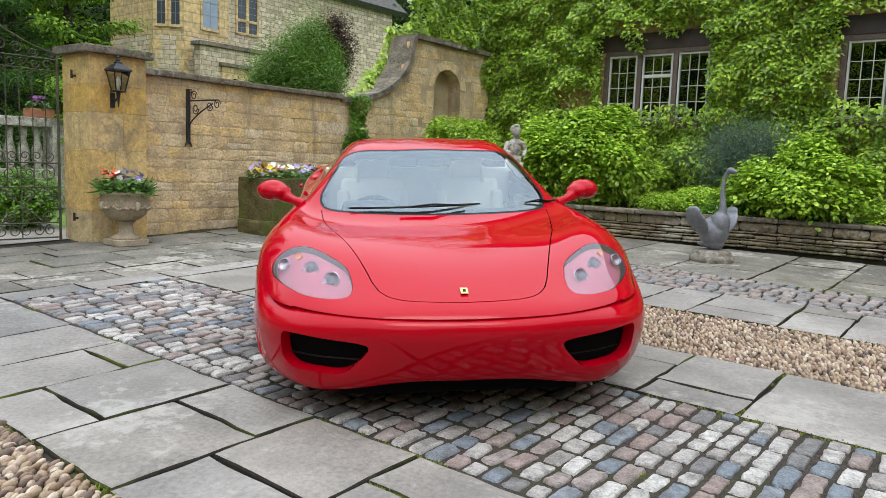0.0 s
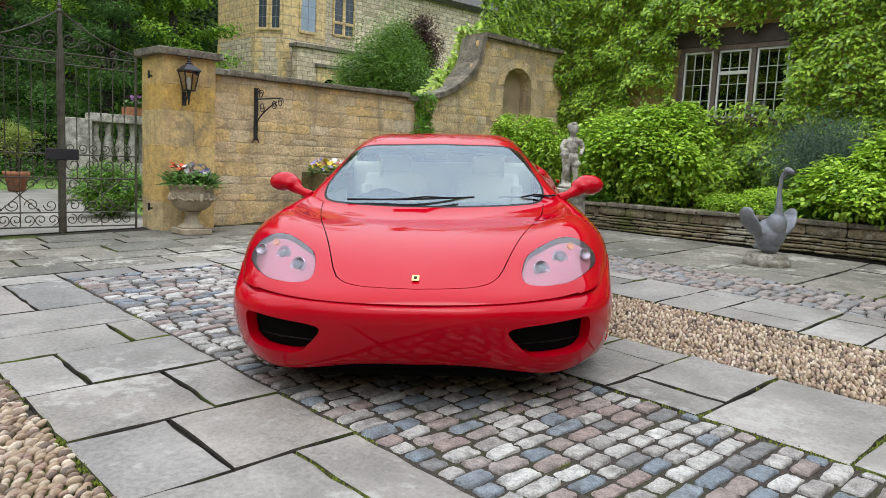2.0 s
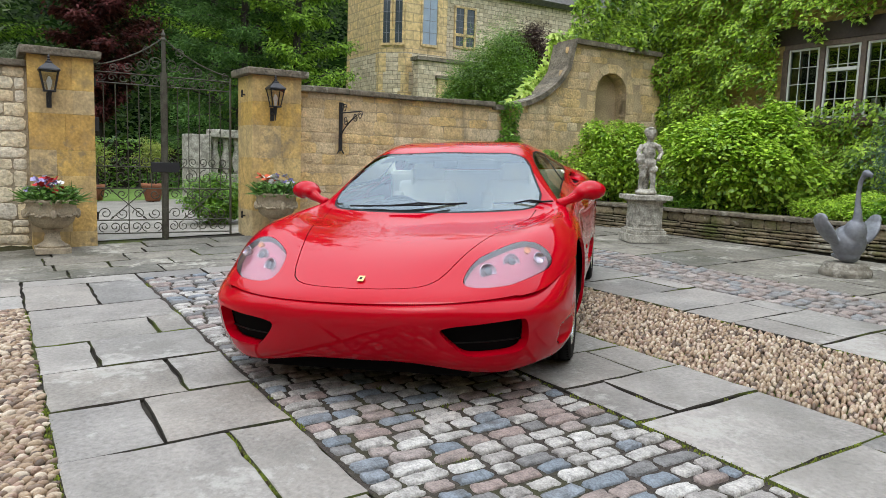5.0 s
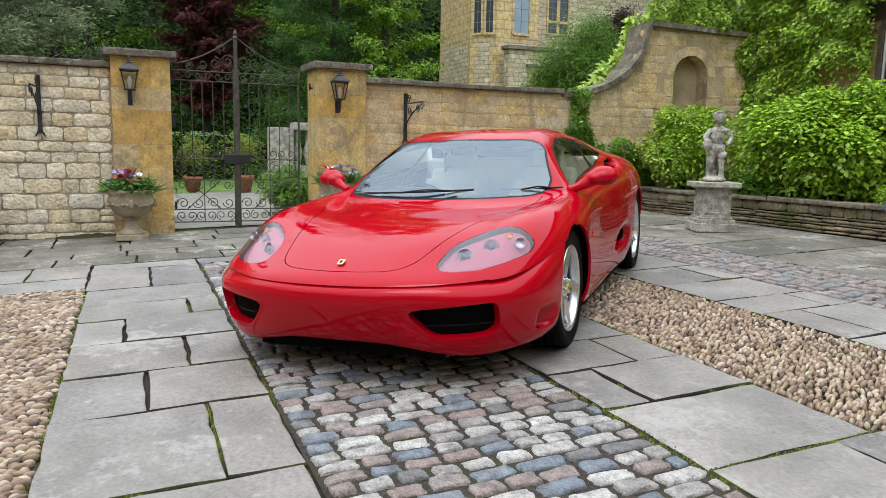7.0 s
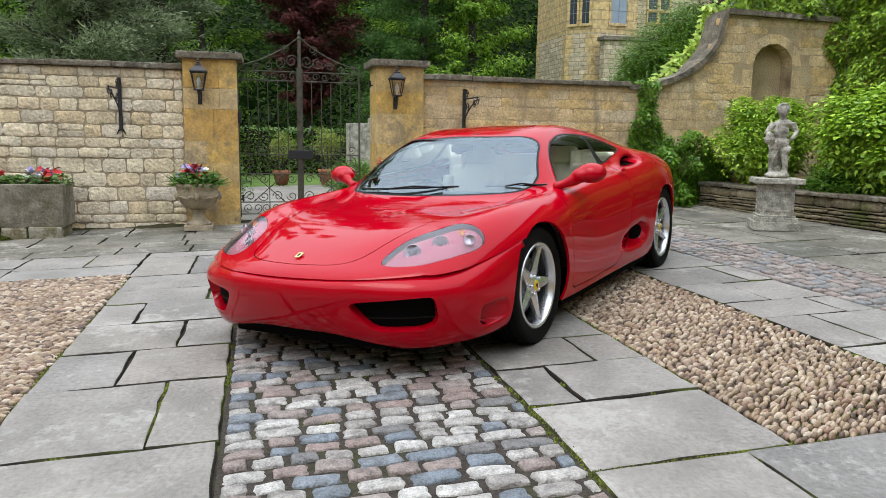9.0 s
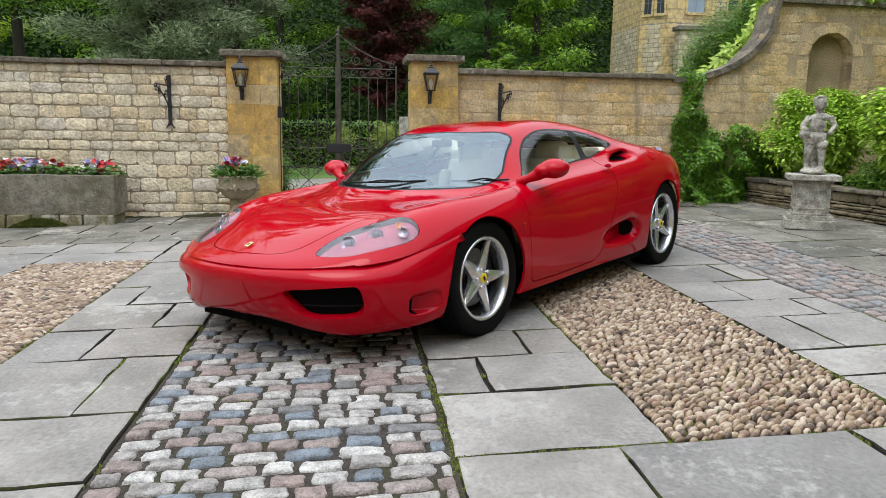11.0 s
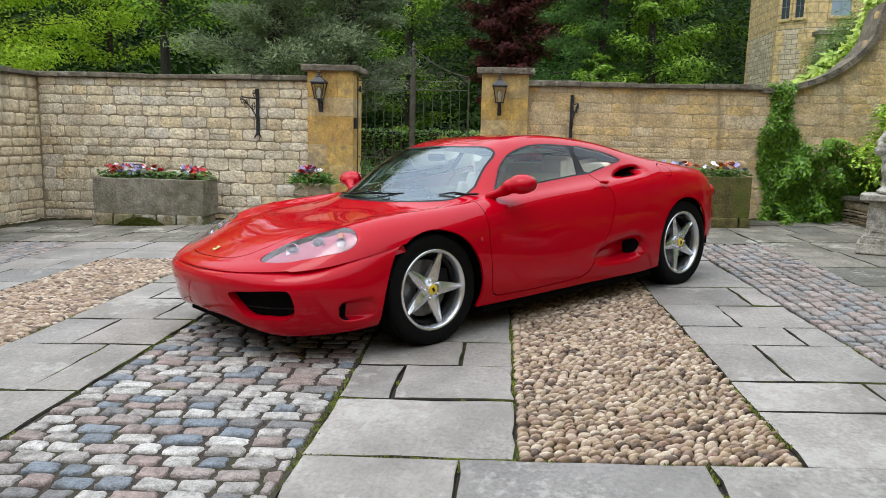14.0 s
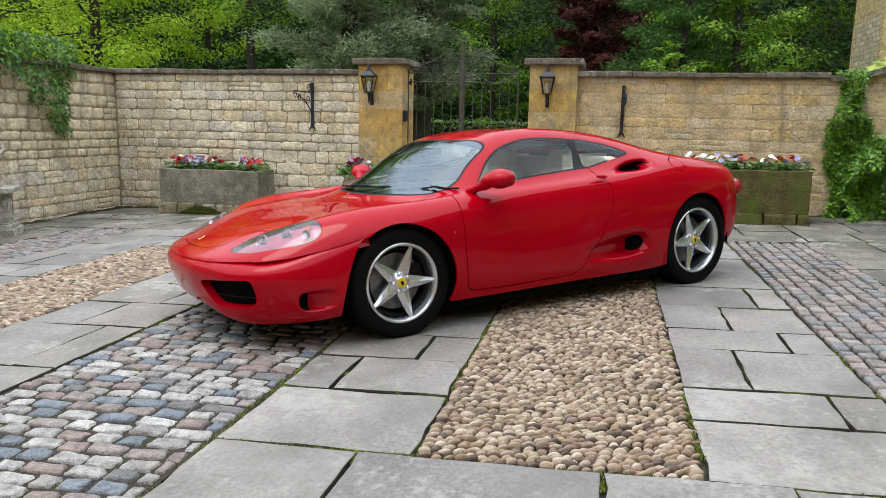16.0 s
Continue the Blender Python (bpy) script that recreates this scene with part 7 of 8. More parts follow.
gate = thing("iron_gate", pose(-7.92, 3.25, .19), "tall double-leaf wrought iron gate with scrolls, closed", "gate")
for s in (-1, 1):
    leaf = new("gate_leaf")
    leaf.parent = gate
    w = .80
    bm = bmesh.new()
    for y in (.028, w):
        tube(bm, [(0, s * y, .02 if y > .1 else .0), (0, s * y, 2.0)], .014, 8)
    part("stile", bm, GATE_IRON, leaf)
    for z in (.06, .22, .60, .86, 1.95, 1.83):
        bm = bmesh.new()
        tube(bm, [(0, s * .03, z), (0, s * w, z)], .008, 6)
        part("rail", bm, GATE_IRON, leaf)
    for k in range(1, 6):
        y = s * (.03 + (w - .03) * k / 6)
        bm = bmesh.new()
        tube(bm, [(0, y, .06 if k == 3 else .60), (0, y, 1.83)], .006, 6)
        tube(bm, [(0, y, 1.30), (0, y, 1.33)], .012, 6)
        part("bar", bm, GATE_IRON, leaf)
    def curl(*q):
        """One wrought scroll, a part of its own."""
        bm = bmesh.new()
        scroll(bm, *q)
        part("scroll", bm, GATE_IRON, leaf)

    for k in range(6):
        y = s * (.095 + (w - .08) * k / 6)
        curl(y, .14, .062, 1.3, math.pi / 2 * s, s if k % 2 else -s)
        curl(y, .93, .055, 1.3, -math.pi / 2, s if k % 2 else -s)
        curl(y, 1.89, .05, 1.2, 0, s if k % 2 else -s)
    for k in range(4):
        y = s * (.12 + .185 * k)
        curl(y, .30, .07, 1.3, math.pi, s if k % 2 else -s)
        curl(y, .53, .06, 1.3, 0, -s if k % 2 else s)
        curl(y, .75, .09, 1.3, math.pi / 2, -s if k % 2 else s)
    bm = bmesh.new()
    c = s * (w / 2 + .02)
    for dy, dz in ((1, 1), (1, -1), (-1, 1), (-1, -1)):
        tube(bm, [(0, c, .41), (0, c + dy * .19, .41 + dz * .17)], .006, 5)
        tube(bm, [(0, c + dy * .17, .41 + dz * .152), (0, c + dy * .205, .41 + dz * .183)], [.016, .003], 5)
    part("cross", bm, GATE_IRON, leaf, "wrought iron cross with arrow tips")
    for k, (yy, zz, rr) in enumerate(((.10, 2.09, .085), (.25, 2.06, .075), (.40, 2.03, .06), (.18, 2.24, .06), (.56, 2.0, .05), (.74, 2.01, .045))):
        curl(s * yy, zz, rr, 1.5, math.pi * .5 * k, s if k % 2 else -s)
    bm = bmesh.new()
    tube(bm, [(0, s * (.03 + .75 * t), 2.02 + .36 * (1 - t) ** 2.0 + (.03 * math.sin(t * 3.14))) for t in np.linspace(0, 1, 14)], .008, 6)
    part("crest_rail", bm, GATE_IRON, leaf)
bm = bmesh.new()
box(bm, -.022, -.022, -.03, .022, .022, 2.36, .004)
part("meeting_post", bm, GATE_IRON, gate, "greenish iron meeting post")
bm = bmesh.new()
lathe(bm, [(.02, 2.36), (.032, 2.385), (.018, 2.41), (.028, 2.44), (.004, 2.50)], 12)
part("finial", bm, GATE_IRON, gate)
bm = bmesh.new()
box(bm, -.03, -.16, .80, .03, .17, .92, .006)
part("lock_box", bm, IRON, gate, "black lock box")
for y, s in ((2.45, 1), (4.24, -1)):
    for z in (2.0, .45):
        bm = bmesh.new()
        tube(bm, [(-7.92, y - s * .02, z), (-7.92, y + s * .05, z)], .012, 6)
        tube(bm, [(-7.92, y + s * .04, z - .03), (-7.92, y + s * .04, z + .06)], .014, 6)
        tagged(part("gate_hinge", bm, IRON), "black iron pintle let into the pillar", "hinge", "gate hinges")
bm = bmesh.new()
box(bm, -7.75, 2.45, 1.45, -7.66, 2.50, 1.60, .006)
tagged(part("entry_box", bm, IRON), "small black box on the pillar's side", "box")


# ---- lanterns, brackets ----
def lantern(m):
    root = thing("wall_lantern", m, "black tapered glass lantern on a pillar", "lamp", "gate lanterns")
    bm = bmesh.new()
    for sx, sy in ((1, 1), (1, -1), (-1, 1), (-1, -1)):
        tube(bm, [(.15 + sx * .055, sy * .055, .16), (.15 + sx * .098, sy * .098, .40)], .008, 6)
    for z, r in ((.16, .062), (.40, .105)):
        for a, b in (((1, 1), (1, -1)), ((1, -1), (-1, -1)), ((-1, -1), (-1, 1)), ((-1, 1), (1, 1))):
            tube(bm, [(.15 + a[0] * r, a[1] * r, z), (.15 + b[0] * r, b[1] * r, z)], .009, 6)
    part("frame", bm, IRON, root, "black lantern frame")
    bm = bmesh.new()
    vs = lathe(bm, [(.165, .40), (.16, .415), (.07, .475), (.05, .485), (.05, .50), (.02, .515), (.028, .53), (.012, .545), (.022, .56), (.004, .59)], 4, pose(.15, 0, 0, 0, 0, 45))
    part("cap", bm, IRON, root, "black hipped lantern cap")
    for k in range(4):
        bm = bmesh.new()
        q = [(.055, -.055, .165), (.055, .055, .165), (.096, .096, .395), (.096, -.096, .395)]
        bm.faces.new([bm.verts.new(v) for v in q])
        bmesh.ops.transform(bm, matrix=pose(.15, 0, 0, 0, 0, 90 * k), verts=bm.verts)
        part("pane", bm, LANTERN_GLASS, root)
    bm = bmesh.new()
    lathe(bm, [(.012, .17), (.018, .20), (.028, .25), (.03, .28), (.016, .32), (.004, .335)], 12, pose(.15, 0, 0))
    part("bulb", bm, BULB, root, "frosted white bulb", True)
    bm = bmesh.new()
    tube(bm, [(.15, 0, .16), (.15, 0, .10), (.14, 0, .06)], [.03, .02, .016], 8)
    tube(bm, [(.14, 0, .08), (.06, 0, .05), (.0, 0, .09)], .014, 8)
    box(bm, -.01, -.028, -.03, .018, .028, .15, .004)
    tube(bm, [(.15, 0, .09), (.15, 0, -.03)], [.018, .006], 8)
    part("arm", bm, IRON, root)
    return root


lantern(pose(-7.61, 2.0, 1.70) @ Matrix.Diagonal((.9, .9, .9, 1)))
lantern(pose(-7.61, 4.49, 1.70) @ Matrix.Diagonal((.9, .9, .9, 1)))


def sign_bracket(y, s):
    root = thing("sign_bracket", pose(WALL_X + .02, y, 0), "black wrought iron scroll bracket fixed to the stone wall", "bracket", "wall brackets")
    bm = bmesh.new()
    box(bm, -.015, -.022, 1.33, .02, .022, 1.98, .004)
    tube(bm, [(.005, -.01, 1.36), (.01, -.05, 1.29)], [.014, .006], 6)
    tube(bm, [(.005, .01, 1.36), (.01, .05, 1.29)], [.014, .006], 6)
    part("back_bar", bm, IRON, root)
    out = Vector((1, s * .05, 0)).normalized()
    bm = bmesh.new()
    L = .56
    tube(bm, [(0, 0, 1.84), tuple(out * L + Vector((0, 0, 1.84)))], .009, 6)
    tube(bm, [tuple(out * (L * t) + Vector((0, 0, 1.50 + .33 * t ** .6))) for t in np.linspace(0, .85, 10)], .009, 6)
    for cx, cz, r, h in ((.12, 1.90, .06, 1), (.42, 1.77, .06, -1), (.15, 1.74, .065, -1), (.56, 1.79, .06, 1), (.06, 1.95, .035, -1)):
        tube(bm, [tuple(out * (cx + r * (1 - .7 * k / 20) * math.cos(h * .45 * k)) + Vector((0, 0, cz + r * (1 - .7 * k / 20) * math.sin(h * .45 * k)))) for k in range(21)], .006, 5)
    part("scroll_arm", bm, IRON, root)
    return root


sign_bracket(1.04, -1)
sign_bracket(5.49, 1)

# ---- urns, troughs and their flowers ----
def swag(bm, r, z, n, seed):
    q = random.Random(seed)
    for k in range(n):
        a = 2 * math.pi * k / n
        dip = -.03 * abs(math.sin(a * 3)) ** .7
        bmesh.ops.create_icosphere(bm, subdivisions=1, radius=q.uniform(.014, .024), matrix=Matrix.Translation((r * math.cos(a), r * math.sin(a), z + dip + q.uniform(-.012, .012))))


def flowers(root, n, cx, cy, rx, ry, z, seed, colours, blades=60, size=.028, lift=.10):
    """Petals, leaves and thin blades standing in a planter."""
    rs = np.random.default_rng(seed)
    a, q = rs.uniform(0, 6.283, n * 9), np.sqrt(rs.uniform(0, 1, n * 9))
    p = np.stack([cx + rx * q * np.cos(a), cy + ry * q * np.sin(a), z + rs.uniform(-.01, lift * .8, n * 9)], -1)
    leaves("foliage", p, np.stack([np.cos(a) * .5, np.sin(a) * .5, np.full(n * 9, .7)], -1), .055, BLADES, rs, .5, parent=root)
    if blades:
        a = rs.uniform(0, 6.283, blades)
        p = np.stack([cx + rx * .7 * np.cos(a), cy + ry * .7 * np.sin(a), np.full(blades, z)], -1)
        leaves("trailing_foliage", p, np.stack([np.cos(a), np.sin(a), rs.uniform(.1, .9, blades)], -1), .22, BLADES, rs, .25, parent=root, shape=(BLADE_V, BLADE_F))
    for k, mt in enumerate(colours):
        bm = bmesh.new()
        m = max(3, n // len(colours))
        ca, cq = rs.uniform(0, 6.283), rs.uniform(.2, .75)
        for i in range(m):
            a, q = rs.uniform(0, 6.283), math.sqrt(rs.uniform(0, 1))
            ox, oy = cx + rx * (cq * math.cos(ca) * .6 + .55 * q * math.cos(a)), cy + ry * (cq * math.sin(ca) * .75 + .5 * q * math.sin(a))
            c = Vector((ox, oy, z + rs.uniform(.05, lift + .05)))
            tilt = Euler((rs.uniform(-.9, .9), rs.uniform(-.9, .9), rs.uniform(0, 6))).to_matrix()
            for j in range(5):
                b = 2 * math.pi * j / 5
                quad = [c, c + tilt @ Vector((math.cos(b - .6) * size * .8, math.sin(b - .6) * size * .8, .006)), c + tilt @ Vector((math.cos(b) * size, math.sin(b) * size, .010)), c + tilt @ Vector((math.cos(b + .6) * size * .8, math.sin(b + .6) * size * .8, .006))]
                bm.faces.new([bm.verts.new(v) for v in quad])
        part("blossoms", bm, mt, root)


def urn(m, seed, colours):
    root = thing("stone_urn", m, "carved stone urn on a square foot before the pillar", "urn", "gate urns")
    bm = bmesh.new()
    box(bm, -.17, -.17, 0, .17, .17, .065, .008)
    part("plinth", bm, URN_STONE, root)
    bm = bmesh.new()
    lathe(bm, [(.15, .065), (.15, .085), (.125, .10), (.085, .13), (.072, .20), (.078, .235), (.10, .245), (.10, .26)], 32)
    part("foot", bm, URN_STONE, root, "turned stone foot", True)
    bm = bmesh.new()
    lathe(bm, [(.07, .255), (.15, .28), (.205, .33), (.235, .40), (.245, .46), (.235, .515), (.255, .535), (.265, .56), (.25, .575), (.225, .57), (.215, .50), (.05, .47)], 40)
    part("bowl", bm, URN_STONE, root, "weathered carved bowl", True)
    bm = bmesh.new()
    swag(bm, .245, .43, 64, seed)
    for k in range(4):
        a = math.pi / 2 * k
        bmesh.ops.create_icosphere(bm, subdivisions=2, radius=.045, matrix=Matrix.Translation((.25 * math.cos(a), .25 * math.sin(a), .42)) @ Matrix.Diagonal((.7, .7, 1.2, 1)))
    part("garland", bm, URN_STONE, root, "carved garland with masks", True)
    fl = thing("urn_flowers", m, "violas and trailing leaves planted in the urn", "flowers", "urn flowers")
    flowers(fl, 110, 0, 0, .26, .26, .55, seed, colours, 110, .038, .19)
    return root


urn(stand(-7.22, 1.97), 71, (RED_PETAL, WHITE_PETAL, BLUE_PETAL, BLUE_PETAL))
urn(stand(-7.22, 4.42), 72, (ORANGE_PETAL, WHITE_PETAL, BLUE_PETAL, WHITE_PETAL))


def trough(m, w, d, h, name, mt, label, seed, colours, moss=False):
    root = thing(name, m, label, "planter")
    bm = bmesh.new()
    t = .075
    box(bm, -d / 2, -w / 2, .14, d / 2, -w / 2 + t, h, .012)
    box(bm, -d / 2, w / 2 - t, .14, d / 2, w / 2, h, .012)
    box(bm, -d / 2, -w / 2 + t - .01, .14, -d / 2 + t, w / 2 - t + .01, h, .012)
    box(bm, d / 2 - t, -w / 2 + t - .01, .14, d / 2, w / 2 - t + .01, h, .012)
    box(bm, -d / 2 + .02, -w / 2 + .02, .14, d / 2 - .02, w / 2 - .02, .24)
    bmesh.ops.subdivide_edges(bm, edges=[e for e in bm.edges if e.calc_length() > .25], cuts=6, use_grid_fill=True)
    for v in bm.verts:
        v.co += Vector((noise.noise(v.co * 6 + Vector((seed, 0, 0))), noise.noise(v.co * 6 + Vector((0, seed, 0))), noise.noise(v.co * 5 + Vector((0, 0, seed))))) * .012
    part("basin", bm, mt, root, "rough hewn stone basin")
    r = random.Random(seed)
    y = -w / 2 - .03
    while y < w / 2 - .1:
        L = r.uniform(.22, .4)
        bm = bmesh.new()
        box(bm, -d / 2 + .02, y, -.04, d / 2 + .02, min(y + L, w / 2 + .03) - .012, .145, .03)
        for v in bm.verts:
            v.co += Vector((noise.noise(v.co * 8), noise.noise(v.co * 7), 0)) * .02
        part("foot_stone", bm, MOSSY_STONE if moss else LEDGE, root, smooth=False)
        y += L
    bm = bmesh.new()
    box(bm, -d / 2 + t, -w / 2 + t, h - .10, d / 2 - t, w / 2 - t, h - .02)
    part("soil", bm, SOIL, root)
    fl = thing("trough_flowers", m, "red, white and violet bedding flowers in the trough", "flowers", "trough flowers")
    for k in range(3):
        flowers(fl, 60, 0, -w / 3 + w / 3 * k, d * .42, w * .20, h - .02, seed + 7 * k, colours[k:] + colours[:k], 0, .040, .14)
    return root


trough(stand(-7.32, -.30), 1.58, .52, .64, "stone_trough", TROUGH_STONE, "long grey stone trough planter against the wall", 81, (RED_PETAL, WHITE_PETAL, BLUE_PETAL, RED_PETAL))
trough(stand(-7.15, 6.85), 1.72, .55, .66, "mossy_trough", MOSSY_STONE, "mossy brown stone trough planter by the wall", 82, (ORANGE_PETAL, BLUE_PETAL, WHITE_PETAL, YELLOW_PETAL), True)


# moss heaped at the foot of the long trough
rs = np.random.default_rng(83)
n = 5200
a, q = rs.uniform(0, 2 * math.pi, n), np.sqrt(rs.uniform(0, 1, n))
px, py = -7.04 + .10 * q * np.cos(a), -.42 + .36 * q * np.sin(a)
pz = np.array([ground_z(x, y) for x, y in zip(px, py)]) + .115 * (1 - q * q) * rs.uniform(.85, 1.0, n)
tagged(leaves("moss_clump", np.stack([px, py, pz], -1), np.stack([np.cos(a) * q, np.sin(a) * q, np.full(n, .8)], -1), .022, MOSS_LEAF, rs, .6, form=(SPRAY_V, SPRAY_F)), "olive moss heaped at the foot of the trough", "moss", kind="stuff")


# ---- creepers on the court walls ----
def wall_patch(x, y0, y1, z0, z1):
    return lambda u, v, w: (np.stack([x + w, y0 + (y1 - y0) * u, z0 + (z1 - z0) * v], -1), np.array((1.0, 0.1, 0.1)))


def ivy_end_cover(u, v):
    wide = .20 + .75 * max(0.0, .72 - v) + .12 * noise.noise(Vector((u * 5, v * 8, 1)))
    return 1.0 if .02 + .05 * math.sin(v * 9) < u < wide else 0.0


tagged(climber("wall_ivy", 9000, wall_patch(-7.76, 8.04, 9.66, .30, 2.18), .062, IVY_MID, 91, "", depth=.30, lumps=34, density=ivy_end_cover), "glossy green ivy where the wall sweeps up", "ivy", kind="stuff")
tagged(climber("wall_ivy", 8000, wall_patch(-7.72, 8.28, 9.7, .16, 1.55), .068, IVY_MID, 92, "", depth=.75, lumps=22, density=lambda u, v: 1.0 if v < .95 - 1.1 * abs(u - .45) ** 1.5 else 0), "dense leafy green growth at the wall's foot", "ivy", kind="stuff")


def pale_cover(u, v):
    y, z = 8.3 + 3.2 * u, 2.0 + 2.6 * v
    t = sweep_top(y - 8.0)
    return 1.0 if t - .02 < z < t + .10 + .22 * u + 1.2 * max(0.0, u - .42) + .22 * noise.noise(Vector((y * 2, z, 4))) else 0.0


tagged(climber("pale_creeper", 8000, lambda u, v, w: (np.stack([-8.32 + w * .9, 8.3 + 3.2 * u, 2.0 + 2.6 * v], -1), np.array((1.0, -.1, .1))), .13, IVY_PALE, 93, "", depth=.55, lumps=24, density=pale_cover), "pale variegated creeper along the swept wall top", "creeper", kind="stuff")
tagged(climber("house_ivy_top", 9000, lambda u, v, w: (np.stack([-7.9 + .2 * u + w, 9.6 + 2.2 * u, 3.2 + 3.0 * v], -1), np.array((.9, -.4, .1))), .10, IVY_BRIGHT, 94, "", depth=.6, lumps=40, density=lambda u, v: 1.0 if v < .25 + .9 * u else 0.0), "bright climbing leaves above the niche wall", "climbing plant", kind="stuff")
tagged(climber("hanging_ivy", 1900, lambda u, v, w: (np.stack([-6.85 + 2.4 * u, -2.26 + w, 1.15 + 1.35 * v], -1), np.array((0, 1.0, -.2))), .085, IVY_DARK, 95, "", depth=.32, lumps=18, density=lambda u, v: 1.0 if v > .62 - .62 * max(0, math.sin(1.2 + u * 4)) * (u > .08) - .1 * u else 0.0), "dark ivy hanging over the court wall", "ivy", kind="stuff")

# ---- beyond the wall: garden, house wing, woods ----
def bay_house():
    root = thing("house_wing", pose(0, 0, 0), "ochre stone house wing with a canted bay and mullioned windows", "house")
    bx = -21.0
    corners = [(-24.4, 12.98), (-21.7, 12.98), (bx, 13.63), (bx, 15.26), (-21.35, 15.40)]

    def run(name, a, b, z0, z1, mt, proud=0.0):
        bm = bmesh.new()
        d = Vector((b[0] - a[0], b[1] - a[1], 0))
        box(bm, 0, -proud, z0, d.length, .35, z1)
        ob = part(name, bm, mt, root)
        ob.matrix_basis = Matrix.Translation((a[0], a[1], 0)) @ pose(0, 0, 0, 0, 0, math.degrees(math.atan2(d.y, d.x)))
        return ob, d.length

    def light(at, c, w, z0, z1, glass, rows):
        """One tall leaded light in a dressed stone surround, on the wall face of `at`."""
        win = new("window")
        win.parent = root
        win.matrix_basis = at.copy()
        for q in ((c - w - .07, -.05, z0 - .07, c - w, .02, z1 + .07), (c + w, -.05, z0 - .07, c + w + .07, .02, z1 + .07), (c - w, -.06, z0 - .09, c + w, .02, z0), (c - w, -.05, z1, c + w, .02, z1 + .07)):
            bm = bmesh.new()
            box(bm, *q, .008)
            part("surround", bm, FAR_ASHLAR, win)
        bm = bmesh.new()
        box(bm, c - w, -.012, z0, c + w, .0, z1)
        pane = part("pane", bm, glass, win)
        for k in range(1, rows):
            bm = bmesh.new()
            z = z0 + (z1 - z0) * k / rows
            box(bm, c - w, -.020, z - .008, c + w, -.010, z + .008)
            part("glazing_bar", bm, LEAD, pane)
        bm = bmesh.new()
        box(bm, c - .008, -.020, z0, c + .008, -.010, z1)
        part("glazing_bar", bm, LEAD, pane)

    for k, (a, b) in enumerate(zip(corners, corners[1:])):
        run("wall", a, b, -.5, 4.95, FAR_RUBBLE)
        ob, L = run("upper_wall", a, b, 4.95, 9.4, FAR_ASHLAR, .004)
        if k == 1:
            for c in (L * .27, L * .73):
                light(ob.matrix_basis, c, .13, 5.25, 7.7, DIM_PANE, 7)
        if k == 2:
            light(ob.matrix_basis, .93, .29, 5.28, 7.7, SKY_PANE, 6)
        # dressed quoins at the corners
        for z in range(8):
            w = .16 + .10 * (z % 2)
            for x0 in (-.01, L - w + .01):
                bm = bmesh.new()
                box(bm, max(x0, -.01), -.015, -.2 + z * .64, min(x0 + w, L + .01), .02, .42 + z * .64, .008)
                q = part("quoin", bm, FAR_ASHLAR, root)
                q.matrix_basis = ob.matrix_basis.copy()
    # main range beside the bay, with its mullioned window
    ob, L = run("wall", (-21.3, 15.42), (-21.3, 23.5), -.5, 7.5, FAR_RUBBLE)
    for c in (.56, 1.02):
        light(ob.matrix_basis, c, .17, 5.86, 6.75, DIM_PANE, 4)
        light(ob.matrix_basis, c, .17, 5.42, 5.76, DIM_PANE, 2)
    # porch before the bay: coping, arched doorway
    for nm, q, mt in (("porch_wall", (bx + .35, 13.75, -.5, bx + .7, 19.4, 4.62), FAR_RUBBLE), ("porch_coping", (bx + .27, 13.68, 4.62, bx + .79, 19.5, 4.75), COPING), ("arch_stone", (bx + .62, 14.5, 2.0, bx + .76, 15.55, 4.05), FAR_ASHLAR), ("arch_hood", (bx + .62, 14.42, 4.05, bx + .84, 15.63, 4.16), COPING)):
        bm = bmesh.new()
        box(bm, *q, .012)
        part(nm, bm, mt, root)
    # flat sheet on the arch stone: the doorway's inner shade is painted black
    bm = bmesh.new()
    rim = [(15.02 - .36 * math.cos(a), 3.30 + .40 * math.sin(a)) for a in np.linspace(0, math.pi, 13)]
    ring = [(14.66, 1.9)] + rim + [(15.38, 1.9)]
    bm.faces.new([bm.verts.new((bx + .768, y, z)) for y, z in ring])
    bmesh.ops.solidify(bm, geom=bm.faces[:], thickness=.006)
    part("doorway", bm, DARK, root, "arched doorway, its inner shade painted as a flat black sheet")
    bm = bmesh.new()
    q = [bm.verts.new(v) for v in ((bx + .1, 15.3, 7.45), (bx + .1, 24, 7.45), (bx - 4, 24, 11.0), (bx - 4, 15.3, 11.0), (bx - .1, 15.3, 7.3), (bx - .1, 24, 7.3))]
    bm.faces.new(q[:4])
    bm.faces.new((q[0], q[4], q[5], q[1]))
    part("roof", bm, SLATE, root, "stone slate roof")


bay_house()


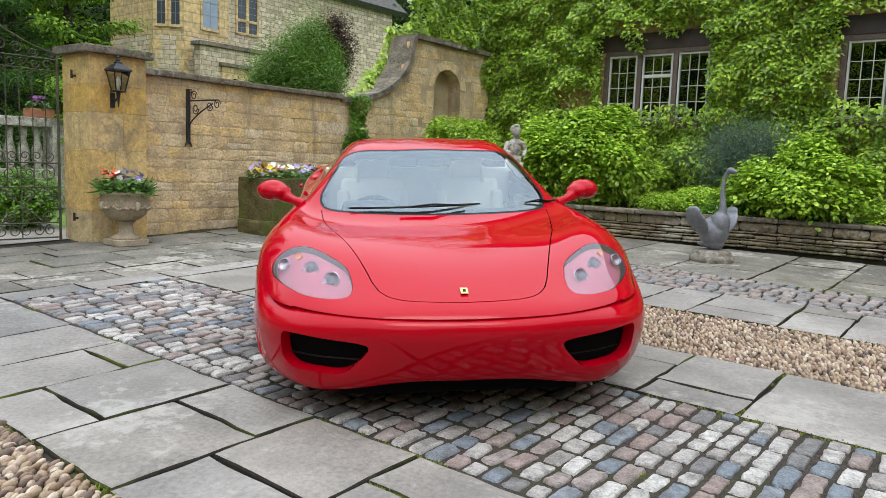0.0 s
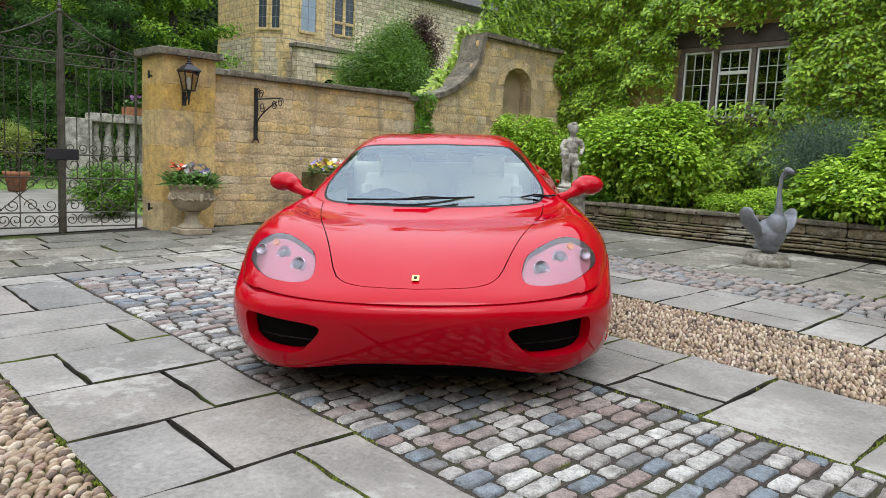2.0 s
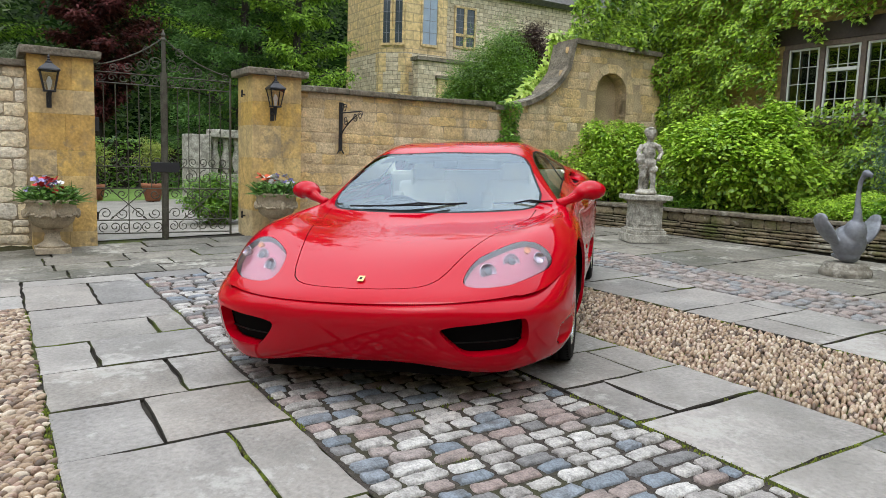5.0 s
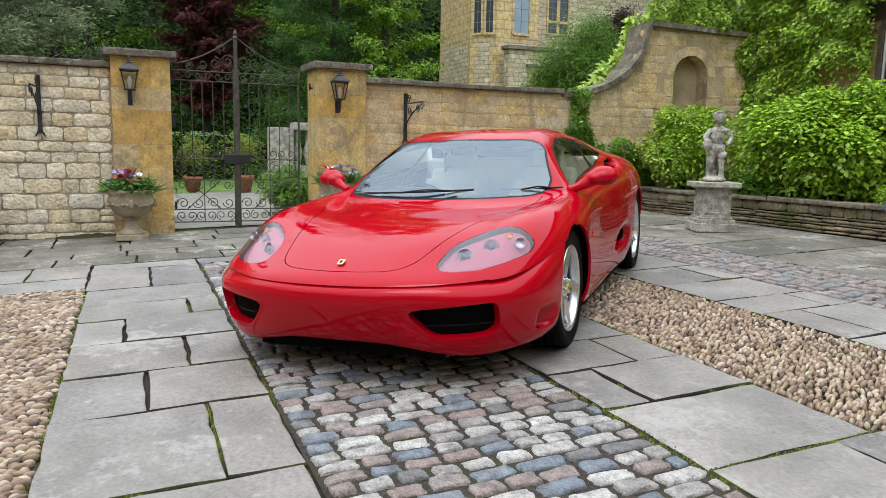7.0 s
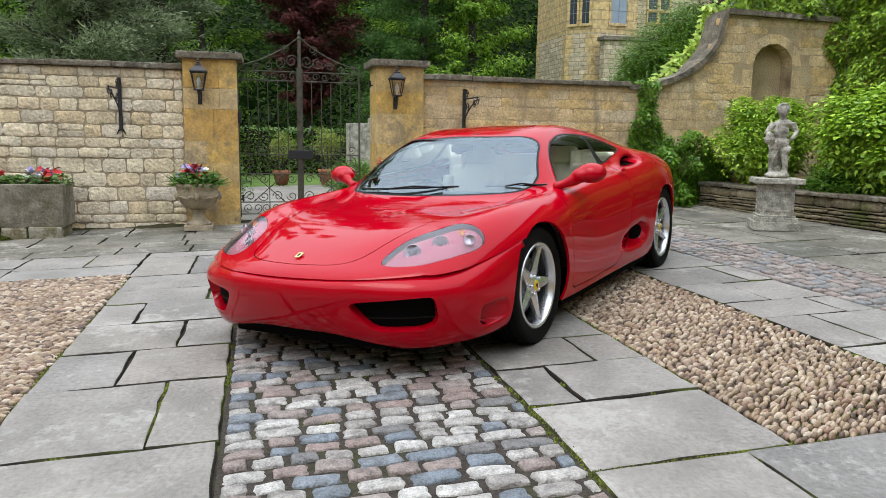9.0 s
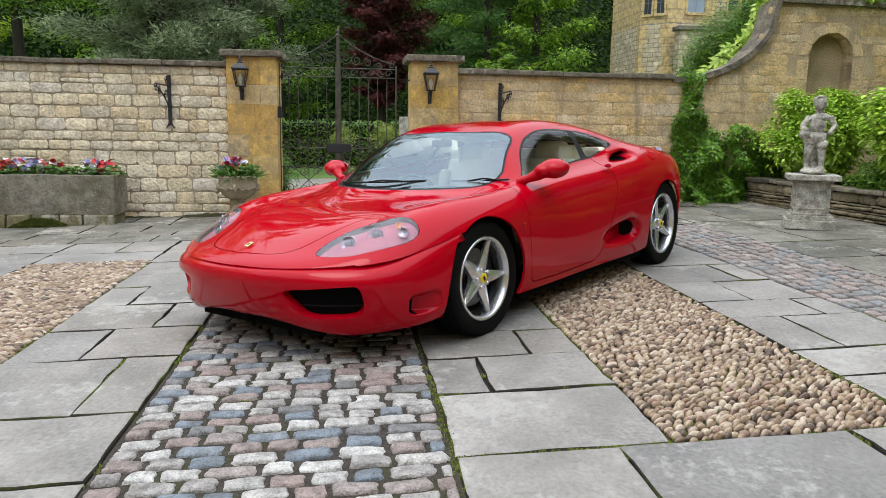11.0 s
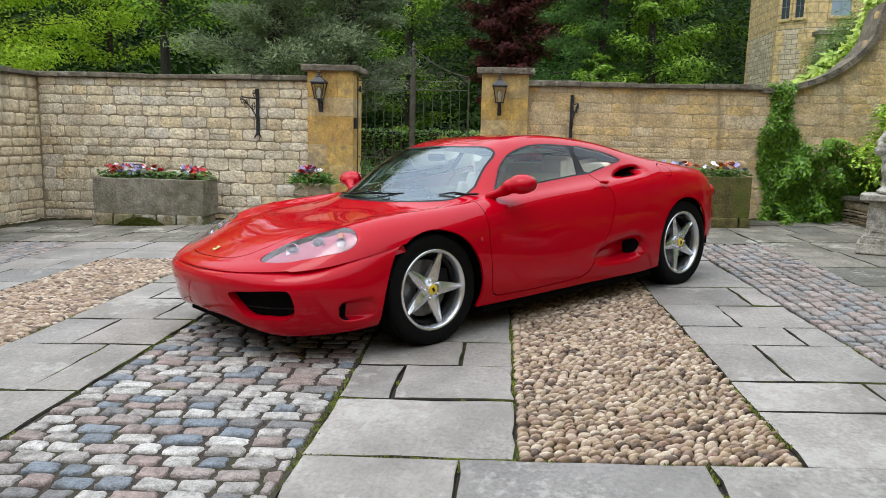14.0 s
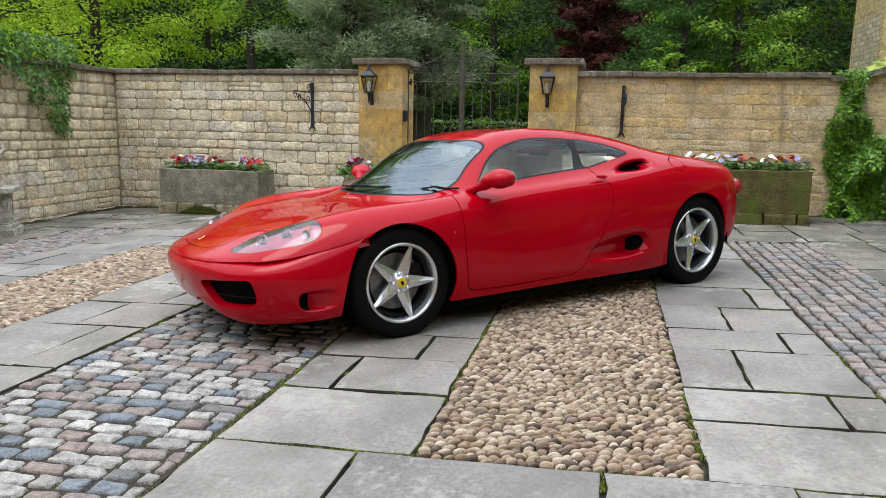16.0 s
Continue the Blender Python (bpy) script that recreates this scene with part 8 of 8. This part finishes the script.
def tree(name, x, y, h, r, n, size, mt, seed, label, base=2.0, trunk=.15, kind="tree", cone=False, boughs=26, droop=0.0):
    """A tapered trunk with limbs, and a crown of many small sprays round the limbs' ends."""
    rs = np.random.default_rng(seed)
    gz = ground_z(max(-40, x), y)
    root = thing(name, None, label, kind)
    n = int(n * 1.9)
    bm = bmesh.new()
    tube(bm, [(x, y, gz - .2), (x + rs.uniform(-.2, .2), y + rs.uniform(-.2, .2), gz + h * .5), (x, y, gz + h * .92)], [trunk, trunk * .65, .04], 9)
    ends = []
    for k in range(boughs):
        a = k * 2.4 + rs.uniform(-.3, .3)
        t = (k + .5) / boughs
        zz = gz + base + (h - base) * t
        reach = r * ((1 - t) * 1.0 + .12 if cone else math.sqrt(max(.05, 1 - (2 * t - .85) ** 2)) * rs.uniform(.6, 1.0))
        tip = Vector((x + reach * math.cos(a), y + reach * math.sin(a), zz + (0.1 - droop) * reach))
        start = Vector((x, y, zz - .25 * reach))
        tube(bm, [start, start.lerp(tip, .55) + Vector((0, 0, .1 * reach)), tip], [trunk * .28 * (1 - .6 * t), trunk * .16, .012], 5)
        ends.append((start, tip, reach))
    part("trunk", bm, BARK, root)
    k = rs.integers(0, boughs, n)
    A, B = np.array([e[0] for e in ends])[k], np.array([e[1] for e in ends])[k]
    R = np.array([e[2] for e in ends])[k][:, None]
    t = rs.uniform(.08, 1.08, (n, 1)) ** .8
    off = rs.normal(0, 1, (n, 3)) * (.30, .30, .13)
    p = A + (B - A) * t + off * R * .46
    d = (B - A) * .5 + off * R + (0, 0, .1 - droop)
    d /= np.maximum(np.linalg.norm(d, axis=1, keepdims=True), 1e-6)
    if mt in (NEEDLES, CONIFER):
        leaves("crown", p, d, size * .7, mt, rs, .5, parent=root, shape=(NEEDLE_V, BLADE_F))
    else:
        leaves("crown", p, d, size * .68, mt, rs, .5, parent=root, form=(SPRAY_V, SPRAY_F))
    return root


tree("beech_tree", -20, 8.2, 13, 2.3, 14000, .20, WOODS, 101, "tall green beech behind the court", .6)
tree("beech_tree", -29, 19.5, 17, 5.0, 6000, .25, WOODS, 102, "tall dark green beech beside the house wing", .8)
tree("beech_tree", -17.0, 8.4, 7.5, 1.6, 8000, .16, WOODS, 103, "green beech with layered sprays over the wall", .8, droop=.15)
tree("beech_tree", -27, .7, 16, 2.6, 8000, .24, WOODS, 104, "tall beech in the woods", 1.0)
tree("beech_tree", -25, -4.5, 15, 4.0, 7000, .26, WOODS, 105, "dark beech in the woods with bare lower trunk", 3.0)
tree("copper_beech", -26, 4.6, 15, 2.1, 30000, .24, COPPER_LEAF, 106, "dark copper beech with purple leaves", 2.0, boughs=80)
tree("cypress_tree", -25, 8.2, 15, 2.0, 24000, .20, CONIFER, 107, "tall dense dark green cypress behind the gate", .1, cone=True, boughs=60, droop=.3)
tree("cypress_tree", -18.0, 7.0, 9.5, 1.9, 30000, .15, CONIFER, 118, "dark green cypress behind the court wall", .1, cone=True, boughs=50, droop=.3)
tree("pine_tree", -14.2, -.7, 7.0, 2.0, 42000, .15, NEEDLES, 108, "grey-green pine hanging over the wall", 1.7, trunk=.3, boughs=34, droop=.15)
tree("pine_tree", -17.0, .3, 9.5, 2.0, 38000, .17, NEEDLES, 109, "grey-green pine behind the gate pillar", 1.8, trunk=.32, boughs=36, droop=.15)
tree("beech_tree", -17, -4.6, 11, 3.0, 5000, .19, WOODS, 110, "thin dark tree with bare trunks behind the wall", 4.2, trunk=.16)
tree("lime_tree", -17, -9.6, 11, 3.0, 11000, .19, WOODS_LIGHT, 119, "light lime tree with bright new leaves", 2.0, trunk=.2)
tree("lime_tree", -13, -10.5, 9, 3.4, 9000, .18, WOODS_LIGHT, 111, "light lime tree with bright new leaves", 1.5, trunk=.18)
tree("lime_tree", -20, -12.5, 13, 4.5, 8000, .24, WOODS_LIGHT, 112, "light lime tree among the woods", 2.2, trunk=.25)
tree("lime_tree", -24, -10, 15, 3.6, 8000, .24, WOODS_LIGHT, 113, "tall lime tree behind the others", 4.0)
tree("beech_tree", -11.6, 6.3, 2.7, .9, 3500, .10, WOODS, 114, "young bright beech leaning over the wall", .8, trunk=.1)
tree("beech_tree", -29, 10.5, 18, 4.5, 9000, .30, WOODS, 115, "tall beech in the woods", 1.0)
tree("beech_tree", -30, 26, 17, 6, 5000, .32, WOODS, 116, "tall beech behind the house wing", 1.0)
tree("beech_tree", -6, -9, 10, 4, 6000, .24, WOODS_LIGHT, 117, "lime-green beech beyond the court wall", 1.5)

# far woods close the view; forest shade is put into their near-black leaves
rs = np.random.default_rng(120)
n = 110000
heads = 4200
k = rs.integers(0, heads, n)
a = rs.uniform(1.75, 4.35, heads)[k] + rs.normal(0, .028, n)
rr = rs.uniform(30, 44, heads)[k] + rs.normal(0, .8, n)
hz = (rs.uniform(0, 1, heads)[k]) ** .8 * (17 + 5 * np.sin(a * 9)) + rs.normal(0, .22, n)
p = np.stack([rr * np.cos(a), 4 + rr * np.sin(a), hz], -1)
far = leaves("far_woods", p, np.stack([-np.cos(a), -np.sin(a), np.full(n, .3)], -1), .40, WOODS_SHADED, rs, .5, kind="stuff", form=(SPRAY_V, SPRAY_F))
tagged(far, "distant woodland behind the garden, forest shade put into its leaf colour", "woods", kind="stuff")

# bushes and pots seen through the gate
bush("clipped_bush", (-14.0, 12.45, 2.4), (1.45, 1.45, 2.35), 26000, .095, HEDGE, 121, "large clipped green bush behind the wall", lumps=130)
bush("plum_shrub", (-14.6, 13.9, 3.9), (.9, .9, 1.2), 6000, .09, PLUM_LEAF, 127, "dark plum-leaved shrub above the clipped bush", lumps=50)
hb = bmesh.new()
box(hb, -20.6, -3.0, -.4, -19.6, 8.0, 1.5)
hedge = thing("hedge", None, "clipped green hedge across the garden", "hedge")
part("hedge_body", hb, SOIL, hedge)
rs = np.random.default_rng(122)
n = 14000
p = np.stack([rs.uniform(-20.7, -19.5, n), rs.uniform(-3.1, 8.1, n), rs.uniform(-.1, 1.6, n)], -1)
p[: n * 2 // 3, 0] = -19.56 + rs.uniform(-.05, .06, n * 2 // 3)
leaves("leaves", p, np.tile((1.0, 0, .4), (n, 1)), .085, HEDGE, rs, .7, parent=hedge)
bush("garden_shrub", (-9.4, 4.25, .52), (.42, .50, .45), 2200, .08, IVY_MID, 123, "leafy shrub inside the gate")
bush("garden_shrub", (-9.2, 2.2, .55), (.45, .35, .6), 1500, .08, IVY_DARK, 124, "dark shrub with pale flowers inside the gate")
for x, y, s in ((-14.6, 3.19, 1.15), (-14.0, 4.17, 1.25)):
    bm = bmesh.new()
    lathe(bm, [(.11 * s, 0), (.16 * s, .22 * s), (.175 * s, .23 * s), (.175 * s, .28 * s), (.15 * s, .28 * s), (.14 * s, .24 * s), (.02, .23 * s)], 24)
    pot = part("plant_pot", bm, TERRACOTTA, smooth=True)
    pot.matrix_world = stand(x, y)
    tagged(pot, "terracotta pot in the garden beyond the gate", "pot", "garden pots")
    bush("potted_acer", (x, y, ground_z(x, y) + .28 * s + .42 * s), (.30 * s, .30 * s, .34 * s), 700, .065, ACER, 130 + int(s * 10), "yellow-green potted acer in the garden", "plant", lumps=14, stems=3)
# balustrade and stone block behind the gate
bal = thing("balustrade", pose(-12.0, 4.36, ground_z(-12, 4.5)), "weathered grey stone balustrade in the garden", "balustrade")
for nm, q in (("end_block", (-.2, 0, 0, .2, .42, 1.32)), ("top_rail", (-.16, .42, 1.28, .16, 1.7, 1.42)), ("bottom_rail", (-.16, .42, 0, .16, 1.7, .62)), ("end_block", (-.2, 1.3, 0, .2, 1.7, 1.32))):
    bm = bmesh.new()
    box(bm, *q, .012)
    part(nm, bm, GREYSTONE, bal)
for k in range(4):
    bm = bmesh.new()
    lathe(bm, [(.07, .62), (.05, .68), (.085, .80), (.09, .88), (.045, 1.08), (.06, 1.2), (.07, 1.28)], 14, pose(0, .53 + .2 * k, 0))
    part("baluster", bm, GREYSTONE, bal, smooth=True)
bm = bmesh.new()
box(bm, -.15, 1.0, 1.42, .15, 1.35, 1.56, .01)
ob = part("flower_box", bm, TERRACOTTA)
ob.matrix_world = bal.matrix_world.copy()
tagged(ob, "red box of purple flowers on the balustrade", "planter")
pf = thing("balustrade_flowers", bal.matrix_world.copy(), "purple flowers in the red box", "flowers")
flowers(pf, 30, 0, 1.17, .15, .18, 1.56, 140, (PURPLE_PETAL, PURPLE_PETAL), 0, .04, .14)
# gravel walk and lawn beyond the gate
bm = bmesh.new()
q = [bm.verts.new((x, y, ground_z(x, y) - .012)) for x, y in ((-8.1, 2.2), (-8.1, 4.5), (-14.4, 5.2), (-14.4, 1.4))]
bm.faces.new(q)
tagged(part("garden_path", bm, GRAVEL), "pale gravel path beyond the gate", "path", kind="structure")
# a backdrop added behind the woods, forest shade put into its near-black colour
v, f = [], []
for k in range(49):
    a = 1.5 + 3.1 * k / 48
    for r_, h in ((47, -1), (49, 9 + 2 * math.sin(k * 1.7)), (56, 16 + 2.5 * math.sin(k * 2.3))):
        v.append((r_ * math.cos(a), 4 + r_ * math.sin(a), h))
for k in range(48):
    for j in range(2):
        f.append((k * 3 + j, (k + 1) * 3 + j, (k + 1) * 3 + j + 1, k * 3 + j + 1))
tagged(from_arrays("backdrop", v, f, BACKWOODS, None, True), "added backdrop behind the woods, forest shade put into its colour", "backdrop", kind="structure")
